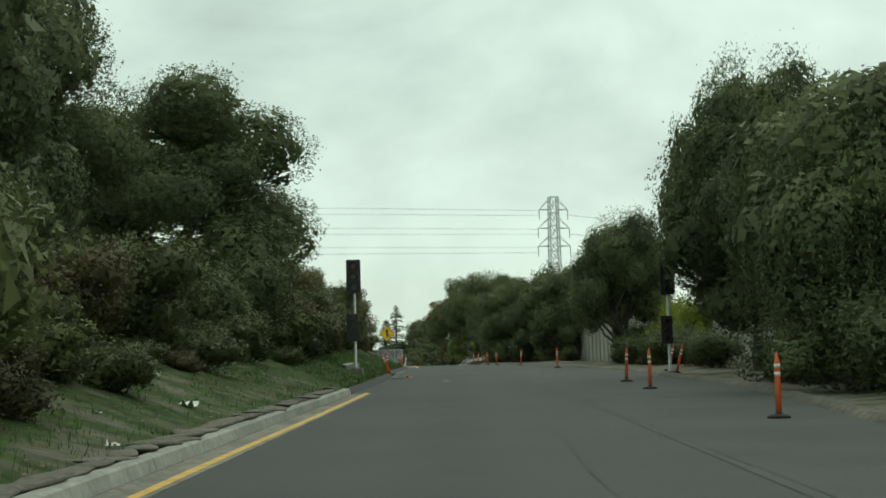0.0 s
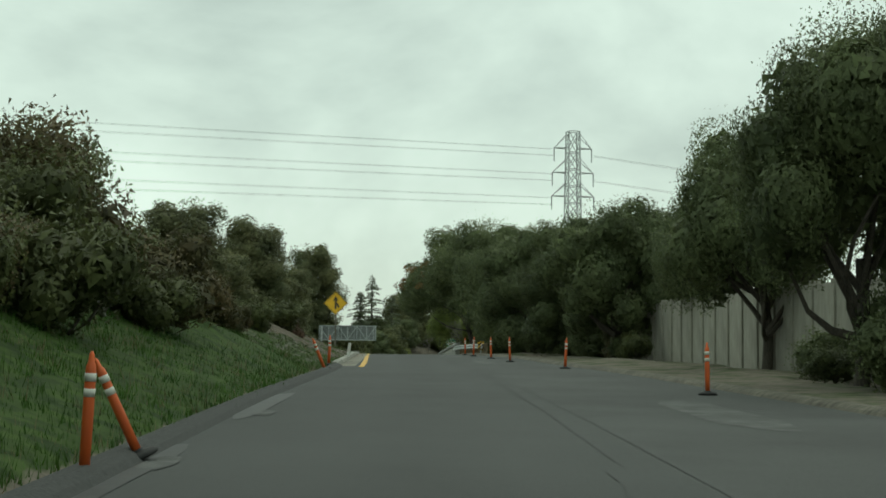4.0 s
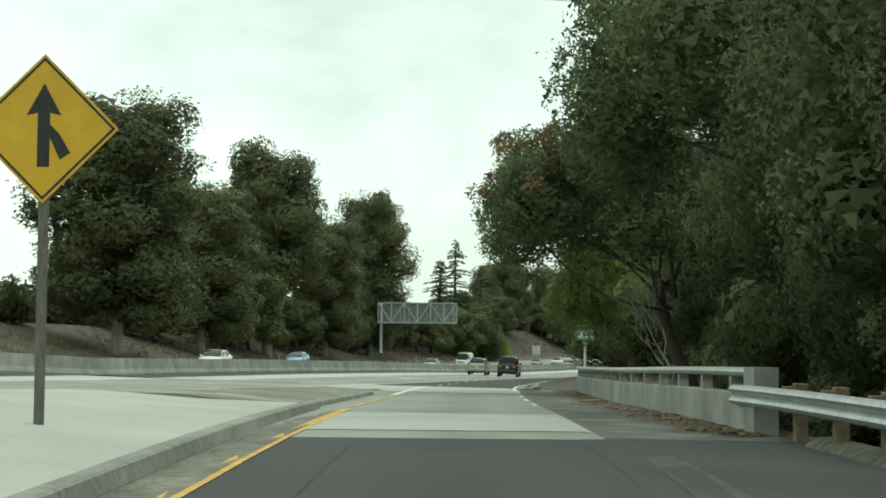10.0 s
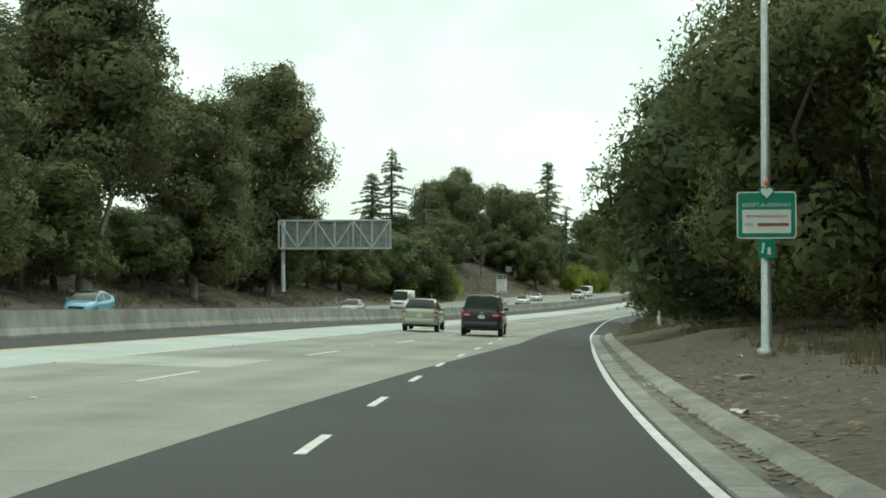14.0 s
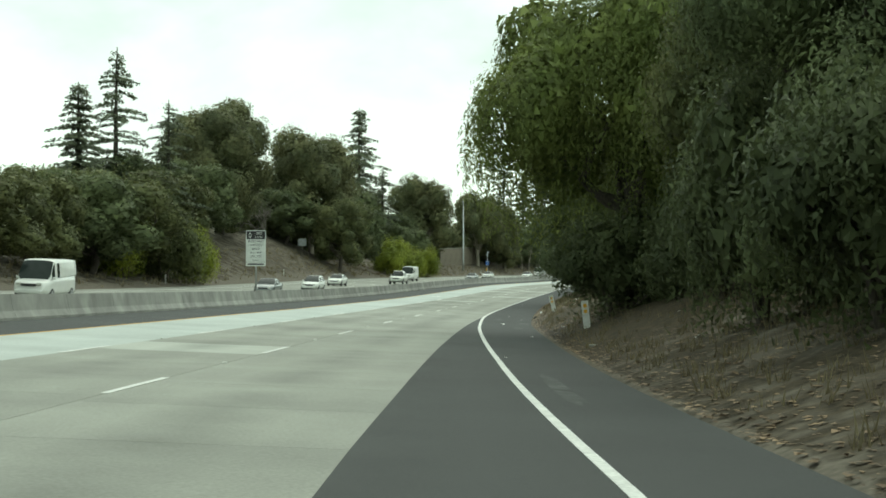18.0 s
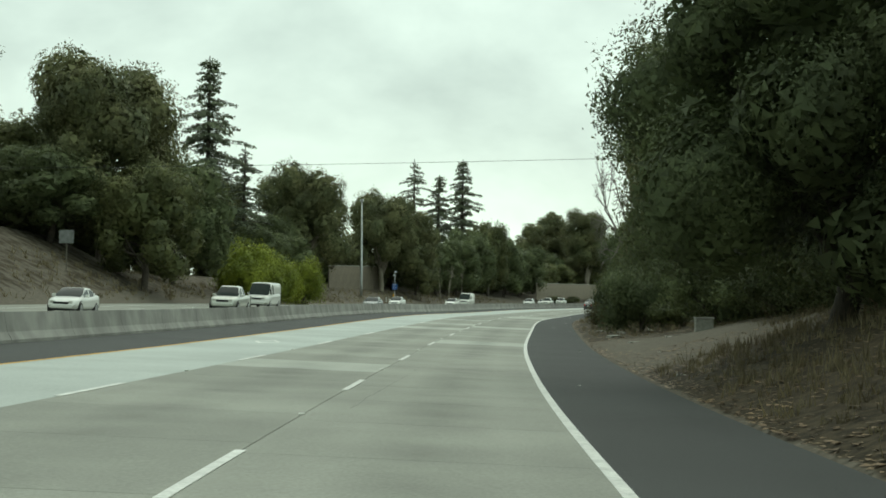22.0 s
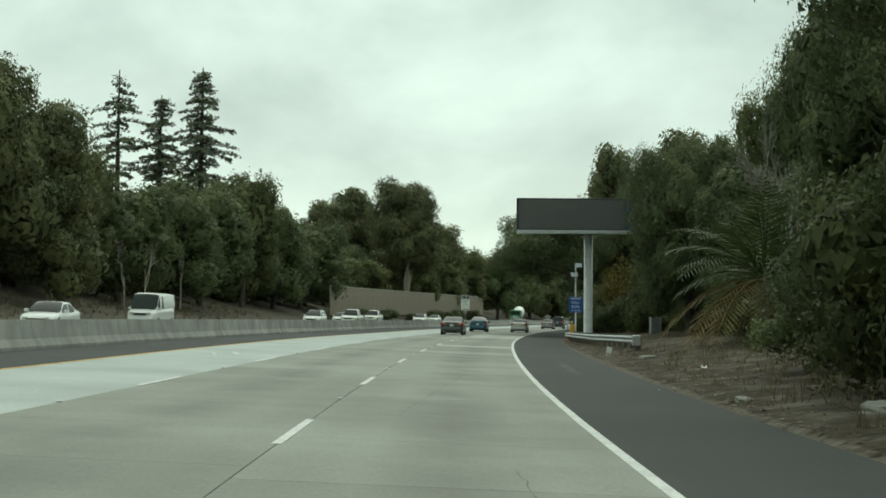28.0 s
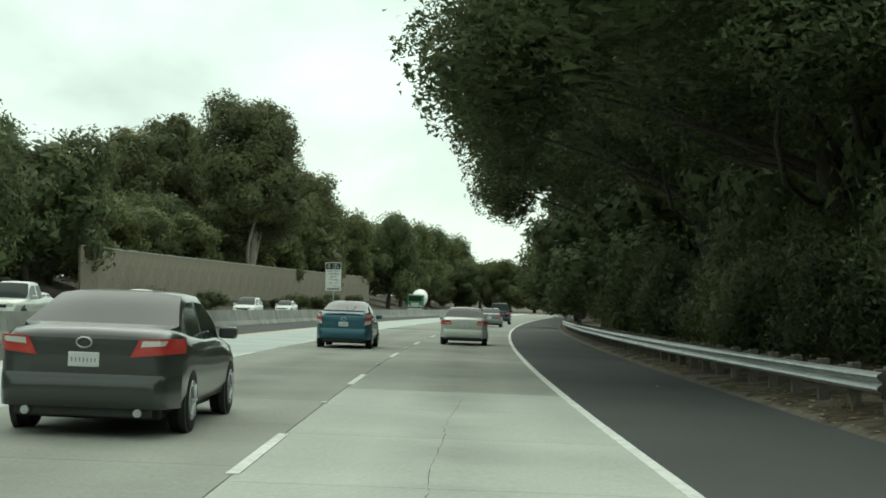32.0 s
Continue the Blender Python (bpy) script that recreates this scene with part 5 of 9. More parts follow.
# trees right of the ramp, then right of the freeway: kind, x, y, height, width, turn
RIGHT = [
    ("pepper_dark", 11.6, 39.0, 9.4, 10.5, 20), ("oak_b", 13.0, 56.5, 11.5, 10.5, 70), ("oak_back", 20.0, 30.0, 12.0, 11.0, 10), ("oak_back", 19.5, 48.0, 12.0, 11.0, 200), ("oak_leggy", 11.9, 57.5, 13.2, 7.4, 70),
    ("oak_leggy", 10.9, 91.0, 10.0, 7.0, 40), ("oak_leggy", 12.2, 107.0, 9.6, 7.2, 120), ("oak_b", 10.2, 133.0, 9.3, 8.0, 10), ("oak_leggy", 14.4, 121.0, 9.8, 8.0, 80),
    ("oak_b", 11.8, 139.0, 9.0, 8.5, 300), ("oak_fine", 10.0, 150.0, 9.3, 8.8, 150), ("oak_fine", 8.0, 160.0, 9.6, 9.3, 220), ("oak_fine", 8.0, 171.0, 11.2, 11.5, 60),
    ("oak_over", 5.2, 183.0, 13.6, 13.0, 0), ("oak_fine", 9.4, 184.0, 14.2, 10.0, 330), ("oak_fine", 9.3, 196.0, 14.6, 11.0, 140), ("oak_brown", 2.3, 206.4, 11.3, 12.4, 0), ("oak_b", 9.5, 206.0, 10.0, 8.0, 15), ("oak_b", 8.6, 216.0, 9.5, 8.0, 115), ("oak_back", 14.0, 218.0, 13.0, 10.0, 40), ("oak_back", 15.0, 199.0, 17.0, 11.0, 90),
    ("pepper_a", 5.7, 229.5, 8.6, 14.2, 160), ("oak_fine", 10.7, 252.5, 16.4, 9.4, 35), ("oak_b", 11.5, 243.0, 16.4, 9.0, 75), ("oak_back", 13.0, 240.0, 12.0, 10.0, 75), ("oak_back", 12.5, 251.0, 11.5, 9.0, 25),
    ("oak_c", 9.2, 263.0, 12.5, 12.5, 250), ("oak_a", 8.6, 277.0, 12.5, 13.5, 190), ("oak_b", 12.0, 290.0, 12.0, 12.0, 120), ("oak_a", 15.0, 304.0, 11.0, 12.0, 30),
    ("oak_a", 15.5, 320.0, 11.5, 10.0, 85), ("oak_fine", 15.0, 336.0, 12.5, 9.0, 300), ("pepper_a", 15.8, 362.0, 13.5, 14.0, 240), ("oak_c", 18.0, 351.0, 13.0, 9.0, 45), ("oak_back", 24.0, 345.0, 15.0, 11.0, 45),
    ("oak_back", 25.0, 362.0, 14.0, 11.0, 60), ("shrub_lime", 23.0, 389.0, 3.6, 3.4, 0), ("oak_fine", 28.4, 416.0, 10.6, 10.6, 20), ("oak_a", 32.0, 426.0, 13.0, 11.0, 110), ("oak_fine", 30.5, 440.0, 12.0, 11.0, 260), ("oak_back", 40.0, 436.0, 14.0, 11.0, 0),
    ("oak_b", 39.5, 450.5, 11.0, 10.5, 170), ("oak_back", 41.0, 464.0, 13.0, 11.0, 20), ("oak_fine", 46.6, 484.0, 14.5, 11.0, 80), ("oak_back", 48.0, 470.0, 15.0, 11.0, 70), ("oak_leggy", 48.0, 498.0, 11.0, 8.0, 140), ("euc_b", 50.6, 511.0, 22.0, 9.4, 200), ("euc_a", 55.5, 521.0, 17.0, 8.0, 100),
    ("oak_c", 51.5, 519.0, 8.0, 7.0, 10), ("oak_back", 60.0, 515.0, 14.0, 10.0, 10), ("oak_back", 61.0, 530.0, 12.0, 9.0, 60), ("bare_a", 54.2, 535.0, 15.0, 6.0, 30), ("oak_b", 58.0, 541.0, 9.0, 8.0, 210), ("oak_a", 60.5, 552.0, 8.5, 7.5, 0), ("oak_back", 69.0, 549.0, 11.0, 9.0, 100),
    ("oak_back", 69.8, 567.0, 9.0, 7.5, 0), ("oak_fine", 71.5, 585.8, 12.8, 10.8, 75), ("oak_a", 74.4, 594.5, 10.6, 8.0, 15), ("oak_back", 77.0, 589.0, 13.2, 8.5, 115), ("bare_a", 85.0, 604.5, 18.5, 9.0, 130), ("oak_a", 81.5, 602.0, 11.5, 8.4, 0), ("palm", 81.6, 615.6, 6.6, 7.4, 40),
    ("oak_c", 87.0, 613.0, 12.0, 8.5, 10), ("bare_a", 89.0, 626.0, 10.5, 7.0, 250), ("oak_b", 91.6, 633.5, 9.6, 8.0, 130), ("oak_fine", 91.8, 642.0, 12.6, 8.0, 30), ("oak_a", 101.8, 642.5, 20.5, 10.0, 70), ("oak_c", 105.8, 655.0, 20.0, 9.5, 20), ("shrub_yellow", 102.6, 674.5, 6.8, 5.0, 0), ("oak_back", 101.0, 630.0, 15.0, 10.0, 70), ("oak_b", 103.8, 661.5, 15.5, 6.5, 30), ("oak_leggy", 109.2, 686.0, 15.5, 6.0, 30),
    ("oak_fine", 97.1, 650.9, 12.8, 8.0, 200), ("oak_a", 104.5, 667.0, 11.0, 9.0, 180), ("oak_b", 107.0, 681.0, 13.5, 10.5, 40), ("oak_back", 113.0, 690.0, 15.0, 11.0, 320), ("oak_over", 106.6, 695.4, 12.6, 17.4, -21), ("oak_over", 114.0, 712.8, 14.5, 16.0, -22), ("oak_back", 117.0, 704.0, 13.0, 11.0, 10),
    ("oak_over", 121.0, 729.0, 13.0, 14.5, -22), ("oak_back", 122.5, 722.0, 10.0, 10.0, 10), ("oak_back", 129.5, 741.0, 10.5, 12.0, 15), ("oak_back", 135.5, 755.0, 10.0, 11.0, 60), ("oak_back", 144.0, 775.0, 9.5, 11.0, 200), ("oak_back", 154.0, 795.0, 9.5, 11.0, 90),
    ("euc_far", 129.0, 718.0, 23.5, 9.0, 0), ("euc_far", 123.6, 724.0, 22.5, 7.0, 70), ("oak_far2", 166.0, 818.0, 9.0, 12.0, 0), ("oak_far", 179.0, 845.0, 9.5, 13.0, 50), ("oak_far2", 192.0, 870.0, 9.5, 13.0, 20), ("oak_far", 206.0, 895.0, 9.5, 13.0, 90),
    ("oak_far2", 30.0, 82.0, 10.0, 12.0, 0), ("oak_far", 27.0, 125.0, 11.0, 13.0, 30), ("oak_far2", 34.0, 100.0, 10.0, 13.0, 80),
]
# trees left of the ramp and on the far bank of the freeway
LEFT = [
    ("oak_fine", -10.9, 60.0, 11.5, 13.0, 30), ("oak_fine", -15.0, 47.0, 13.5, 12.0, 140), ("oak_a", -14.5, 38.5, 15.0, 10.5, 250), ("oak_back", -21.0, 66.0, 13.0, 12.0, 60),
    ("euc_b", -42.0, 229.5, 18.5, 11.0, 0), ("euc_b", -37.0, 283.0, 22.0, 14.5, 40), ("euc_b", -35.0, 309.0, 17.0, 11.5, 60), ("euc_a", -32.3, 336.0, 24.5, 14.0, 150), ("euc_b", -28.5, 362.0, 18.5, 11.0, 30), ("euc_b", -25.0, 392.0, 24.5, 12.5, 200), ("euc_a", -40.0, 350.0, 19.0, 12.0, 90),
    ("cypress", -70.0, 373.0, 17.0, 3.4, 0),
    ("redwood_a", -18.4, 474.0, 18.5, 9.0, 0), ("redwood_b", -15.5, 485.0, 23.0, 9.0, 70), ("redwood_b", -10.0, 490.0, 18.0, 7.5, 10), ("redwood_a", 19.5, 626.0, 32.0, 12.0, 30), ("redwood_b", 25.0, 634.0, 20.0, 9.0, 90),
    ("redwood_b", 74.5, 792.0, 33.0, 12.0, 20), ("redwood_a", 80.0, 786.0, 29.0, 12.0, 80), ("redwood_a", 85.3, 782.0, 33.0, 13.0, 150),
    ("dome", -6.2, 517.4, 17.9, 15.0, 30), ("euc_far", -4.0, 541.0, 19.0, 7.0, 10), ("dome", 8.1, 557.2, 20.5, 15.0, 140), ("oak_far", 12.5, 548.0, 12.0, 10.0, 30), ("dome", 35.5, 656.4, 19.5, 15.0, 200), ("dome", 52.2, 685.0, 18.8, 13.5, 90), ("oak_far2", 15.0, 575.0, 15.0, 12.0, 200), ("euc_far", 22.5, 640.0, 14.0, 7.0, 60),
    ("bare_a", 0.6, 521.0, 8.0, 7.5, 45), ("oak_far", -3.0, 563.0, 13.0, 14.0, 75), ("oak_far2", 4.0, 572.0, 11.0, 12.0, 15), ("shrub_lime", -12.0, 455.0, 7.5, 7.0, 0), ("shrub_a", -8.5, 463.0, 8.0, 8.0, 60), ("shrub_lime", -6.0, 470.0, 6.5, 6.0, 60),
    ("shrub_lime", 23.3, 583.6, 7.4, 8.0, 0), ("shrub_lime", 27.0, 590.0, 6.8, 7.0, 90), ("shrub_lime", 30.5, 600.0, 6.2, 7.5, 200),
    ("euc_far", 59.6, 688.0, 15.5, 7.0, 0), ("oak_far", 61.0, 701.0, 14.0, 9.0, 30), ("oak_far2", 67.5, 716.0, 12.5, 11.0, 100), ("oak_far2", 74.5, 733.0, 12.5, 13.0, 30), ("oak_far2", 80.0, 746.0, 15.5, 12.5, 150), ("oak_far", 88.0, 763.5, 18.6, 11.0, 60), ("oak_far2", 95.0, 778.0, 15.0, 12.0, 10), ("oak_far2", 102.4, 793.0, 14.0, 14.0, 90),
    ("euc_far", 125.0, 876.0, 20.0, 10.0, 10), ("euc_a", 140.0, 864.5, 26.0, 14.0, 60), ("euc_far", 133.0, 884.0, 23.0, 10.0, 200), ("euc_far", 140.0, 907.0, 25.0, 12.0, 120), ("euc_far", 160.0, 905.0, 20.0, 11.0, 30), ("oak_far", 118.0, 846.0, 11.0, 11.0, 70), ("oak_far2", 127.0, 862.0, 12.0, 12.0, 0), ("oak_far", 146.0, 880.0, 13.0, 12.0, 70),
    ("oak_far", 152.0, 894.0, 17.0, 13.0, 20), ("oak_far", 163.0, 914.5, 17.0, 14.0, 60), ("oak_far", 175.0, 933.5, 18.0, 14.0, 120), ("oak_far2", 192.0, 955.0, 20.0, 15.0, 10), ("oak_far", 204.0, 980.0, 20.0, 16.0, 40), ("oak_far2", 216.0, 1005.0, 20.0, 17.0, 70), ("oak_far", 232.0, 1035.0, 20.0, 18.0, 170), ("oak_far2", 248.0, 1065.0, 21.0, 19.0, 30),
]
for k, x, y, h, w, r in RIGHT:
    plant(k, x, y, h, w, r)
for k, x, y, h, w, r in LEFT:
    plant(k, x, y, h * (1.14 if k[:3] == "euc" else 1.08 if k[:3] in ("dom", "oak") and y > 200 else 1.0), w * (1.18 if k[:3] in ("oak", "euc", "dom", "red") and y > 200 else 1.0), r)
# the lower storey on the far bank
rnd = random.Random(5)
for k in range(92):
    s = 190 + k * 9.0 + rnd.uniform(-2.5, 2.5)
    if s < 300 or 505 < s < 545 and k % 3:
        continue
    p = place(s, float(EDGE(s)) - (42.5 if s > 480 else 38.5) - rnd.uniform(0, 7))
    if 560 < s < 612:
        p = place(s, float(EDGE(s)) - 50 - rnd.uniform(0, 5))
    if 636 < s < 692:
        p = place(s, float(EDGE(s)) - 51 - rnd.uniform(0, 5))
    h = rnd.uniform(8.0, 11.5)
    plant(rnd.choice(["olive_low", "oak_low"]), p.x, p.y, h, h * rnd.uniform(1.05, 1.35), rnd.uniform(0, 360))
for k in range(110):
    s = 250 + k * 6.1 + rnd.uniform(-2, 2)
    p = place(s, float(EDGE(s)) - (rnd.uniform(52, 58) if 636 < s < 692 else rnd.uniform(44, 58)))
    big = rnd.uniform(2.5, 5.0)
    plant("shrub_far", p.x, p.y, big, big * rnd.uniform(1.3, 1.9), rnd.uniform(0, 360))

rnd = random.Random(8)
# shrubs on the bank left of the ramp
for k in range(46):
    s = 8 + k * 2.35 + rnd.uniform(-1, 1)
    d = KERB_L - rnd.uniform(4.6, 9.5)
    p = place(s, d)
    big = rnd.uniform(2.4, 4.4) if s < 100 else rnd.uniform(1.0, 2.0)
    plant(rnd.choice(["shrub_a", "shrub_a", "shrub_b", "shrub_dark"]), p.x, p.y, big, big * rnd.uniform(1.1, 1.5), rnd.uniform(0, 360))
for k in range(44):
    s = 56 + k * 1.35 + rnd.uniform(-0.6, 0.6)
    d = KERB_L - rnd.uniform(2.6, 5.2)
    p = place(s, d)
    big = rnd.uniform(1.3, 2.5) * (1.0 if s < 100 else 0.6)
    plant(rnd.choice(["shrub_a", "shrub_a", "shrub_b"]), p.x, p.y, big, big * rnd.uniform(1.0, 1.4), rnd.uniform(0, 360))
for k in range(26):
    y = 66 + k * 3.5
    if 98 < y < 128:
        continue
    plant(rnd.choice(["shrub_dark", "shrub_a", "shrub_b", "shrub_dark"]), 13.4 - 0.02 * (y - 62) - rnd.uniform(0.8, 2.2), y, rnd.uniform(1.0, 2.85) * (1.0 if y < 92 else 0.7), rnd.uniform(1.8, 3.2), rnd.uniform(0, 360))
for k in range(26):
    s = 12 + k * 1.9 + rnd.uniform(-0.8, 0.8)
    p = place(s, KERB_L - rnd.uniform(2.4, 5.6))
    big = rnd.uniform(0.5, 1.5)
    plant(rnd.choice(["shrub_a", "shrub_b", "shrub_a"]), p.x, p.y, big, big * rnd.uniform(1.3, 2.2), rnd.uniform(0, 360))
for k in range(18):
    s = 16 + k * 1.8 + rnd.uniform(-1, 1)
    p = place(s, float(PAVE(s)) + rnd.uniform(2.0, 4.2))
    big = rnd.uniform(1.8, 4.0)
    plant("shrub_dark", p.x, p.y, big, big * rnd.uniform(1.2, 1.7), rnd.uniform(0, 360))
for y in (77.0, 80.5, 84.0, 88.0):
    plant("shrub_lime", 13.2, y, 3.9, 3.6, y * 40, "yellowish green creeper hanging over the panel wall")
plant("shrub_a", -6.9, 131.0, 1.9, 3.2, 20, "pale green leafy shrub on the mulched mound")
plant("shrub_b", -9.5, 148.0, 1.6, 2.2, 80)
plant("shrub_dead", -7.3, 144.4, 1.45, 1.15, 30)
plant("shrub_dead", -8.2, 145.6, 0.9, 1.4, 130)
# undergrowth beneath the roadside trees
for k in range(104):
    s = 140 + k * 5.9 + rnd.uniform(-2.0, 2.0)
    if 214 < s < 268 or 383 < s < 398 or 445 < s < 462 or 610 < s < 688:
        continue
    if s > 268 and s < 345:
        d = float(PAVE(s)) + rnd.uniform(5.0, 8.0)
    else:
        d = float(PAVE(s)) + rnd.uniform(3.8, 8.0) + (1.5 if s < 215 else 0)
    if 345 < s < 470:
        d += 2.6
    p = place(s, d)
    big = rnd.uniform(1.6, 3.4)
    plant(rnd.choice(["shrub_dark", "shrub_a", "shrub_dark", "shrub_dark", "shrub_b"]), p.x, p.y, big, big * rnd.uniform(1.2, 1.7), rnd.uniform(0, 360))
for s, d, h, w, kind in ((476, 10.8, 5.0, 6.0, "shrub_a"), (474, 10.5, 6.0, 6.0, "shrub_dark"), (523, 8.2, 4.2, 3.6, "shrub_yellow"), (506, 8.0, 4.5, 5.0, "shrub_dark"), (490, 7.8, 4.0, 5.0, "shrub_dark"), (515, 7.6, 3.2, 4.0, "shrub_b"), (583, 9.0, 4.5, 5.0, "shrub_dark"), (589, 9.4, 4.8, 5.0, "shrub_dark"), (597, 8.6, 4.6, 5.0, "shrub_a"), (340, 6.8, 5.5, 5.0, "shrub_dark"), (332, 7.0, 5.0, 5.0, "shrub_dark"), (350, 9.4, 4.0, 5.0, "shrub_dark"), (700, 10.6, 5.0, 6.0, "shrub_dark"), (712, 10.4, 5.0, 6.0, "shrub_dark"), (724, 10.0, 5.0, 6.0, "shrub_dark")):
    p = place(s, d)
    plant(kind, p.x, p.y, h, w, s * 37)
for x, y, h, w, kind in ((99.6, 655.6, 5.0, 5.0, "shrub_dark"), (101.4, 660.5, 5.5, 5.0, "shrub_dark"), (98.8, 650.5, 5.0, 5.0, "shrub_a"), (103.5, 650.0, 6.0, 6.0, "shrub_dark"), (100.6, 665.5, 4.5, 4.0, "shrub_a"), (97.2, 645.0, 5.0, 5.0, "shrub_dark"), (108.5, 660.0, 6.5, 7.0, "shrub_dark"), (110.0, 650.0, 7.0, 7.0, "shrub_dark"), (104.0, 640.0, 7.0, 7.0, "shrub_dark")):
    plant(kind, x, y, h, w, x * 31)
for k in range(16):
    s = 438 + k * 2.9 + rnd.uniform(-1, 1)
    p = place(s, float(PAVE(s)) + rnd.uniform(6.6, 9.4))
    big = rnd.uniform(2.6, 4.6)
    plant(rnd.choice(["shrub_dark", "shrub_dark", "shrub_a"]), p.x, p.y, big, big * rnd.uniform(1.2, 1.6), rnd.uniform(0, 360))
for k in range(20):
    s = 205 + k * 3.4 + rnd.uniform(-1, 1)
    p = place(s, float(PAVE(s)) + rnd.uniform(7.5, 11.5))
    big = rnd.uniform(3.0, 5.0)
    plant(rnd.choice(["shrub_dark", "shrub_dark", "shrub_a"]), p.x, p.y, big, big * rnd.uniform(1.2, 1.6), rnd.uniform(0, 360))
for x, y in ((14.9, 361.0), (17.0, 357.0), (16.4, 352.0), (18.5, 362.0), (17.8, 368.0), (19.5, 373.0)):
    plant("shrub_dark", x, y, 4.4, 5.0, y * 50)
for k in range(18):
    s = 688 + k * 4.2 + rnd.uniform(-1, 1)
    p = place(s, float(PAVE(s)) + rnd.uniform(2.6, 4.6))
    big = rnd.uniform(3.0, 4.6)
    plant(rnd.choice(["shrub_dark", "shrub_dark", "shrub_a"]), p.x, p.y, big, big * rnd.uniform(1.1, 1.4), rnd.uniform(0, 360))
for k in range(9):
    s = 812 + k * 15 + rnd.uniform(-5, 5)
    p = place(s, -31.4 - rnd.uniform(0, 1))
    plant("shrub_a", p.x, p.y, rnd.uniform(1.8, 3.6), rnd.uniform(3.0, 5.0), rnd.uniform(0, 360))
for x, y, h, w in ((83.5, 612.5, 3.4, 4.4), (84.6, 617.0, 4.2, 4.6), (86.0, 621.5, 4.4, 5.0), (83.6, 619.6, 2.4, 3.4), (87.5, 626.0, 4.6, 5.0), (90.0, 631.5, 4.6, 5.0), (93.2, 637.5, 4.8, 5.0), (95.5, 643.5, 4.4, 4.4)):
    plant("shrub_dark", x, y, h, w, x * 41)
p = place(552, 9.5)
plant("twigs", p.x, p.y, 3.2, 5.0, 10, "pale leafless thicket beside the shoulder")
p = place(199, 6.6)
plant("twigs", p.x, p.y, 5.4, 5.0, 80, "dead grey branches fallen beside the parapet")
for x, y, h, w in ((67.6, 711.0, 7.0, 3.4), (69.6, 712.5, 7.6, 3.2), (75.2, 728.5, 8.4, 3.4)):
    plant("bare_pale", x, y, h, w, x * 77)
p = place(560, 12.0)
plant("shrub_yellow", p.x, p.y, 5.5, 5.0, 50)
# the trees that close the view where the road bends away
for k in range(16):
    p = place(1060 + 16 * (k % 4), -34 + 5.2 * k)
    plant(["oak_far", "oak_far2"][k % 2], p.x, p.y, 12 + (k * 7) % 5, 16, k * 50)


# ---- roadside things ----
def set_at(ob, s, d, over=0.0, rz=0.0, h=None):
    ob.matrix_basis = Matrix.Translation(place(s, d, h, over)) @ pose(0, 0, 0, 0, 0, turn(s) + rz)
    return ob


def at_xy(ob, x, y, rz=0.0, z=None, over=0.0):
    s, d = station(x, y)
    ob.matrix_basis = Matrix.Translation((x, y, (ground_z(x, y) if z is None else z) + over)) @ pose(0, 0, 0, 0, 0, turn(s) + rz)
    return ob


def delineator():
    t = thing("delineator_post", "orange plastic delineator post with reflective bands on a black base", "traffic post", group="orange delineator posts")
    lathe_part("base", [(0.2, 0.0), (0.21, 0.03), (0.17, 0.06), (0.07, 0.075), (0.065, 0.1)], M_BLACKRUB, t, 12, "black rubber base")
    lathe_part("tube", [(0.05, 0.08), (0.052, 0.5), (0.049, 0.95), (0.045, 1.0), (0.03, 1.03), (0.024, 1.1), (0.012, 1.13)], M_ORANGE, t, 12)
    for z in (0.72, 0.86):
        lathe_part("band", [(0.0535, z), (0.0535, z + 0.075)], M_REFLECT, t, 12, "worn white reflective band")
    return t


first = set_at(delineator(), *station(5.9, 26.3))
for x, y in ((5.9, 42.8), (6.2, 50.9), (6.55, 87.2), (5.6, 110.5), (4.28, 123.5), (3.78, 132.1), (3.2, 143.0), (2.95, 152.6)):
    s, d = station(x, y)
    copy_thing(first, Matrix.Translation(place(s, d, road_h(s, d))) @ pose(0, 0, 0, rnd.uniform(-3, 3), rnd.uniform(-3, 3), rnd.uniform(0, 360)))
for x, y, a, b in ((-2.5, 68.6, 2, 3), (-2.35, 70.5, 8, -24), (9.3, 62.4, -3, 12), (9.1, 59.0, 3, 14), (-2.75, 104.3, 4, -22), (-3.05, 110.5, -3, 2)):
    s, d = station(x, y)
    o = copy_thing(first, Matrix.Translation(place(s, d, None, 0.02)) @ pose(0, 0, 0, a, b, turn(s)))
    if abs(b) > 10:
        o["label"] = "leaning orange plastic delineator post with reflective bands"


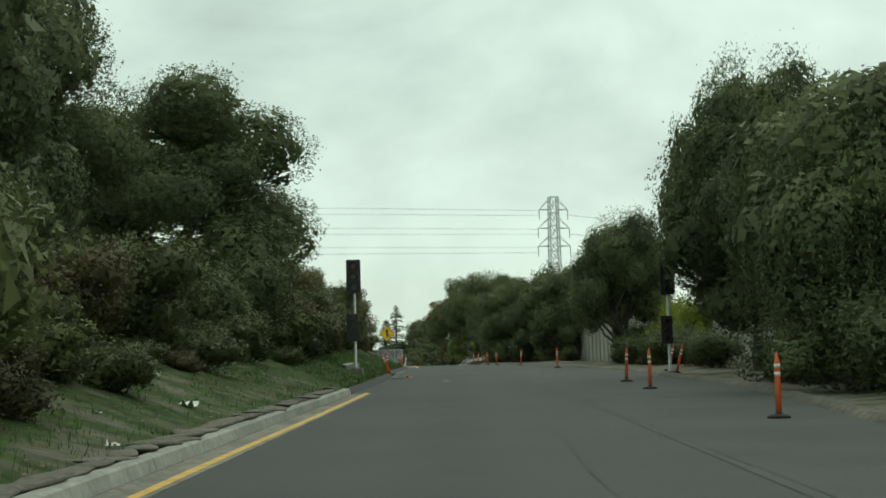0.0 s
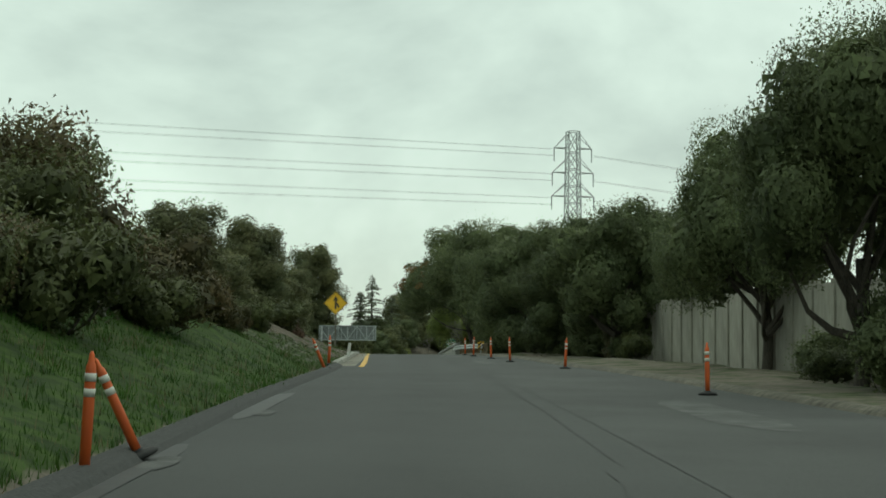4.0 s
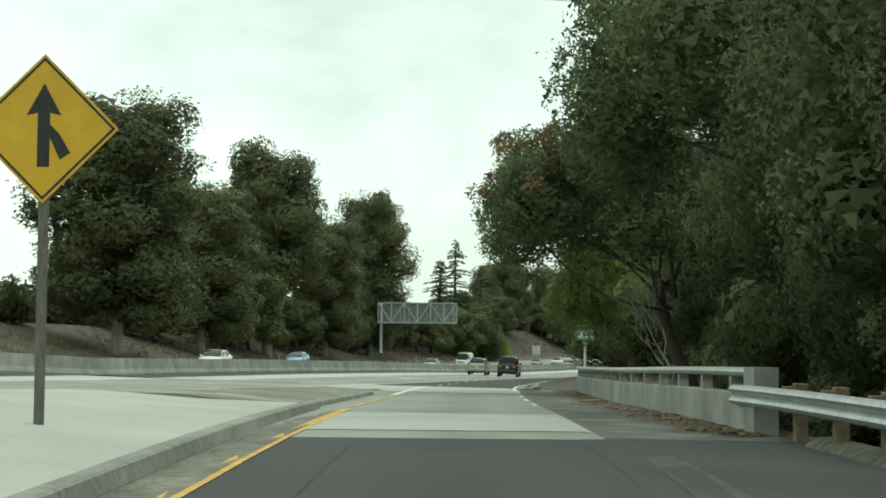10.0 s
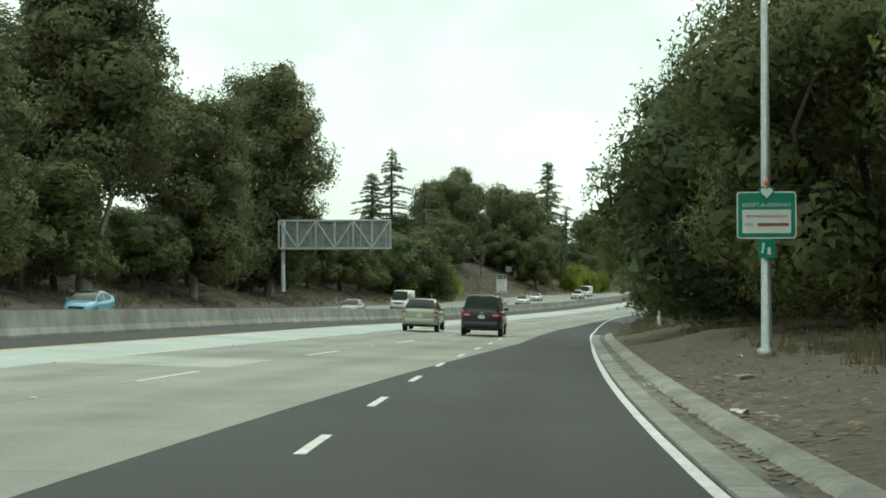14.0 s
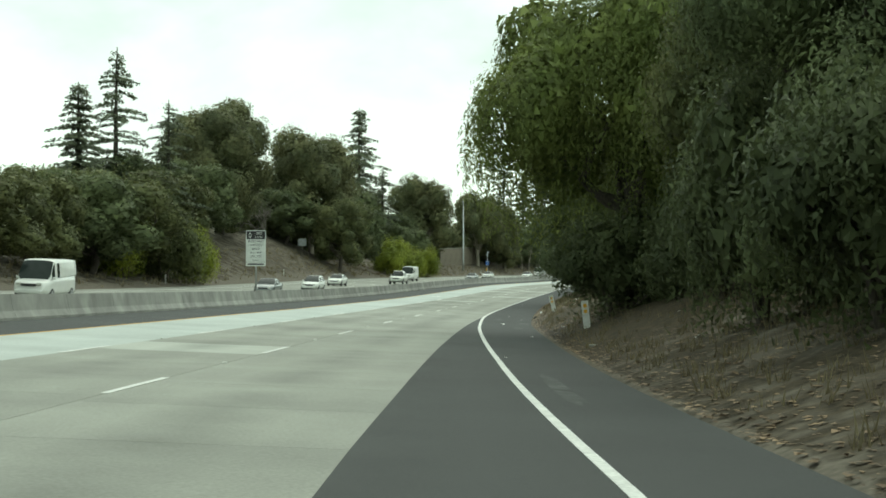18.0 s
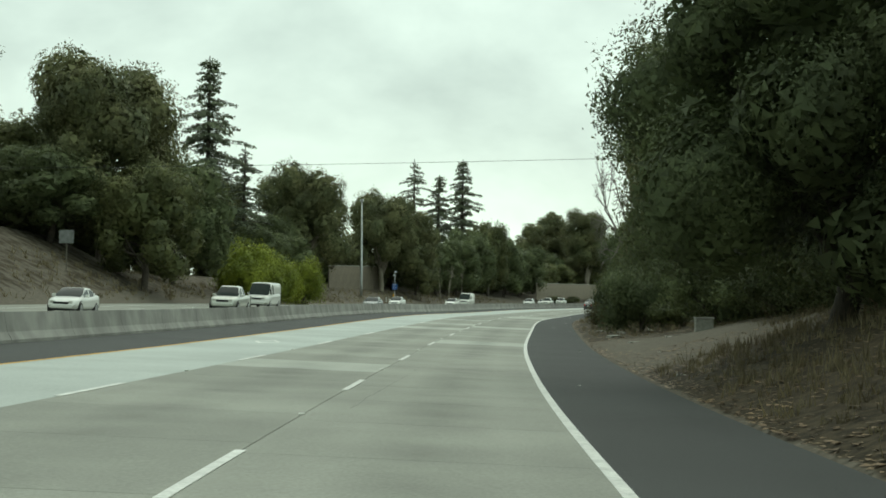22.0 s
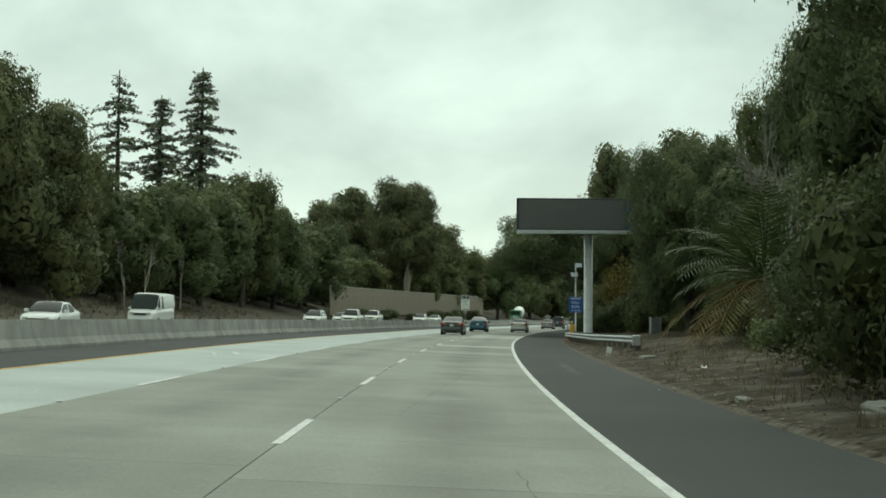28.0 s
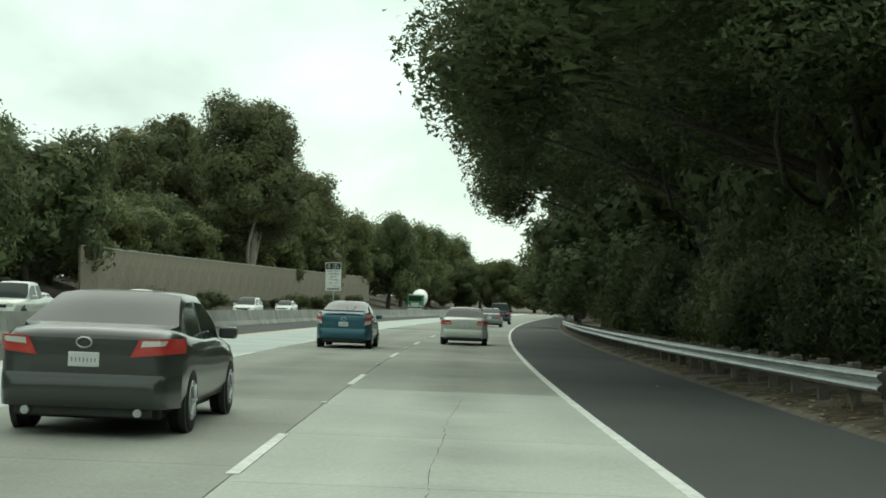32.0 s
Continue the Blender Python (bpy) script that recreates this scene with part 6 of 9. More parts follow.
def ramp_signal(label):
    t = thing("ramp_signal", label, "traffic light", group="ramp meter signals")
    part("footing", boxbm(-0.3, 0.3, -0.3, 0.3, -0.3, 0.05, 0.02, 2), M_GUTTER, t, "concrete footing")
    lathe_part("pole", [(0.11, 0.05), (0.11, 0.12), (0.06, 0.18), (0.058, 4.4), (0.05, 4.44)], M_GALV, t, 14)
    for z0, w, hgt, dia, x in ((3.08, 0.58, 1.36, 0.3, -0.02), (1.15, 0.46, 1.1, 0.2, -0.1)):
        hd = sheet("signal_head", rounded(w, hgt, 0.06), -0.14, -0.1, M_BLACK, t, (x, 0, z0 + hgt / 2), "black signal head with a backplate")
        part("housing", boxbm(x - dia * 0.62, x + dia * 0.62, -0.1, 0.14, z0 + 0.08, z0 + hgt - 0.08, 0.03, 2), M_BLACK, hd)
        for k, lm in enumerate((M_LENS_R, M_LENS_Y, M_LENS_G)):
            z = z0 + hgt * (0.82 - 0.32 * k)
            bm = bmesh.new()
            rod(bm, (x, -0.142, z), (x, -0.155, z), dia * 0.46, dia * 0.4, 18)
            part("lens", bm, lm, hd)
            n = 12
            vs, fs = [], []
            for i in range(n + 1):
                a = math.pi * (-0.08 + 1.16 * i / n)
                for y, rr in ((-0.14, dia * 0.5), (-0.14 - dia * 0.75, dia * 0.47)):
                    vs.append((x + rr * math.cos(a), y, z + rr * math.sin(a)))
                    vs.append((x + (rr - 0.008) * math.cos(a), y, z + (rr - 0.008) * math.sin(a)))
            for i in range(n):
                o = 4 * i
                fs += [(o, o + 4, o + 6, o + 2), (o + 1, o + 3, o + 7, o + 5), (o + 2, o + 6, o + 7, o + 3), (o, o + 1, o + 5, o + 4)]
            mesh_ob("visor", vs, fs, M_BLACK, hd)
    return t


M_LENS_R = mat("dark_red_lens", (0.06, 0.006, 0.004), (0.09, 0.01, 0.006), 20, 0.25)
M_LENS_Y = mat("dark_amber_lens", (0.09, 0.03, 0.004), (0.12, 0.045, 0.006), 20, 0.25)
M_LENS_G = mat("dark_green_lens", (0.02, 0.035, 0.03), (0.03, 0.05, 0.04), 20, 0.25)
sig = ramp_signal("unlit ramp meter signal with two black heads on a steel pole")
set_at(sig, *station(-3.45, 61.4), 0.12)
s, d = station(9.0, 60.0)
copy_thing(sig, Matrix.Translation(place(s, d)) @ pose(0, 0, 0, 0, 0, turn(s) + 4))


def diamond_sign():
    t = thing("merge_sign", "yellow diamond merge sign with a black arrow on a post", "road sign")
    part("post", boxbm(-0.05, 0.05, -0.05, 0.05, -0.4, 2.6, 0.008), M_WOODPOST, t, "grey timber post")
    r = 0.86
    sq = lambda q: [(q, 0), (0, q), (-q, 0), (0, -q)]
    panel = sheet("panel", sq(r), -0.075, -0.06, M_SIGNY, t, (0, 0, 3.0))
    for k in range(4):
        a = sq(r * 0.955)
        (x0, z0), (x1, z1) = a[k], a[(k + 1) % 4]
        ux, uz = (x1 - x0), (z1 - z0)
        ln = math.hypot(ux, uz)
        nx, nz = -uz / ln * 0.028, ux / ln * 0.028
        sheet("border", [(x0, z0), (x1, z1), (x1 + nx, z1 + nz), (x0 + nx, z0 + nz)], -0.079, -0.075, M_SIGNBLK, panel, (0, 0, 3.0))
    arrow = [(-0.07, -0.44), (0.07, -0.44), (0.07, 0.18), (0.2, 0.15), (0.0, 0.52), (-0.2, 0.15), (-0.07, 0.18)]
    sheet("arrow", arrow, -0.08, -0.075, M_SIGNBLK, panel, (0, 0, 3.0))
    sheet("branch", [(0.07, 0.05), (0.07, -0.1), (0.19, -0.36), (0.31, -0.28), (0.18, -0.06)], -0.0805, -0.0755, M_SIGNBLK, panel, (0, 0, 3.0))
    return t


at_xy(diamond_sign(), -6.2, 165.5, 0, 3.5)


def guard_rail(label, s0, s1, off, material, posts, block=True, drop=0.0):
    """A corrugated steel rail on posts along the road."""
    t = thing("guard_rail", label, "guard rail")
    mid = (s0 + s1) / 2
    o = place(mid, off(mid), None)
    t.location = o - Vector((0, 0, drop))
    prof = [(0.0, 0.40), (-0.06, 0.43), (-0.085, 0.47), (-0.06, 0.51), (0.0, 0.555), (-0.06, 0.60), (-0.085, 0.64), (-0.06, 0.68), (0.0, 0.71), (0.012, 0.71), (-0.045, 0.675), (-0.068, 0.64), (-0.045, 0.605), (0.012, 0.555), (-0.045, 0.505), (-0.068, 0.47), (-0.045, 0.435), (0.012, 0.40)]
    s = s0
    k = 0
    while s < s1 - 0.5:
        q = min(s1, s + 3.81)
        b = extrude_along("rail", run(s, q, 1.3), off, [(x - 0.002 * (k % 2), z) for x, z in prof], material, t, surf=lambda v, w: ground_h(v, w))
        b.matrix_basis = Matrix.Translation(-o)
        s = q
        k += 1
    s = s0 + 0.4
    while s < s1:
        p = place(s, off(s), None) - o
        m = Matrix.Translation(p) @ pose(0, 0, 0, 0, 0, turn(s))
        b = part("post", boxbm(0.16, 0.33, -0.1, 0.1, -0.5, 0.78, 0.01), posts, t)
        b.matrix_basis = m
        if block:
            c = part("block", boxbm(0.015, 0.158, -0.09, 0.09, 0.38, 0.74, 0.008), posts, t)
            c.matrix_basis = m
        s += 1.9
    return t


guard_rail("bright galvanised guard rail on timber posts before the bridge", 151.5, 172.0, lambda s: float(np.interp(s, [151, 160, 172], [4.95, 4.65, 4.2])), M_GALV, M_RUST)
sa, sb = 633.6, 678.8
guard_rail("long galvanised guard rail on weathered timber posts", sa, sb, lambda s: float(np.interp(s, [sa, sa + 15, sb], [7.0, 6.1, 5.5])), M_GALV, M_WOODPOST, drop=0.11)
er = thing("rail_end", "galvanised box terminal at the end of the guard rail", "guard rail")
part("box", boxbm(-0.14, 0.16, -0.45, 0.45, 0.32, 0.74, 0.02), M_GALV, er)
part("leg", boxbm(-0.06, 0.06, -0.1, 0.1, -0.3, 0.32, 0.01), M_WOODPOST, er)
er.matrix_basis = Matrix.Translation(place(sa - 0.46, 7.02) - Vector((0, 0, 0.11))) @ pose(0, 0, 0, 0, 0, turn(sa))
sc = 697.4
guard_rail("weathered galvanised guard rail beside the shoulder trees", sc, sc + 95, lambda s: float(np.interp(s, [sc, sc + 20, sc + 95], [6.1, 5.9, 5.7])), M_GALV, M_WOODPOST, drop=0.1)


def object_marker():
    t = thing("object_marker", "striped yellow and black object marker at the rail's end", "road sign")
    pn = sheet("panel", rounded(0.4, 0.58, 0.04), -0.02, 0.0, M_SIGNY, t, (0, 0, 0.62), "yellow panel")
    for k in range(-1, 3):
        z = 0.62 - 0.3 + k * 0.26
        pts = [(-0.19, z - 0.02), (0.19, z + 0.3), (0.19, z + 0.43), (-0.19, z + 0.11)]
        lo, hi = 0.34, 0.9
        pts = [(x, min(max(q, lo), hi)) for x, q in pts]
        if max(p[1] for p in pts) - min(p[1] for p in pts) > 0.05:
            sheet("stripe", pts, -0.026, -0.021, M_SIGNBLK, pn)
    part("post", boxbm(-0.03, 0.03, 0.0, 0.05, -0.3, 0.8, 0.005), M_GALV, t)
    return t


at_xy(object_marker(), 3.95, 152.6, 0)


# bridge parapet with a steel tube rail on cast posts
parapet = thing("bridge_parapet", "concrete bridge parapet with a steel tube rail on cast posts", "barrier", kind="structure")
s = 171.5
while s < 211.9:
    q = min(212.0, s + 2.9)
    extrude_along("panel", run(s + 0.01, q - 0.01, 1.5), 4.4, [(-0.14, -0.1), (-0.14, 0.56), (-0.12, 0.58), (0.14, 0.58), (0.14, -0.6)], M_BARRIER, parapet)
    m = Matrix.Translation(place((s + q) / 2, 4.4, 0.58)) @ pose(0, 0, 0, 0, 0, turn(s))
    bm = bmesh.new()
    vs, fs = plate([(-0.1, 0), (0.1, 0), (0.05, 0.16), (0.07, 0.24), (-0.07, 0.24), (-0.05, 0.16)], -0.13, 0.13)
    o = mesh_ob("rail_post", [(v[1] * 0.7, v[0] * 1.6, v[2]) for v in vs], fs, M_KERB, parapet)
    o.matrix_basis = m
    s = q
extrude_along("tube_rail", run(171.3, 212.2, 2.5), 4.4, [(0.11 * math.cos(a * math.pi / 5), 0.9 + 0.075 * math.sin(a * math.pi / 5)) for a in range(10)], M_GALV, parapet, label="dull steel tube rail")
extrude_along("end_block", run(170.6, 171.4, 0.8), 4.4, [(-0.16, -0.1), (-0.16, 0.98), (0.2, 0.98), (0.2, -0.6)], M_BARRIER, parapet)


M_GANTRY = mat("pale_gantry_steel", (0.36, 0.39, 0.39), (0.46, 0.49, 0.49), 6, 0.6, 0.1, big=0.1, big_scale=1.0)


def gantry_sign():
    t = thing("gantry_sign", "cantilever sign gantry seen from the back with a steel truss", "sign gantry")
    lathe_part("post", [(0.4, 0.0), (0.4, 0.06), (0.24, 0.08), (0.22, 7.7)], M_GALV, t, 14)
    x0, x1, z0, z1 = -0.4, 11.9, 4.75, 7.75
    n = 6
    for y in (-0.35, 0.35):
        for z in (z0, z1):
            part("chord", boxbm(x0, x1, y - 0.1, y + 0.1, z - 0.09, z + 0.09, 0.01), M_GANTRY, t)
    for k in range(n + 1):
        x = x0 + (x1 - x0) * k / n
        part("upright", boxbm(x - 0.08, x + 0.08, -0.45, -0.3, z0, z1, 0.008), M_GANTRY, t)
        part("strut", boxbm(x - 0.04, x + 0.04, -0.35, 0.35, z0 - 0.04, z0 + 0.04, 0.006), M_GALV, t)
        if k < n:
            xa, xb = (x, x + (x1 - x0) / n) if k % 2 else (x + (x1 - x0) / n, x)
            part("diagonal", rodbm((xa, -0.4, z0), (xb, -0.4, z1), 0.085, n=6), M_GANTRY, t)
    panel = sheet("sign_panel", rounded(x1 - x0 - 0.3, z1 - z0 + 0.1, 0.1), 0.5, 0.54, M_SIGNBACK, t, ((x0 + x1) / 2, 0, (z0 + z1) / 2), "grey aluminium back of the sign")
    for k in range(9):
        x = x0 + 0.6 + (x1 - x0 - 1.2) * k / 8
        part("stiffener", boxbm(x - 0.03, x + 0.03, 0.42, 0.498, z0, z1, 0.005), M_GALV, panel)
    part("walkway", boxbm(x0 - 0.8, x1, -0.5, 0.4, z0 - 0.14, z0 - 0.08, 0.01), M_GALV, t)
    return t


M_SIGNBACK = mat("sign_back_aluminium", (0.2, 0.215, 0.215), (0.27, 0.285, 0.285), 3, 0.6, 0.2, big=0.15, big_scale=1.5)
at_xy(gantry_sign(), -22.7, 385.0, 4, 1.35)


def message_board():
    t = thing("message_board", "dark electronic message board on a steel column", "message board")
    lathe_part("column", [(0.5, -0.2), (0.5, 0.08), (0.3, 0.12), (0.28, 7.25)], M_GALV, t, 18)
    x0, x1, z0, z1 = -4.75, 3.35, 7.3, 9.45
    cab = part("cabinet", boxbm(x0, x1, -0.35, 0.55, z0, z1, 0.03), M_BLACK, t, "black cabinet")
    face = part("led_face", boxbm(x0 + 0.12, x1 - 0.95, -0.37, -0.352, z0 + 0.1, z1 - 0.1), M_LED, cab, "dark grey unlit lamp matrix")
    vs, fs = [], []
    nx, nz = 84, 24
    for i in range(nx):
        for k in range(nz):
            x, z = x0 + 0.2 + (x1 - x0 - 1.25) * i / (nx - 1), z0 + 0.16 + (z1 - z0 - 0.32) * k / (nz - 1)
            o = len(vs)
            vs += [(x - 0.022, -0.376, z - 0.022), (x + 0.022, -0.376, z - 0.022), (x + 0.022, -0.376, z + 0.022), (x - 0.022, -0.376, z + 0.022)]
            fs.append((o, o + 1, o + 2, o + 3))
    dots = mesh_ob("lamp_dots", vs, fs, M_LEDDOT, cab)
    tagged(dots, kind="stuff")
    pn = sheet("blue_panel", rounded(0.78, z1 - z0 - 0.2, 0.05), -0.4, -0.37, M_SIGNB, t, (x1 - 0.46, 0, (z0 + z1) / 2), "blue information panel")
    words("lettering", "CALL", 0.27, M_SIGNW, pn, (x1 - 0.46, -0.405, z1 - 0.6))
    words("lettering", "511", 0.34, M_SIGNW, pn, (x1 - 0.5, -0.405, z0 + 0.9))
    ring = []
    for k in range(28):
        a = 0.7 + 2 * math.pi * k / 30
        ring.append((0.27 * math.cos(a), 0.42 * math.sin(a)))
    vs, fs = [], []
    for x, z in ring:
        for g in (1.0, 0.86):
            vs.append((x1 - 0.44 + x * g + 0.12 * z * g, -0.404, z0 + 0.9 + z * g))
    fs = [(2 * k, 2 * k + 2, 2 * k + 3, 2 * k + 1) for k in range(27)]
    mesh_ob("ring", vs, fs, M_SIGNW, pn)
    part("ledge", boxbm(x0, x1 + 1.4, -0.75, 0.0, z0 - 0.2, z0 - 0.1, 0.01), M_GALV, t, "grey service walkway")
    part("ledge_rail", boxbm(x0, x1 + 1.4, -0.77, -0.72, z0 - 0.1, z0 + 0.02, 0.005), M_GALV, t)
    for a, b in (((x1, z1 - 0.1), (x1 + 1.4, z1 - 0.1)), ((x1 + 1.4, z1 - 0.1), (x1 + 1.4, z0 - 0.1)), ((x1, z1 - 0.2), (x1 + 1.1, z0 - 0.05))):
        part("bracket", rodbm((a[0], 0.0, a[1]), (b[0], 0.0, b[1]), 0.055, n=6), M_GALV, t)
    return t


M_LED = mat("unlit_lamp_matrix", (0.035, 0.037, 0.037), (0.05, 0.052, 0.052), 30, 0.6)
M_LEDDOT = mat("lamp_dot", (0.17, 0.175, 0.17), (0.22, 0.225, 0.22), 30, 0.4)
at_xy(message_board(), 92.3, 657.6, 2, -2.95)


def call_box(label):
    t = thing("call_box", label, "call box")
    lathe_part("pole", [(0.12, -0.1), (0.12, 0.05), (0.055, 0.08), (0.05, 5.0)], M_GALV, t, 12)
    sg = sheet("sign", rounded(0.85, 1.0, 0.05), -0.085, -0.07, M_SIGNB, t, (0, 0, 2.42), "blue sign plate")
    for w, h, zz in ((0.79, 0.012, 0.46), (0.79, 0.012, -0.46)):
        sheet("border", [(-w / 2, zz), (w / 2, zz), (w / 2, zz + h), (-w / 2, zz + h)], -0.088, -0.085, M_SIGNW, sg, (0, 0, 2.42))
    words("lettering", "CALL", 0.25, M_SIGNW, sg, (0, -0.09, 2.55))
    words("lettering", "BOX", 0.25, M_SIGNW, sg, (0, -0.09, 2.27))
    words("lettering", "SC-85-204", 0.13, M_SIGNW, sg, (0, -0.09, 2.04))
    sheet("text_bar", rounded(0.6, 0.05, 0.01), -0.09, -0.086, M_SIGNW, sg, (0, 0, 2.79))
    part("phone_box", boxbm(-0.32, -0.06, -0.2, 0.16, 0.55, 1.15, 0.04, 2), M_PHONE, t, "yellow telephone housing")
    m = pose(0, 0, 4.3, -35, 0, 0)
    for x, z in ((-0.1, 4.35), (0.16, 4.95)):
        p = part("solar_panel", boxbm(-0.22, 0.22, -0.02, 0.02, -0.17, 0.17, 0.006), M_SOLAR, t, "small tilted solar panel")
        p.matrix_basis = pose(x, -0.14, z, -35, 0, 0)
    return t


M_PHONE = mat("yellow_enamel", (0.7, 0.36, 0.02), (0.75, 0.4, 0.03), 6, 0.4)
M_SOLAR = mat("solar_glass", (0.3, 0.33, 0.36), (0.4, 0.43, 0.46), 9, 0.2)
cb = at_xy(call_box("blue call box sign with a yellow telephone on a steel pole"), 90.7, 655.9, 2, -2.95)
copy_thing(cb, Matrix.Translation((52.0, 666.0, ground_z(52.0, 666.0))) @ pose(0, 0, 0, 0, 0, -14))


def cabinet_box():
    t = thing("utility_cabinet", "grey metal utility cabinet behind the guard rail", "cabinet")
    part("body", boxbm(-0.36, 0.36, -0.28, 0.28, 0.0, 1.35, 0.03, 2), M_GALV, t)
    part("door", boxbm(-0.31, 0.31, -0.3, -0.282, 0.1, 1.25, 0.01), M_SIGNBACK, t)
    part("lid", boxbm(-0.4, 0.4, -0.32, 0.32, 1.35, 1.4, 0.015, 2), M_GALV, t)
    return t


at_xy(cabinet_box(), 96.5, 656.2, 6, None, -0.25)


def carpool_sign():
    t = thing("carpool_sign", "white and black carpool lane sign on the median barrier", "road sign", group="carpool lane signs")
    lathe_part("post", [(0.05, -0.1), (0.045, 3.5)], M_GALV, t, 10)
    z = 2.75
    pn = sheet("panel", rounded(1.24, 1.95, 0.06), -0.075, -0.06, M_SIGNW, t, (0, 0, z))
    sheet("top_field", rounded(1.16, 0.5, 0.05), -0.079, -0.075, M_SIGNBLK, pn, (0, 0, z + 0.68), "black heading field")
    dm = [(0.0, 0.2), (0.11, 0), (0.0, -0.2), (-0.11, 0)]
    for k in range(4):
        a, b = dm[k], dm[(k + 1) % 4]
        sheet("diamond_side", [a, b, (b[0] * 0.68, b[1] * 0.68), (a[0] * 0.68, a[1] * 0.68)], -0.083, -0.079, M_SIGNW, pn, (-0.36, 0, z + 0.68))
    words("lettering", "LEFT", 0.2, M_SIGNW, pn, (0.2, -0.084, z + 0.78))
    words("lettering", "LANE", 0.2, M_SIGNW, pn, (0.2, -0.084, z + 0.57))
    for k, (w, sz) in enumerate((("BUSES AND", 0.21), ("CARPOOLS", 0.21), ("ONLY", 0.21), ("5AM - 9AM", 0.17), ("3PM - 7PM", 0.17), ("MON-FRI", 0.11))):
        words("lettering", w, sz, M_SIGNBLK, pn, (0, -0.08, z + 0.3 - 0.235 * k), 0.88)
    low = sheet("lower_plate", rounded(1.24, 0.24, 0.03), -0.078, -0.063, M_SIGNW, t, (0, 0, z - 1.12))
    sheet("text_bar", rounded(1.0, 0.09, 0.02), -0.082, -0.078, M_SIGNBLK, low, (0, 0, z - 1.12))
    return t


cp = carpool_sign()
s, d = 402.0, 0.0
d = float(EDGE(s)) - 14.35
set_at(cp, s, d, 0.0, 0, road_h(s, d) + 0.85)
s2 = 795.5
d2 = float(EDGE(s2)) - 14.35
copy_thing(cp, Matrix.Translation(place(s2, d2, road_h(s2, d2) + 0.85)) @ pose(0, 0, 0, 0, 0, turn(s2)))


def street_lamp(high, arm, label):
    t = thing("street_lamp", label, "street lamp")
    lathe_part("pole", [(0.2, -0.1), (0.2, 0.08), (0.11, 0.12), (0.1, 3.0), (0.065, high - 0.6)], M_GALV, t, 14)
    vs, fs = [], []
    pts = [(-arm * u, 0, high - 0.75 + 0.75 * math.sin(u * math.pi * 0.5)) for u in (0, 0.15, 0.35, 0.6, 0.85, 1.0)]
    tube(vs, fs, pts, [0.055, 0.05, 0.045, 0.04, 0.036, 0.034], 8)
    mesh_ob("arm", vs, fs, M_GALV, t, True)
    bm = bmesh.new()
    bmesh.ops.create_uvsphere(bm, u_segments=14, v_segments=8, radius=0.5)
    bmesh.ops.transform(bm, matrix=Matrix.Translation((-arm - 0.38, 0, high + 0.0)) @ Matrix.Diagonal((0.85, 0.3, 0.19, 1)), verts=bm.verts)
    hd = part("lamp_head", bm, M_SIGNBACK, t, "grey cobra-head lantern", True)
    bm = bmesh.new()
    bmesh.ops.create_uvsphere(bm, u_segments=12, v_segments=6, radius=0.5)
    bmesh.ops.transform(bm, matrix=Matrix.Translation((-arm - 0.45, 0, high - 0.06)) @ Matrix.Diagonal((0.5, 0.25, 0.16, 1)), verts=bm.verts)
    part("lens_bowl", bm, M_SIGNW, hd, "", True)
    return t


lm = at_xy(street_lamp(9.5, 3.2, "tall galvanised street lamp with a long curved arm"), 3.5, 250.4, 0)
copy_thing(lm, Matrix.Translation((7.8, 301.6, ground_z(7.8, 301.6) - 0.95)) @ pose(0, 0, 0, 0, 0, -6))
copy_thing(lm, Matrix.Translation((-43.5, 244.0, 2.6)) @ pose(0, 0, 0, 0, 0, 180))
lathe_pole = thing("high_mast_pole", "tall slim steel mast on the far bank", "pole")
lathe_part("mast", [(0.25, -0.2), (0.22, 2.0), (0.1, 15.6)], M_GALV, lathe_pole, 12)
part("mast_head", boxbm(-0.3, 0.3, -0.2, 0.2, 15.5, 15.85, 0.03, 2), M_GALV, lathe_pole)
at_xy(lathe_pole, 44.9, 655.0)


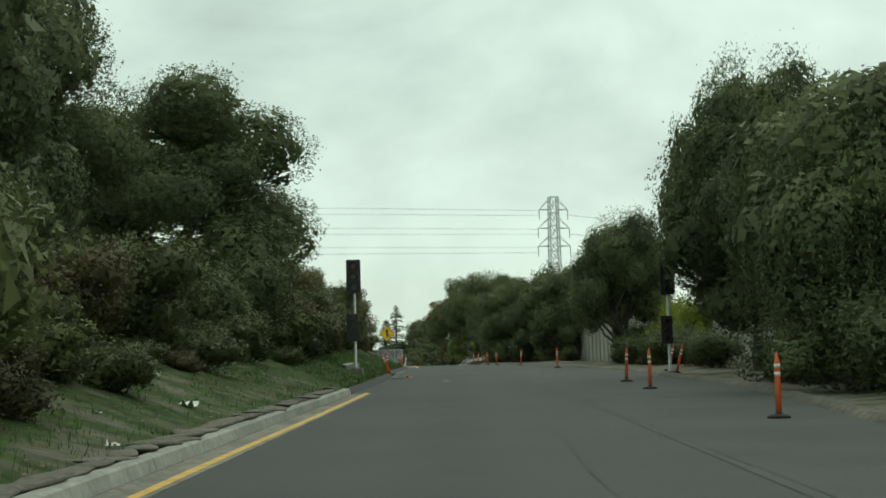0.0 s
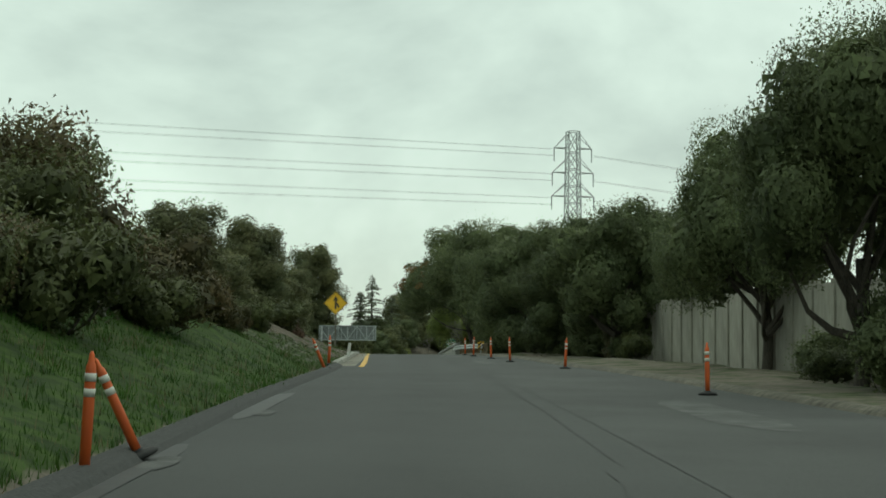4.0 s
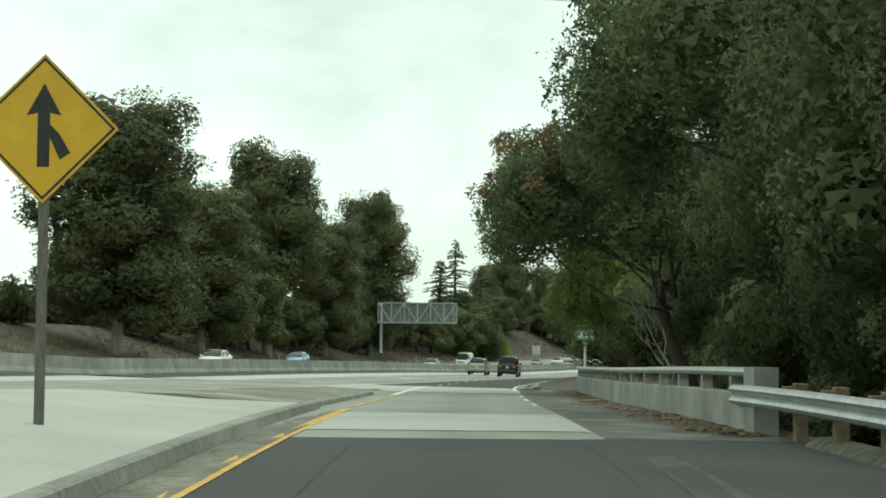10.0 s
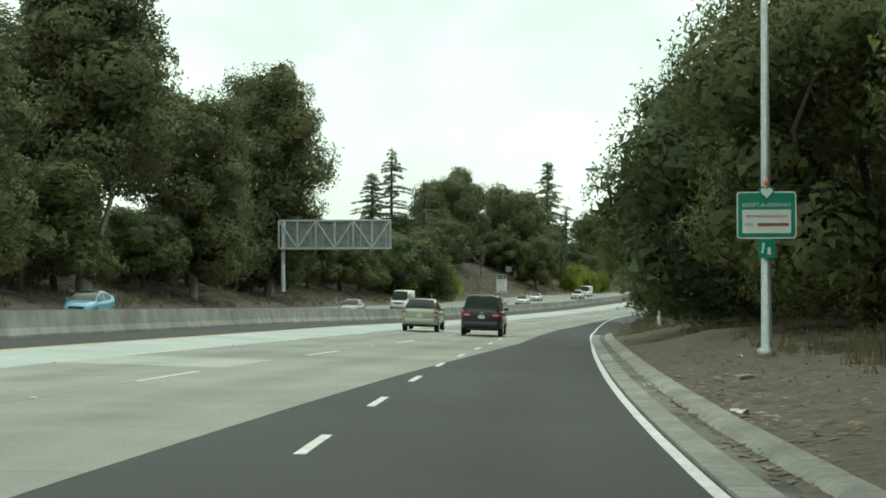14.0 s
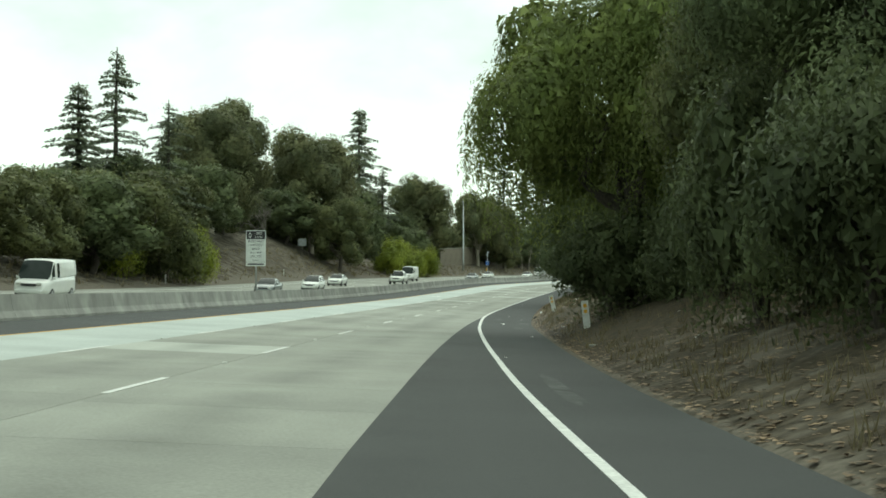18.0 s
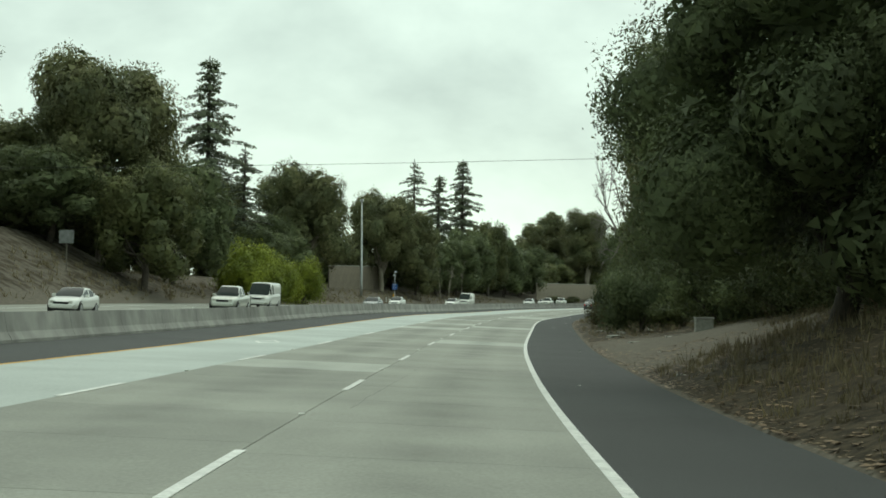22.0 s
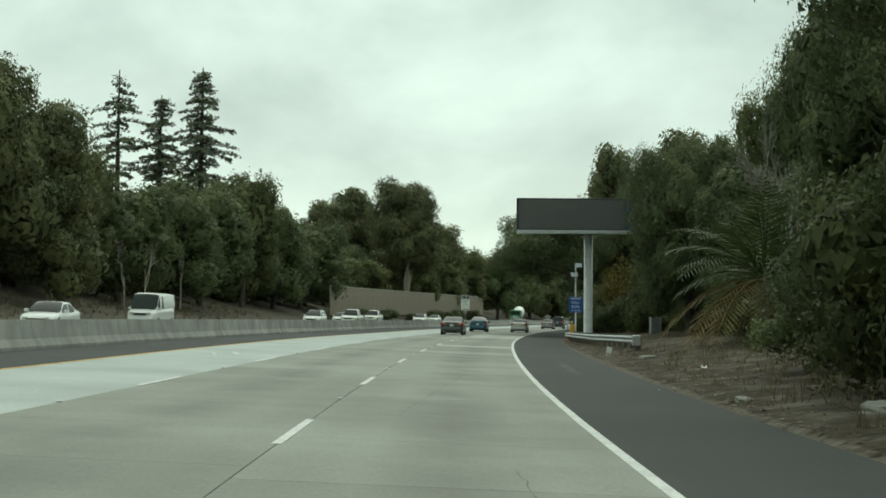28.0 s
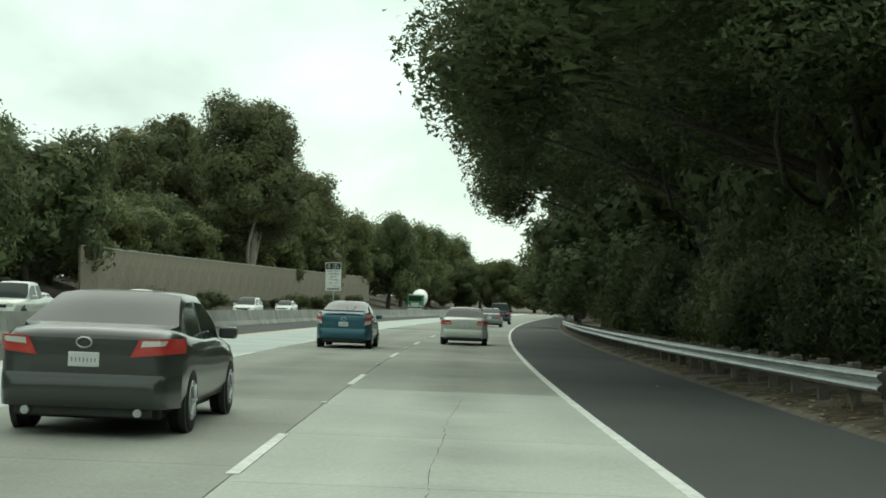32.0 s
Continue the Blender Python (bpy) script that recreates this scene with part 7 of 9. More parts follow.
def adopt_sign():
    t = thing("adopt_sign", "green and white highway adoption sign on the lamp pole", "road sign")
    pn = sheet("panel", rounded(1.24, 0.98, 0.06), -0.02, 0.0, M_SIGNG, t, (0, 0, 0))
    sheet("white_edge", rounded(1.3, 1.04, 0.08), -0.016, -0.003, M_SIGNW, pn, (0, 0, 0))
    lathe_part("knob", [(0.0, -0.03), (0.06, -0.03), (0.06, 0.0), (0.0, 0.0)], M_ORANGE, t, 14, "faded orange disc").matrix_basis = Matrix.Translation((0, -0.03, 0.72)) @ pose(0, 0, 0, 90)
    sheet("white_field", rounded(1.06, 0.52, 0.03), -0.026, -0.021, M_SIGNW, pn, (0, 0, -0.14))
    words("lettering", "ADOPT-A-HIGHWAY", 0.12, M_SIGNW, pn, (0, -0.024, 0.22), 0.95)
    words("lettering", "FOR INFORMATION", 0.1, M_LETTERRED, pn, (0, -0.029, -0.03))
    words("lettering", "CALL", 0.09, M_LETTERRED, pn, (-0.39, -0.029, -0.21))
    sheet("text_bar", rounded(0.68, 0.07, 0.01), -0.03, -0.026, M_LETTERRED, pn, (0.14, 0, -0.21))
    hs = []
    for k in range(24):
        a = 2 * math.pi * k / 24
        hs.append((0.011 * 16 * math.sin(a) ** 3, 0.011 * (13 * math.cos(a) - 5 * math.cos(2 * a) - 2 * math.cos(3 * a) - math.cos(4 * a))))
    bd = sheet("badge", hs[::-1], -0.05, -0.02, M_SIGNG, t, (0, 0, 0.5), "heart-shaped badge")
    sheet("badge_field", [(x * 0.75, z * 0.75) for x, z in hs[::-1]], -0.055, -0.05, M_SIGNW, bd, (0, 0, 0.5))
    sm = sheet("small_plate", rounded(0.36, 0.42, 0.03), -0.02, 0.0, M_SIGNG, t, (0, 0, -0.74), "small green pictogram plate")
    sheet("pictogram", [(-0.02, -0.13), (0.06, -0.13), (0.05, 0.03), (-0.01, 0.03)], -0.026, -0.02, M_SIGNW, sm, (0.03, 0, -0.74))
    sheet("pictogram", [(-0.12, -0.1), (-0.08, -0.1), (-0.04, 0.13), (-0.09, 0.13)], -0.026, -0.02, M_SIGNW, sm, (0, 0, -0.74))
    return t


M_LETTERRED = mat("dull_red_lettering", (0.25, 0.08, 0.06), (0.3, 0.1, 0.08), 8, 0.5)
ad = at_xy(adopt_sign(), 3.48, 250.22, 0, 4.43)
ad.scale = (0.94, 0.94, 0.94)


def paddle(label, high=0.8, wide=0.16, mark=None):
    t = thing("marker_paddle", label, "marker post", group="white marker paddles")
    sheet("blade", rounded(wide, high, 0.03), -0.012, 0.012, M_WHITEP, t, (0, 0, high / 2))
    if mark:
        for k in range(2):
            bm = bmesh.new()
            rod(bm, (0, -0.013, high * (0.82 - 0.2 * k)), (0, -0.02, high * (0.82 - 0.2 * k)), wide * 0.28, n=12)
            part("reflector", bm, mark, t, "amber round reflector")
    part("stake", boxbm(-0.03, 0.03, 0.013, 0.04, -0.3, high * 0.6, 0.005), M_GALV, t)
    return t


pd = paddle("white plastic marker paddle leaning in the mulch", 0.8, 0.14)
s, d = station(-3.28, 127.6)
pd.matrix_basis = Matrix.Translation(place(s, d)) @ pose(0, 0, 0, 4, 9, 0)
pm = paddle("white marker paddle with two amber reflectors on the verge", 0.95, 0.24, M_PHONE)
for n, (x, y, a) in enumerate(((13.6, 359.2, -6), (18.3, 391.3, -13))):
    s, d = station(x, y)
    m = Matrix.Translation(place(s, d)) @ pose(0, 0, 0, 2, a, turn(s))
    if n:
        copy_thing(pm, m)
    else:
        pm.matrix_basis = m
for s in (330, 402, 455, 505, 590, 655):
    copy_thing(pd, Matrix.Translation(place(s, float(EDGE(s)) - 35.0)) @ pose(0, 0, 0, 0, 0, turn(s)))["label"] = "white marker paddle on the far bank"


def small_sign(label, w, h, high, material):
    t = thing("small_sign", label, "road sign")
    sheet("panel", rounded(w, h, 0.03), -0.02, 0.0, material, t, (0, 0, high - h / 2))
    part("post", boxbm(-0.04, 0.04, 0.0, 0.06, -0.3, high - 0.05, 0.006), M_WOODPOST, t)
    return t


at_xy(small_sign("grey back of a small sign on the far bank", 1.25, 1.1, 3.3, M_SIGNBACK), 6.4, 537.0)
at_xy(small_sign("small green location sign on a short post", 0.62, 0.3, 1.75, M_SIGNG), 8.0, 300.4)
gs = thing("overhead_sign", "green overhead guide sign far down the freeway", "road sign")
pn = sheet("panel", rounded(4.6, 2.0, 0.1), -0.05, 0.0, M_SIGNG, gs, (0, 0, 6.2))
for z in (6.6, 6.0):
    sheet("text_bar", rounded(3.4, 0.3, 0.05), -0.056, -0.05, M_SIGNW, pn, (0, 0, z))
lathe_part("post", [(0.25, -0.3), (0.22, 7.0)], M_GALV, gs, 10, "", (2.6, 0.3, 0))
part("beam", boxbm(-2.4, 2.7, 0.05, 0.25, 6.0, 6.3, 0.02), M_GALV, gs)
set_at(gs, 905, 6.5)


# ---- lattice towers and their wires ----
def tower(label):
    t = thing("transmission_tower", label, "pylon")
    H = 30.0

    def leg(z):
        return 2.6 * (1 - z / H) ** 1.1 + 0.55 if z < 19 else 1.12 - 0.02 * (z - 19)

    zs = [0, 4.5, 8.5, 12, 15, 17.5, 19.5, 21.5, 23.5, 25.5, 27.5, 30.0]
    corners = ((1, 1), (1, -1), (-1, -1), (-1, 1))
    for cx, cy in corners:
        lv, lf = [], []
        tube(lv, lf, [(cx * leg(a), cy * leg(a), a) for a in zs], [0.11] * len(zs), 5)
        mesh_ob("leg", lv, lf, M_GALV, t)
    for k in range(4):
        (ax, ay), (bx, by) = corners[k], corners[(k + 1) % 4]
        for a, b in zip(zs, zs[1:]):
            la, lb = leg(a), leg(b)
            part("brace", rodbm((ax * la, ay * la, a), (bx * lb, by * lb, b), 0.06, n=4), M_GALV, t)
            part("brace", rodbm((bx * la, by * la, a), (ax * lb, ay * lb, b), 0.06, n=4), M_GALV, t)
            part("brace", rodbm((ax * lb, ay * lb, b), (bx * lb, by * lb, b), 0.05, n=4), M_GALV, t)
    for z, w in ((28.0, 3.2), (25.1, 3.5), (22.3, 3.6)):
        for sg in (-1, 1):
            bm = bmesh.new()
            for y in (-0.9, 0.9):
                rod(bm, (sg * 0.9, y, z), (sg * w, 0, z), 0.06, n=4)
                rod(bm, (sg * 0.9, y, z + 1.7), (sg * w, 0, z), 0.05, n=4)
            rod(bm, (sg * 2.6, -0.4, z), (sg * 2.6, 0.4, z), 0.04, n=4)
            part("cross_arm", bm, M_GALV, t)
            part("insulator", rodbm((sg * w, 0, z), (sg * w, 0, z - 1.6), 0.1, 0.07, 6), M_SIGNBACK, t)
    return t


tw = tower("steel lattice transmission tower above the roadside trees")
TWO = ((16.5, 223.0, -0.5), (43.0, 233.0, 0.5))
for n, (x, y, z) in enumerate(TWO):
    m = Matrix.Translation((x, y, z)) @ pose(0, 0, 0, 0, 0, 12) @ Matrix.Diagonal((0.68, 0.68, 0.945, 1))
    if n:
        copy_thing(tw, m)
    else:
        tw.matrix_basis = m


def wire(label, a, b, sag, r=0.016):
    a, b = Vector(a), Vector(b)
    vs, fs = [], []
    n = 24
    pts = [a.lerp(b, k / n) + Vector((0, 0, -4 * sag * (k / n) * (1 - k / n))) for k in range(n + 1)]
    tube(vs, fs, pts, [r] * (n + 1), 4)
    return tagged(mesh_ob("power_line", vs, fs, M_SIGNBLK), label, "power line", "power lines")


for z, far in ((25.9, 22.6), (23.1, 19.7), (20.4, 16.8)):
    for y in (-1, 1):
        for e in (0, 0.5):
            wire("thin dark high-voltage wire across the sky", (14.2, 223 + y * 0.4 + e * 0.5, z - 0.4 + 0.42 * y + 0.2 * e), (-330, 66 + y * 9 + e, far + 1.9 * y + 1.0 * e), 1.0, 0.012)
        wire("thin dark high-voltage wire across the sky", (18.8, 223 + y * 0.4, z - 0.8), (300, 300 + y * 5, z + 2), 8.0, 0.015)
wire("single dark cable strung across the freeway", (-40, 506, 6.6), (44.8, 489, 7.4), 0.5, 0.014)

# ---- walls and houses on the right of the ramp ----
wall = thing("panel_wall", "cream concrete panel wall behind the ramp's trees", "wall", kind="structure")
a, b = Vector((13.9, 62.0)), Vector((11.4, 158.0))
n = 40
for k in range(n):
    p, q = a.lerp(b, k / n), a.lerp(b, (k + 1) / n)
    zg = ground_z(p.x, p.y)
    ang = math.degrees(math.atan2(q.y - p.y, q.x - p.x))
    ln = (q - p).length
    o = part("panel", boxbm(0.12, ln - 0.12, -0.08, 0.08, -0.3, 2.85, 0.015), M_STUCCO, wall)
    o.matrix_basis = Matrix.Translation((p.x, p.y, zg)) @ pose(0, 0, 0, 0, 0, ang)
    o = part("post", boxbm(-0.14, 0.14, -0.16, 0.16, -0.3, 2.95, 0.02), M_STUCCO, wall)
    o.matrix_basis = Matrix.Translation((p.x, p.y, zg)) @ pose(0, 0, 0, 0, 0, ang)


def house(label, w, dep, eave, ridge):
    t = thing("house", label, "house")
    part("wall", boxbm(-w / 2, w / 2, -dep / 2, dep / 2, -0.5, eave, 0.02), M_STUCCO, t)
    vs = [(-w / 2 - 0.4, -dep / 2 - 0.4, eave - 0.15), (w / 2 + 0.4, -dep / 2 - 0.4, eave - 0.15), (w / 2 + 0.4, dep / 2 + 0.4, eave - 0.15), (-w / 2 - 0.4, dep / 2 + 0.4, eave - 0.15), (0, -dep / 2 - 0.4, ridge), (0, dep / 2 + 0.4, ridge)]
    mesh_ob("roof", vs, [(0, 4, 5, 3), (1, 2, 5, 4), (0, 1, 4), (2, 3, 5), (0, 3, 2, 1)], M_ROOF, t)
    for x in (-w / 4, w / 4):
        wd = part("window", boxbm(x - 0.5, x + 0.5, -dep / 2 - 0.05, -dep / 2 - 0.02, 1.2, 2.3), M_WHITEP, t)
        part("pane", boxbm(x - 0.42, x + 0.42, -dep / 2 - 0.07, -dep / 2 - 0.055, 1.28, 2.22), M_GLASS, wd)
    part("chimney", boxbm(w / 4 - 0.3, w / 4 + 0.3, 0.5, 1.1, eave, ridge + 0.7, 0.02), M_STUCCO, t)
    return t


M_GLASS = mat("dark_window_glass", (0.02, 0.026, 0.026), (0.03, 0.036, 0.036), 3, 0.06, coat=0.5)
h = house("cream stucco house with a grey gabled roof", 8, 11, 3.0, 5.2)
at_xy(h, 21.5, 95.0, 12)
copy_thing(h, Matrix.Translation((22.0, 74.0, ground_z(22, 74))) @ pose(0, 0, 0, 0, 0, 96))
aw = thing("awning", "tan canvas awning over a white shed front", "awning")
mesh_ob("canvas", [(-2.2, -1.3, 0.9), (2.2, -1.3, 0.9), (1.9, 1.2, 1.5), (-1.9, 1.2, 1.5), (-2.2, -1.3, 0.7), (2.2, -1.3, 0.7)], [(0, 1, 2, 3), (4, 5, 1, 0)], M_AWNING, aw)
part("front", boxbm(-1.9, 1.9, 0.9, 1.1, -0.5, 0.8, 0.01), M_WHITEP, aw)
for x in (-2.1, 2.1):
    part("prop", rodbm((x, -1.25, -0.6), (x, -1.25, 0.85), 0.03), M_WHITEP, aw)
at_xy(aw, 15.2, 73.0, 70, None, 0.5)

# ---- sound walls on the far bank ----
for s0, s1, off, h0, h1, label in ((798, 960, -33.5, 6.2, 7.0, "long tan block sound wall on the far bank"), (652, 685, -42.0, 7.2, 7.9, "short tan block wall among the far trees")):
    w = thing("sound_wall", label, "wall", kind="structure")
    m = int((s1 - s0) / 4.6)
    for k in range(m):
        a, b = s0 + (s1 - s0) * k / m, s0 + (s1 - s0) * (k + 1) / m
        p, q = place(a, off, h0 + (h1 - h0) * k / m), place(b, off, h0 + (h1 - h0) * k / m)
        ln = (q - p).length
        turned = Matrix.Translation(p) @ pose(0, 0, 0, 0, 0, math.degrees(math.atan2(q.y - p.y, q.x - p.x)))
        o = part("panel", boxbm(0.03, ln - 0.03, -0.1, 0.1, -4.4, 0.0, 0.02), M_SOUNDWALL, w)
        o.matrix_basis = turned
        o = part("coping", boxbm(0.0, ln, -0.16, 0.16, 0.0, 0.12, 0.02), M_KERB, w)
        o.matrix_basis = turned
        o = part("pilaster", boxbm(-0.2, 0.2, -0.108, 0.108, -4.4, -0.003, 0.02), M_SOUNDWALL, w)
        o.matrix_basis = turned

# ---- sandbags on the kerb ----
def sandbag():
    bm = bmesh.new()
    bmesh.ops.create_uvsphere(bm, u_segments=12, v_segments=8, radius=0.5)
    for v in bm.verts:
        x, y, z = v.co
        k = 1 + 0.16 * noise.noise(v.co * 4)
        v.co = Vector((math.copysign(abs(2 * x) ** 0.7, x) * 0.17, math.copysign(abs(2 * y) ** 0.6, y) * 0.4, (z * 2) * 0.085 + 0.07)) * k
    t = thing("sandbag", "grey weathered sandbag lying on the kerb", "sandbag", group="sandbags on the kerb")
    part("sack", bm, M_SACK, t, "", True)
    return t


M_SACK = mat("weathered_sacking", (0.11, 0.1, 0.08), (0.19, 0.175, 0.14), 14, 0.95, bump=0.5, bump_scale=60, obj=0.15)
bag = sandbag()
s = 6.0
k = 0
while s < 44:
    m = Matrix.Translation(place(s, float(KERB(s)) - 0.16 + rnd.uniform(-0.1, 0.04), 0.15)) @ pose(0, 0, 0, rnd.uniform(-4, 4), rnd.uniform(-6, 6), turn(s) + rnd.uniform(-25, 25)) @ Matrix.Diagonal((rnd.uniform(0.95, 1.3), rnd.uniform(1.0, 1.5), rnd.uniform(0.6, 1.0), 1))
    if k:
        copy_thing(bag, m)
    else:
        bag.matrix_basis = m
    k += 1
    s += rnd.uniform(0.7, 0.95)


# ---- green direction sign beside the road ahead ----
def direction_sign():
    t = thing("direction_sign", "small green direction sign on two steel posts", "road sign")
    for x in (-0.65, 0.65):
        lathe_part("post", [(0.06, -0.2), (0.055, 3.15)], M_GALV, t, 10).matrix_basis = Matrix.Translation((x, 0, 0))
    pn = sheet("panel", rounded(2.1, 0.8, 0.08), -0.1, -0.075, M_SIGNG, t, (0, 0, 2.75))
    for w, z in ((1.5, 2.9), (1.1, 2.6)):
        sheet("text_bar", rounded(w, 0.13, 0.03), -0.106, -0.1, M_SIGNW, pn, (0, 0, z))
    return t


set_at(direction_sign(), 842.7, 6.6, 0.0, 0)


# ---- vehicles ----
def paint(name, col, metal=0.4, rough=0.32):
    return mat(name, col, tuple(c * 1.06 for c in col), 2, rough, metal, coat=0.6)


P_SILVER = paint("pale_silver_paint", (0.55, 0.57, 0.52))
P_TEAL = paint("teal_blue_paint", (0.02, 0.1, 0.14))
P_CHAR = paint("charcoal_paint", (0.045, 0.049, 0.048), 0.3, 0.28)
P_BLACK = paint("black_car_paint", (0.012, 0.013, 0.016))
P_BEIGE = paint("pale_green_beige_paint", (0.34, 0.35, 0.27))
P_WHITE = paint("white_car_paint", (0.72, 0.73, 0.7), 0.0)
P_BLUE = paint("light_blue_paint", (0.13, 0.36, 0.5))
P_GREY = paint("grey_car_paint", (0.2, 0.22, 0.22))
P_NAVY = paint("navy_paint", (0.02, 0.028, 0.045))
M_TYRE = mat("tyre_rubber", (0.012, 0.012, 0.012), (0.022, 0.022, 0.022), 20, 0.85)
M_RIM = mat("alloy_rim", (0.45, 0.46, 0.46), (0.55, 0.56, 0.56), 9, 0.35, 0.8)
M_CARGLASS = mat("car_window_glass", (0.02, 0.028, 0.026), (0.026, 0.034, 0.032), 3, 0.06, coat=0.0, spec=0.22)
M_TAIL = mat("red_tail_lens", (0.45, 0.035, 0.03), (0.55, 0.06, 0.045), 9, 0.2, coat=0.5)
M_CLEAR = mat("clear_lamp_lens", (0.6, 0.6, 0.56), (0.7, 0.7, 0.66), 9, 0.15, 0.2, coat=0.5)
M_TRIM_AND_WELL = mat("black_trim_and_well_shade", (0.015, 0.015, 0.016), (0.025, 0.025, 0.026), 12, 0.6)
M_PLATE = mat("number_plate", (0.6, 0.61, 0.6), (0.68, 0.69, 0.68), 9, 0.5)
M_PLATEINK = mat("plate_bar_ink", (0.06, 0.07, 0.13), (0.08, 0.09, 0.15), 9, 0.5)

# body types: length, width, roof height, wheelbase, wheel radius, rear axle; deck line as (x, z); glasshouse as x of rear foot, roof rear, roof front, front foot
TYPES = {
    "sedan": dict(L=4.5, W=1.76, H=1.42, base=2.73, wr=0.31, ra=0.95, deck=[(0, 0.74), (0.03, 0.9), (0.09, 0.98), (0.3, 1.01), (0.6, 1.02), (1.0, 0.98), (2.0, 0.93), (3.1, 0.92), (3.9, 0.84), (4.35, 0.72), (4.5, 0.5)], glass=(0.7, 1.5, 2.4, 3.3), lift=0.22),
    "saloon": dict(L=4.8, W=1.82, H=1.46, base=2.78, wr=0.33, ra=1.02, deck=[(0, 0.74), (0.03, 0.92), (0.1, 1.03), (0.3, 1.06), (0.7, 1.07), (1.2, 1.02), (2.2, 0.96), (3.3, 0.96), (4.1, 0.88), (4.65, 0.74), (4.8, 0.5)], glass=(0.62, 1.62, 2.7, 3.65), lift=0.22),
    "hatch": dict(L=4.45, W=1.73, H=1.49, base=2.7, wr=0.31, ra=0.8, deck=[(0, 0.72), (0.03, 0.92), (0.1, 1.04), (0.22, 1.1), (0.9, 1.02), (2.0, 0.95), (3.0, 0.97), (3.75, 0.9), (4.3, 0.72), (4.45, 0.48)], glass=(0.14, 1.55, 2.3, 3.6), lift=0.22),
    "suv": dict(L=4.75, W=1.88, H=1.88, base=2.79, wr=0.38, ra=0.95, deck=[(0, 0.9), (0.03, 1.1), (0.15, 1.18), (1.0, 1.12), (2.0, 1.1), (3.1, 1.12), (3.8, 1.08), (4.6, 0.98), (4.75, 0.6)], glass=(0.08, 0.4, 2.5, 3.35), lift=0.32),
    "wagon": dict(L=4.45, W=1.78, H=1.6, base=2.63, wr=0.35, ra=0.85, deck=[(0, 0.85), (0.03, 1.0), (0.12, 1.08), (1.0, 1.05), (2.0, 1.0), (3.0, 1.0), (3.75, 0.95), (4.3, 0.82), (4.45, 0.55)], glass=(0.1, 0.65, 2.25, 3.25), lift=0.3),
    "van": dict(L=5.9, W=2.0, H=2.3, base=3.66, wr=0.34, ra=1.1, deck=[(0, 0.9), (0.03, 1.3), (0.1, 1.4), (1.5, 1.35), (3.0, 1.3), (4.3, 1.26), (5.0, 1.16), (5.72, 1.0), (5.9, 0.55)], glass=(0.05, 0.14, 4.15, 5.0), lift=0.3),
    "pickup": dict(L=5.4, W=1.95, H=1.85, base=3.45, wr=0.38, ra=1.15, deck=[(0, 1.0), (0.03, 1.18), (0.1, 1.2), (1.6, 1.2), (2.6, 1.12), (4.0, 1.12), (4.6, 1.1), (5.3, 0.95), (5.4, 0.6)], glass=(1.75, 2.0, 3.1, 3.9), lift=0.36),
}


def car_body(tp):
    """A lofted lower body, rear end at x = 0, as vertices and faces; along the length in x, right side at +y."""
    L, W, lift = tp["L"], tp["W"], tp["lift"]
    dx, dz = [p[0] for p in tp["deck"]], [p[1] for p in tp["deck"]]
    xs = sorted(set([0, 0.03, 0.08, 0.18, 0.35, 0.55] + [L * k / 18 for k in range(3, 17)] + [L - 0.4, L - 0.2, L - 0.08, L - 0.02, L]))
    rows = []
    for x in xs:
        u = min(x / 0.55, 1.0)
        v = min((L - x) / 0.8, 1.0)
        w = W / 2 * (0.84 + 0.16 * math.sin(u * math.pi / 2)) * (0.76 + 0.24 * math.sin(v * math.pi / 2))
        top = np.interp(x, dx, dz)
        zb = lift + 0.1 * (1 - u) + 0.06 * (1 - v)
        end = 0.0 if 0 < x < L else 1.0
        mid = (zb + top) / 2
        ring = [(0, zb), (w * 0.8, zb), (w * 0.95, zb + 0.06), (w * 0.995, zb + 0.2), (w, mid), (w * 0.985, mid + (top - mid) * 0.45), (w * 0.945, top - 0.07), (w * 0.87, top - 0.012), (w * 0.6, top + 0.012), (0, top + 0.022)]
        if end:
            ring = [(y * 0.96, mid + (z - mid) * 0.86) for y, z in ring]
        rows.append([(x, y, z) for y, z in ring])
    vs, fs = [], []
    n = len(rows[0])
    for r in rows:
        vs += r + [(x, -y, z) for x, y, z in r[1:-1][::-1]]
    m = 2 * n - 2
    for i in range(len(rows) - 1):
        for k in range(m):
            fs.append((i * m + k, i * m + (k + 1) % m, (i + 1) * m + (k + 1) % m, (i + 1) * m + k))
    fs.append(tuple(range(m)))
    fs.append(tuple((len(rows) - 1) * m + k for k in range(m - 1, -1, -1)))
    return vs, [f[::-1] for f in fs]


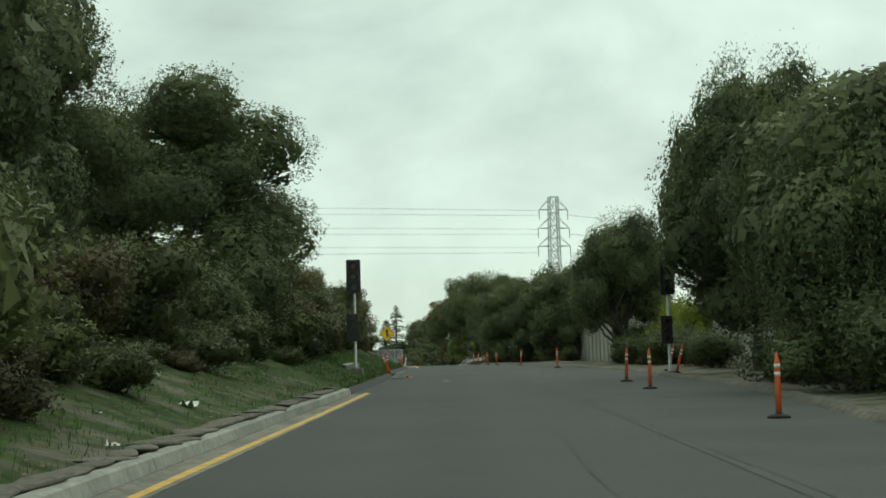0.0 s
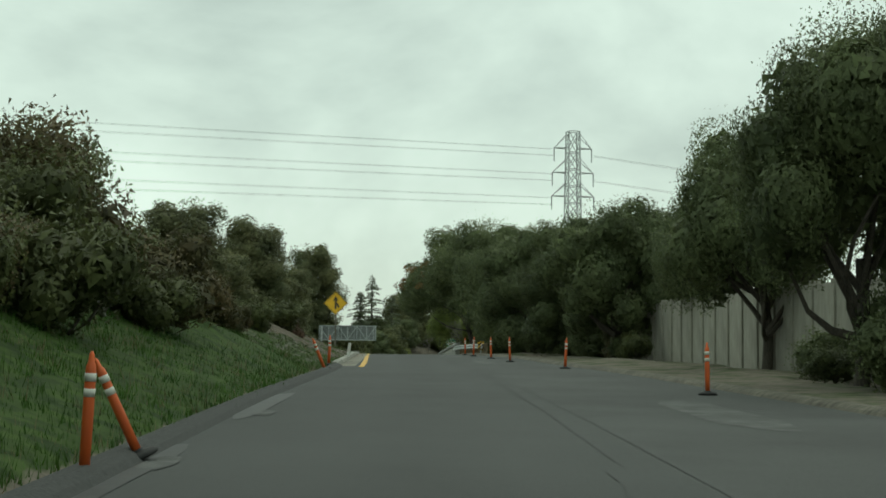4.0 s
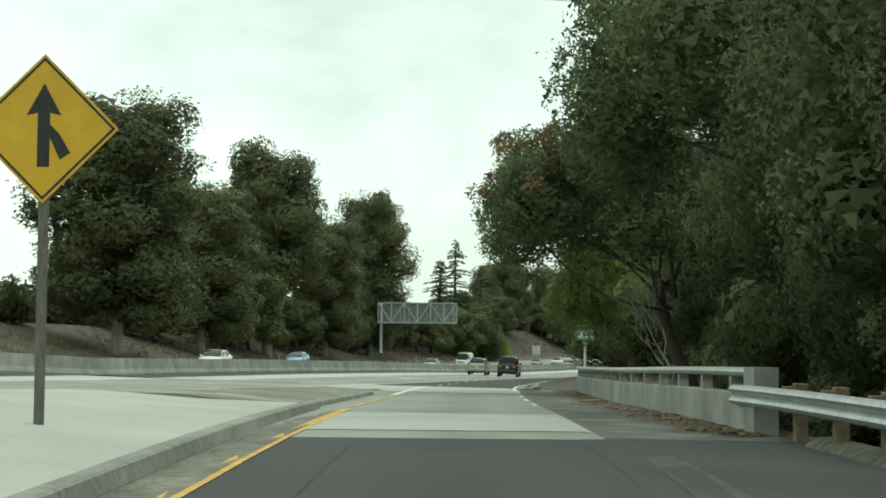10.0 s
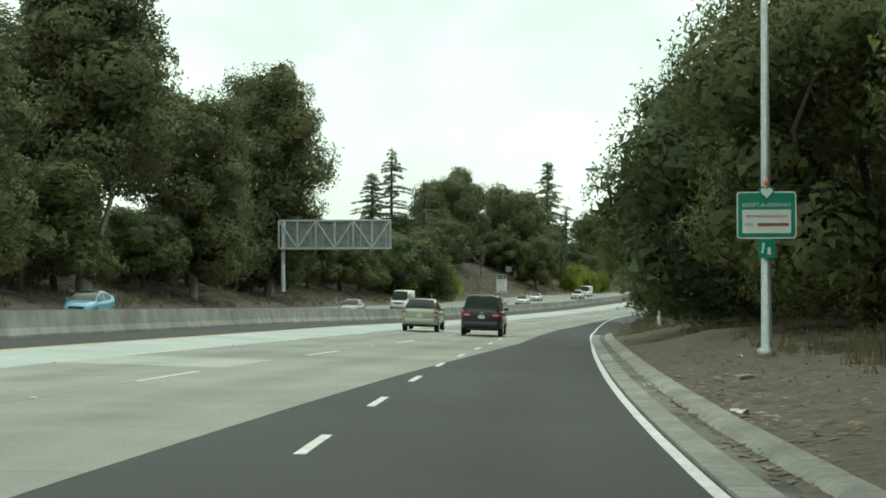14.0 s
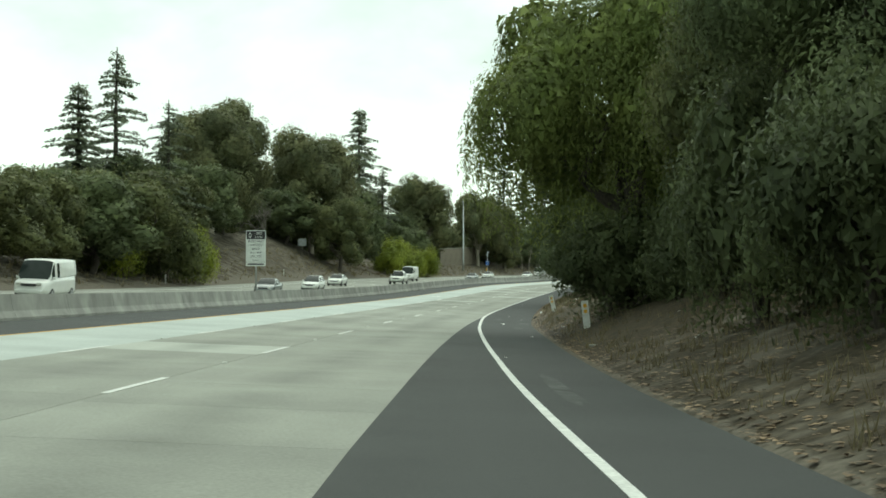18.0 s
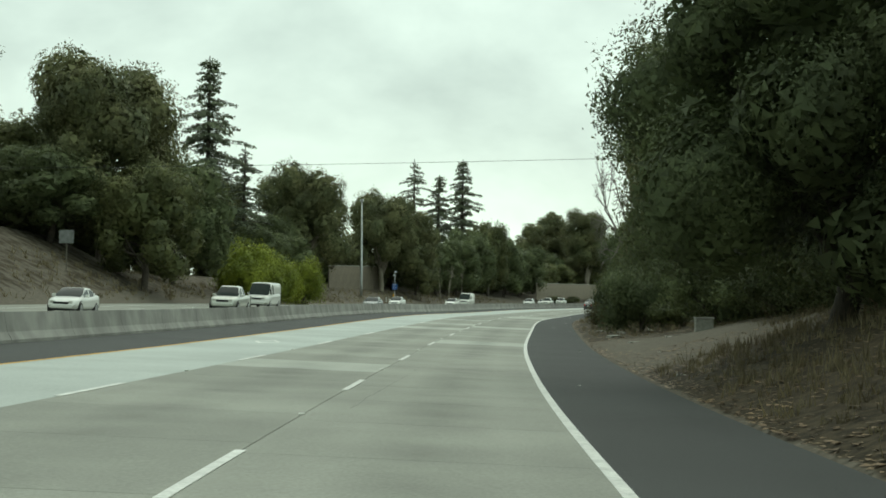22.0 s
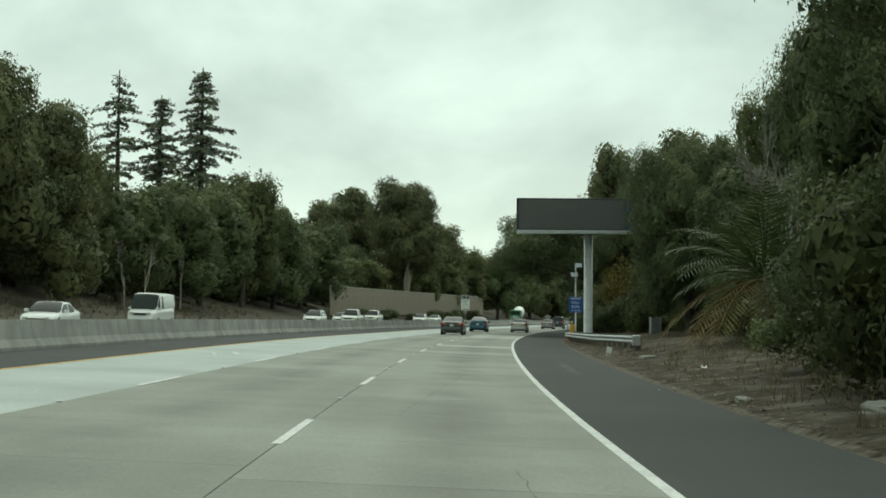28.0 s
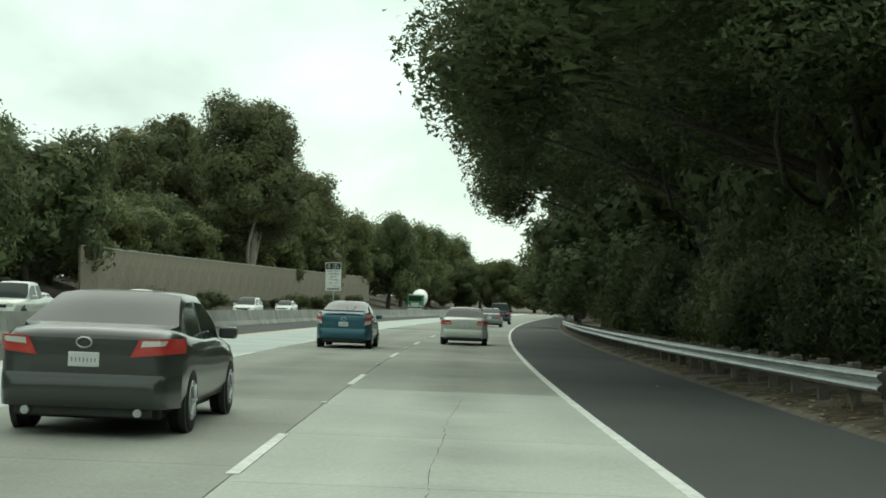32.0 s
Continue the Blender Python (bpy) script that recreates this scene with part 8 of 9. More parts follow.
def cabin(tp, kind):
    """The glasshouse as a loft: returns its points and, by name, the faces of roof and panes."""
    W, H = tp["W"], tp["H"]
    x1, x2, x3, x4 = tp["glass"]
    ex, ez = [p[0] for p in tp["deck"]], [p[1] for p in tp["deck"]]
    xs = np.unique(np.round(np.r_[np.linspace(x1, x2, 9), np.linspace(x2, x3, 10), np.linspace(x3, x4, 10)], 4))
    wb = W / 2 * (0.95 if kind == "van" else 0.885)
    tilt = 0.1 if kind == "van" else 0.3 if kind != "suv" else 0.2
    rows = []
    for x in xs:
        base = float(np.interp(x, ex, ez)) - 0.02
        if x < x2:
            u = (x - x1) / (x2 - x1)
            top = base + (H - 0.02 - base) * (u * 0.62 + 0.38 * math.sin(u * math.pi / 2))
        elif x > x3:
            u = (x4 - x) / (x4 - x3)
            top = base + (H - 0.02 - base) * (u * 0.62 + 0.38 * math.sin(u * math.pi / 2))
        else:
            top = H - 0.02 + 0.02 * math.sin(math.pi * (x - x2) / (x3 - x2))
        h = max(top - base, 0.004)
        ends = min(1.0, (x - x1) / 0.5 + 0.86, (x4 - x) / 0.7 + 0.8)
        w = wb * ends
        half = [(w, 0.0), (w - tilt * h * 0.35, 0.36 * h), (w - tilt * h * 0.8, 0.78 * h), (w - tilt * h * 1.15, 0.93 * h), (w * 0.62, 0.985 * h), (w * 0.3, 0.998 * h), (0.0, h)]
        sec = half + [(-y, z) for y, z in half[-2::-1]]
        rows.append([(float(x), y, base + z) for y, z in sec])
    n = len(rows[0])
    vs = [p for r in rows for p in r]
    faces = {}
    xb = (x2 + x3) / 2 - 0.02
    for i in range(len(xs) - 1):
        xm = (xs[i] + xs[i + 1]) / 2
        for k in range(n - 1):
            f = (i * n + k, i * n + k + 1, (i + 1) * n + k + 1, (i + 1) * n + k)
            side = k < 2 or k > n - 4
            top = 3 <= k <= n - 5
            key = "roof"
            if side:
                lo, hi = x1 + 0.55 * (x2 - x1), x4 - 0.3 * (x4 - x3)
                sd = "right" if k < 2 else "left"
                if kind == "van":
                    lo, xb_ = x3 - 0.75, x3 - 0.2
                else:
                    xb_ = xb
                if lo < xm < xb_ - 0.06:
                    key = "rear_" + sd
                elif xb_ + 0.06 < xm < hi:
                    key = "front_" + sd
            elif top and x1 + 0.1 * (x2 - x1) < xm < x2 - 0.02 and kind != "van":
                key = "rear_window"
            elif top and x3 + 0.05 < xm < x4 - 0.04 * (x4 - x3):
                key = "windscreen"
            faces.setdefault(key, []).append(f)
    return vs, faces


def vehicle(kind, body_paint, label, tail="block"):
    tp = TYPES[kind]
    L, W, H = tp["L"], tp["W"], tp["H"]
    t = thing("van" if kind == "van" else "pickup_truck" if kind == "pickup" else "car", label, "van" if kind == "van" else "truck" if kind == "pickup" else "car")
    hold = Matrix(((0, -1, 0, 0), (1, 0, 0, 0), (0, 0, 1, 0), (0, 0, 0, 1)))  # body length along +y

    def put(ob):
        ob.data.transform(hold @ Matrix.Diagonal((1, -1, 1, 1)))
        ob.data.flip_normals()
        return ob

    vs, fs = car_body(tp)
    put(mesh_ob("body", vs, fs, body_paint, t, True))
    x1, x2, x3, x4 = tp["glass"]
    dz = lambda x: float(np.interp(x, [p[0] for p in tp["deck"]], [p[1] for p in tp["deck"]])) - 0.015
    wb, wr = W / 2 * 0.87, W / 2 * (0.82 if kind == "van" else 0.66)
    vs, faces = cabin(tp, kind)
    for key, fl in sorted(faces.items()):
        used = sorted({q for f in fl for q in f})
        at = {q: n for n, q in enumerate(used)}
        glass = key != "roof"
        nm = "roof" if not glass else key if key in ("rear_window", "windscreen") else "side_window"
        put(mesh_ob(nm, [vs[q] for q in used], [tuple(at[q] for q in f) for f in fl], M_CARGLASS if glass else body_paint, t, True, "dark reflecting glass" if glass else ""))
    # wheels
    wr_ = tp["wr"]
    for x in (tp["ra"], tp["ra"] + tp["base"]):
        for sg in (-1, 1):
            y = sg * (W / 2 - 0.1)
            # a flat black disc stands in for the shade inside the wheel well
            arch = rodbm((x, y + sg * 0.02, wr_ + 0.03), (x, y + sg * 0.088, wr_ + 0.03), wr_ + 0.07, n=24)
            put(part("wheel_arch", arch, M_TRIM_AND_WELL, t))
            prof = [(wr_ * 0.62, -0.1), (wr_ * 0.95, -0.105), (wr_, -0.08), (wr_, 0.08), (wr_ * 0.95, 0.105), (wr_ * 0.62, 0.1)]
            v3, f3 = lathe(prof, 24)
            tyre = mesh_ob("wheel", [(x + a, y + c * 1.0, wr_ + b) for a, b, c in v3], f3, M_TYRE, t, True, "black tyre")
            put(tyre)
            v4, f4 = lathe([(wr_ * 0.64, 0.0), (wr_ * 0.62, 0.012), (wr_ * 0.5, 0.004), (wr_ * 0.2, 0.012), (0.02, 0.016)], 20)
            put(mesh_ob("rim", [(x + a, y + sg * (0.1 + c), wr_ + b) for a, b, c in v4], [f if sg < 0 else f[::-1] for f in f4], M_RIM, tyre, True))
            for j in range(6):
                an = j * math.pi / 3
                bm = bmesh.new()
                rod(bm, (x, y + sg * 0.118, wr_), (x + math.cos(an) * wr_ * 0.55, y + sg * 0.112, wr_ + math.sin(an) * wr_ * 0.55), 0.028, 0.02, 5)
                put(part("spoke", bm, M_RIM, tyre))
    zt = tp["deck"][1][1] + (0.06 if kind in ("sedan", "saloon", "hatch") else 0.0)
    zl = tp["lift"]
    # rear end
    def rear_box(nm, y0, y1, z0, z1, material, depth=0.03, parent=t, x=0.0, lbl=""):
        return put(part(nm, boxbm(x - depth, x + 0.12, y0, y1, z0, z1, 0.012, 2), material, parent, lbl))

    def patch(nm, cor, sg, material, push, parent, lbl=""):
        """A lens that follows the rounded tail, given by four corners as shares of the half width and heights."""
        nu, nv = 8, 3
        grid = []
        for i in range(nu + 1):
            for k in range(nv + 1):
                u, v = i / nu, k / nv
                y = (cor[0][0] * (1 - u) + cor[1][0] * u) * (1 - v) + (cor[3][0] * (1 - u) + cor[2][0] * u) * v
                z = (cor[0][1] * (1 - u) + cor[1][1] * u) * (1 - v) + (cor[3][1] * (1 - u) + cor[2][1] * u) * v
                q = max(0.0, min(1.0, (y - 0.84) / 0.16))
                x = 0.55 * 2 / math.pi * math.asin(q) - push * (1 - 0.6 * q)
                grid.append((x, sg * (y * W / 2 + push * q), z))
        fl = [(i * (nv + 1) + k, (i + 1) * (nv + 1) + k, (i + 1) * (nv + 1) + k + 1, i * (nv + 1) + k + 1) for i in range(nu) for k in range(nv)]
        return put(mesh_ob(nm, grid, fl if sg > 0 else [q[::-1] for q in fl], material, parent, True, lbl))

    def skin(nm, share, z0, z1, push, material, lbl="", flat=0.25):
        """A bulging panel across the rounded tail."""
        nu, nv = 24, 8
        grid = []
        for i in range(nu + 1):
            y = share * (2 * i / nu - 1)
            q = max(0.0, min(1.0, (abs(y) - 0.84) / 0.16))
            for k in range(nv + 1):
                v = k / nv
                swell = push * (flat + (1 - flat) * math.sin(math.pi * v) ** 0.5)
                grid.append((0.55 * 2 / math.pi * math.asin(q) - swell * (1 - 0.5 * q), y * W / 2 * (1 + 0.012 * q), z0 + (z1 - z0) * v))
        fl = [(i * (nv + 1) + k, (i + 1) * (nv + 1) + k, (i + 1) * (nv + 1) + k + 1, i * (nv + 1) + k + 1) for i in range(nu) for k in range(nv)]
        return put(mesh_ob(nm, grid, fl, material, t, True, lbl))

    for sg in (-1, 1):
        dk = zt - 0.97
        if tail == "tall":
            cor = ((0.76, 0.72), (0.975, 0.75), (0.955, 1.12), (0.83, 1.09))
        elif tail == "wide":
            cor = ((0.5, 0.78), (0.99, 0.83), (0.99, 0.975), (0.6, 0.965))
        else:
            cor = ((0.52, 0.79), (0.975, 0.77), (0.975, 0.93), (0.58, 0.93))
        cor = [(y, z + dk) for y, z in cor]
        lamp = patch("tail_lamp", cor, sg, M_TAIL, 0.03, t, "red tail lamp")
        if tail == "tall":
            patch("clear_lens", [((cor[0][0] + 0.02), cor[0][1] + 0.02), (cor[1][0] - 0.02, cor[1][1] + 0.02), (cor[1][0] - 0.03, cor[1][1] + 0.13), (cor[0][0] + 0.03, cor[0][1] + 0.13)], sg, M_CLEAR, 0.036, lamp)
            patch("clear_lens", [((cor[3][0] + 0.0), cor[3][1] - 0.13), (cor[2][0] - 0.01, cor[2][1] - 0.14), (cor[2][0] - 0.01, cor[2][1] - 0.03), (cor[3][0] + 0.01, cor[3][1] - 0.03)], sg, M_CLEAR, 0.036, lamp)
        elif tail == "wide":
            patch("clear_lens", [(0.615, cor[0][1] + 0.105), (0.86, cor[1][1] + 0.075), (0.88, cor[2][1] - 0.02), (0.63, cor[3][1] - 0.02)], sg, M_CLEAR, 0.036, lamp, "clear reversing lens")
        else:
            y0 = cor[0][0]
            patch("clear_lens", [(y0 + 0.05, cor[0][1] + 0.025), (y0 + 0.3, cor[0][1] + 0.03), (y0 + 0.3, cor[0][1] + 0.065), (y0 + 0.05, cor[0][1] + 0.06)], sg, M_CLEAR, 0.036, lamp)
        hl = W / 2 * 0.7
        put(part("headlamp", boxbm(L - 0.3, L - 0.03, min(sg * hl * 0.62, sg * hl), max(sg * hl * 0.62, sg * hl), tp["deck"][-2][1] - 0.17, tp["deck"][-2][1] - 0.02, 0.03, 2), M_CLEAR, t, "clear headlamp"))
        put(part("mirror", boxbm(x4 - 0.55, x4 - 0.35, min(sg * (W / 2 - 0.06), sg * (W / 2 + 0.14)), max(sg * (W / 2 - 0.06), sg * (W / 2 + 0.14)), dz(x4) + 0.02, dz(x4) + 0.16, 0.03, 2), body_paint, t))
    pl = rear_box("number_plate", -0.155, 0.155, zt - 0.295, zt - 0.145, M_PLATE, 0.024, lbl="pale number plate")
    for k in range(7):
        rear_box("plate_bar", -0.126 + 0.038 * k, -0.102 + 0.038 * k, zt - 0.255, zt - 0.195, M_PLATEINK, 0.026, pl)
    low = zt - 0.36 if kind in ("sedan", "saloon", "hatch") else zl + 0.36
    skin("bumper", 0.985, zl + 0.07, low, 0.06, body_paint)
    skin("rear_panel", 0.985, low - 0.03, zt - 0.015, 0.012, body_paint, flat=0.9)
    skin("boot_lid", 0.56 if tail == "wide" else 0.66, low + 0.012, zt - 0.03, 0.02, body_paint, flat=0.7)
    rear_box("plate_recess", -0.3, 0.3, zt - 0.32, zt - 0.11, body_paint, 0.016)
    rear_box("lower_trim", -W / 2 * 0.74, W / 2 * 0.74, zl - 0.02, zl + 0.085, M_TRIM_AND_WELL, -0.03)
    bm = bmesh.new()
    for k in range(16):
        a, b = 2 * math.pi * k / 16, 2 * math.pi * (k + 1) / 16
        rod(bm, (-0.028, 0.075 * math.cos(a), zt - 0.055 + 0.05 * math.sin(a)), (-0.028, 0.075 * math.cos(b), zt - 0.055 + 0.05 * math.sin(b)), 0.009, n=5)
    put(part("badge", bm, M_RIM, t, "plain oval chrome ring"))
    put(part("grille", boxbm(L - 0.2, L + 0.01, -0.42, 0.42, tp["deck"][-2][1] - 0.22, tp["deck"][-2][1] - 0.08, 0.02), M_TRIM_AND_WELL, t))
    put(part("front_bumper", boxbm(L - 0.25, L + 0.04, -W / 2 * 0.72, W / 2 * 0.72, zl + 0.08, zl + 0.3, 0.05, 2), body_paint, t))
    put(part("underbody", boxbm(0.3, L - 0.3, -W / 2 * 0.78, W / 2 * 0.78, zl - 0.06, zl + 0.06, 0.02), M_TRIM_AND_WELL, t))
    for y in ((-0.55, 0.55) if kind in ("sedan", "hatch", "saloon") else (-0.5,)):
        put(part("exhaust", rodbm((-0.045, y, zl + 0.03), (0.25, y, zl + 0.03), 0.042, n=12), M_RIM if kind == "saloon" else M_TRIM_AND_WELL, t))
    if tail in ("tall", "wide") or kind == "suv":
        rear_box("brake_light", -0.12, 0.12, H - 0.12, H - 0.08, M_TAIL, 0.0, x=x2 - 0.05)
    if kind in ("suv", "wagon"):
        for sg in (-1, 1):
            put(part("roof_bar", rodbm((x2 + 0.2, sg * wr * 0.92, H + 0.03), (x3 - 0.1, sg * wr * 0.92, H + 0.03), 0.022, n=6), M_TRIM_AND_WELL, t))
    if kind == "hatch":
        rear_box("spoiler", -W / 2 * 0.76, W / 2 * 0.76, zt + 0.17, zt + 0.22, body_paint, 0.03, x=0.12)
        put(part("wiper", rodbm((0.3, 0.25, 1.2), (0.5, 0.32, 1.32), 0.012, n=5), M_TRIM_AND_WELL, t))
        put(part("antenna", rodbm((1.15, 0, H - 0.02), (0.95, 0, H + 0.18), 0.01, n=5), M_TRIM_AND_WELL, t))
    return t


def park(ob, s, d, back=False, h=None):
    """Stands a vehicle with its tail at a station, in the lane at an offset."""
    m = Matrix.Translation(place(s, d, road_h(s, d) + 0.008)) @ pose(0, 0, 0, 0, 0, turn(s) + (180 if back else 0)) @ pose(0, 0, 0, 0, math.degrees(math.atan(float(SUPER(s)))) * (-1 if back else 1), 0)
    ob.matrix_basis = m
    return ob


E = lambda s, k: float(EDGE(s)) - 3.66 * k
park(vehicle("sedan", P_SILVER, "pale silver sedan with red tail lamps in the outer lane"), 733.5, E(733, 0.5))
park(vehicle("hatch", P_TEAL, "teal blue hatchback with tall tail lamps in the middle lane", "tall"), 724.0, E(724, 1.5))
park(vehicle("saloon", P_CHAR, "charcoal grey sedan with wide tail lamps in the middle lane", "wide"), 691.3, E(691, 1.5) + 0.02)
park(vehicle("suv", P_BLACK, "black off-road vehicle with a high brake lamp"), 287.0, E(287, 0.55))
park(vehicle("wagon", P_BEIGE, "pale green-beige crossover wagon with roof bars", "tall"), 292.5, E(292, 1.5))
park(vehicle("sedan", P_GREY, "grey sedan well ahead in the outer lane"), 790.0, E(790, 0.5))
park(vehicle("suv", P_NAVY, "dark blue off-road vehicle ahead in the outer lane"), 812.0, E(812, 0.5))
white_sedan = vehicle("sedan", P_WHITE, "white sedan on the opposite carriageway")
dark_sedan = vehicle("sedan", P_GREY, "grey sedan on the opposite carriageway")
blue_hatch = vehicle("hatch", P_BLUE, "light blue hatchback on the opposite carriageway")
white_van = vehicle("van", P_WHITE, "white high-roofed van on the opposite carriageway")
silver_pick = vehicle("pickup", P_SILVER, "silver pickup truck on the opposite carriageway")
minivan = vehicle("wagon", P_WHITE, "white estate car on the opposite carriageway")
OPP = [(blue_hatch, 298, 4.95), (dark_sedan, 352, 5.9), (white_van, 392, 5.0), (dark_sedan, 437, 5.9), (minivan, 457, 5.9), (white_sedan, 488, 5.0), (silver_pick, 512, 5.9), (white_van, 541.5, 5.0),
       (white_sedan, 613, 5.0), (dark_sedan, 578, 5.9), (white_sedan, 637, 5.9), (white_van, 671.0, 5.0), (minivan, 716, 5.9), (white_sedan, 752, 5.0), (silver_pick, 775, 5.0), (silver_pick, 739, 5.9), (minivan, 793, 5.9), (white_sedan, 260, 5.9), (white_sedan, 830, 5.0)]
seen = set()
for ob, s, k in OPP:
    o = ob if ob not in seen else copy_thing(ob, Matrix())
    seen.add(ob)
    park(o, s + 4.5, float(EDGE(s)) - 19.3 - 3.66 * (1.5 if k < 5.5 else 0.5), True)


def mixer_lorry():
    """A lorry with a tilted drum; its front towards +y."""
    t = thing("mixer_lorry", "white and green cement mixer lorry on the opposite carriageway", "truck")
    cab = part("cab", boxbm(-1.2, 1.2, 6.4, 8.6, 0.9, 3.0, 0.18, 3), P_GREEN, t, "green cab")
    part("windscreen", boxbm(-1.02, 1.02, 8.56, 8.62, 1.95, 2.75, 0.03, 2), M_CARGLASS, cab)
    part("grille", boxbm(-0.6, 0.6, 8.57, 8.64, 1.05, 1.7, 0.02), M_RIM, cab)
    part("bumper", boxbm(-1.22, 1.22, 8.5, 8.75, 0.5, 0.85, 0.06, 2), M_RIM, t)
    for x in (-0.9, 0.9):
        part("headlamp", boxbm(x - 0.18, x + 0.18, 8.55, 8.66, 1.05, 1.3, 0.03, 2), M_CLEAR, cab)
    part("chassis", boxbm(-0.5, 0.5, 0.0, 8.4, 0.75, 1.05, 0.03), M_TRIM_AND_WELL, t)
    vs, fs = lathe([(0.3, -2.9), (0.8, -2.7), (1.28, -0.9), (1.3, 0.7), (0.95, 2.2), (0.55, 2.9), (0.05, 2.95)], 20)
    drum = mesh_ob("drum", vs, fs, P_WHITE, t, True, "white mixing drum")
    drum.matrix_basis = Matrix.Translation((0, 3.1, 2.45)) @ pose(0, 0, 0, 76)
    for x in (-1.0, 1.0):
        for y in (1.0, 2.3, 7.2):
            v3, f3 = lathe([(0.3, -0.15), (0.48, -0.16), (0.5, -0.1), (0.5, 0.1), (0.48, 0.16), (0.3, 0.15), (0.05, 0.1)], 18)
            w = mesh_ob("wheel", v3, f3, M_TYRE, t, True)
            w.matrix_basis = Matrix.Translation((x, y, 0.5)) @ pose(0, 0, 0, 0, 90)
    return t


P_GREEN = paint("green_lorry_paint", (0.03, 0.2, 0.08), 0.1)
park(mixer_lorry(), 920.0, float(EDGE(920)) - 20.5, True)


# ---- grass, litter and wear along the road ----
def blades(name, label, material, count, spot, low, high, width, seed, clump=9):
    """Many thin upright blades in tufts, as one object."""
    r = random.Random(seed)
    vs, fs = [], []
    while len(fs) < count:
        s, d, big = spot(r)
        c = place(s, d)
        for _ in range(clump):
            x, y = c.x + r.gauss(0, 0.09 * big), c.y + r.gauss(0, 0.09 * big)
            h = r.uniform(low, high) * big
            a = r.uniform(0, 6.283)
            w = width * r.uniform(0.6, 1.4)
            lean = r.uniform(0.1, 0.6) * h
            b = r.uniform(0, 6.283)
            o = len(vs)
            vs += [(x - w * math.cos(a), y - w * math.sin(a), c.z - 0.08), (x + w * math.cos(a), y + w * math.sin(a), c.z - 0.08), (x + lean * math.cos(b), y + lean * math.sin(b), c.z - 0.05 + h)]
            fs.append((o, o + 1, o + 2))
    return tagged(mesh_ob(name, vs, fs, material), label, "grass", kind="stuff")


def left_spot(r):
    s = r.choice([r.uniform(-4, 104), r.uniform(48, 104)])
    d = float(KERB(s)) - 0.25 - 5.5 * r.random() ** 1.5
    return s, d, r.uniform(0.6, 1.5)


def mound_spot(r):
    s = r.choice([r.uniform(104, 118), r.uniform(104, 122), r.choice([124, 127.5, 133, 139]) + r.gauss(0, 0.8)])
    d = KERB_L - 0.2 - (4.2 if s < 118 else 2.6) * r.random() ** 1.6
    return s, d, r.uniform(0.6, 1.3) * (1.0 if s < 121 else 0.6)


def dry_spot(r):
    s = r.choice([r.uniform(222, 300), r.uniform(300, 420), r.uniform(420, 480), r.uniform(440, 700)])
    d = float(PAVE(s)) + (3.2 if s < 290 else 5.0 if 449 < s < 480 else 0.5) + 6.5 * r.random() ** 0.9
    return s, d, r.uniform(0.5, 1.3)


def far_spot(r):
    s = r.uniform(250, 760)
    d = float(EDGE(s)) - 34.2 - 8 * r.random()
    return s, d, r.uniform(0.8, 2.0)


def mulch_spot(r):
    s = r.uniform(108, 157)
    d = KERB_L - 0.5 - 9 * r.random()
    return s, d, r.uniform(0.3, 0.9)


blades("grass", "uneven green grass on the bank beside the ramp", M_GRASS, 60000, left_spot, 0.04, 0.13, 0.009, 1)
blades("dry_grass", "dry stalks among the grass beside the ramp", M_DRYGRASS, 9000, left_spot, 0.06, 0.2, 0.006, 6, 10)
blades("grass", "thick bright green weeds beside the kerb", M_WEED, 15000, mound_spot, 0.05, 0.15, 0.01, 2)
def patch_spot(r):
    x, y, w = r.choice([(129.2, -4.3, 0.5), (132.3, -4.1, 0.5), (127.5, -5.4, 0.6), (140.3, -4.6, 0.8), (143.0, -5.2, 0.8), (148.5, -4.0, 0.9), (146.6, -4.4, 0.7)])
    return x + r.gauss(0, w * 1.3), y + r.gauss(0, w * 0.45), r.uniform(0.5, 1.2)


blades("grass", "green weed patches on the mulched mound", M_WEED, 9000, patch_spot, 0.04, 0.13, 0.009, 7)
blades("dry_grass", "straw-coloured dry grass on the cut bank", M_DRYGRASS, 70000, dry_spot, 0.1, 0.36, 0.015, 3, 12)
blades("dry_grass", "straw-coloured grass on the far bank", M_DRYGRASS, 16000, far_spot, 0.15, 0.45, 0.035, 4, 8)
blades("dry_grass", "sparse grey stubble on the mulched mound", M_DRYGRASS, 7000, mulch_spot, 0.1, 0.3, 0.008, 5, 7)


def flakes(name, label, material, count, spot, size, seed, lift=0.01):
    """Fallen leaves and chips lying on the ground, each a small folded piece."""
    r = random.Random(seed)
    vs, fs = [], []
    for _ in range(count):
        s, d, big = spot(r)
        p = place(s, d, max(ground_h(s, d), road_h(s, d) + 0.004 if d < float(PAVE(s)) and d > KERB_L else -9))
        a = r.uniform(0, 6.283)
        L, w = size * big, size * big * r.uniform(0.35, 0.7)
        ca, sa = math.cos(a), math.sin(a)
        up = r.uniform(0.1, 0.6) * w
        o = len(vs)
        z = p.z + lift
        vs += [(p.x - L * ca, p.y - L * sa, z), (p.x - w * sa, p.y + w * ca, z + up), (p.x + L * ca, p.y + L * sa, z + 0.3 * up), (p.x + w * sa, p.y - w * ca, z + up * r.uniform(0.2, 1))]
        fs += [(o, o + 3, o + 1), (o + 1, o + 3, o + 2)]
    return tagged(mesh_ob(name, vs, fs, material), label, "leaf litter", kind="stuff")


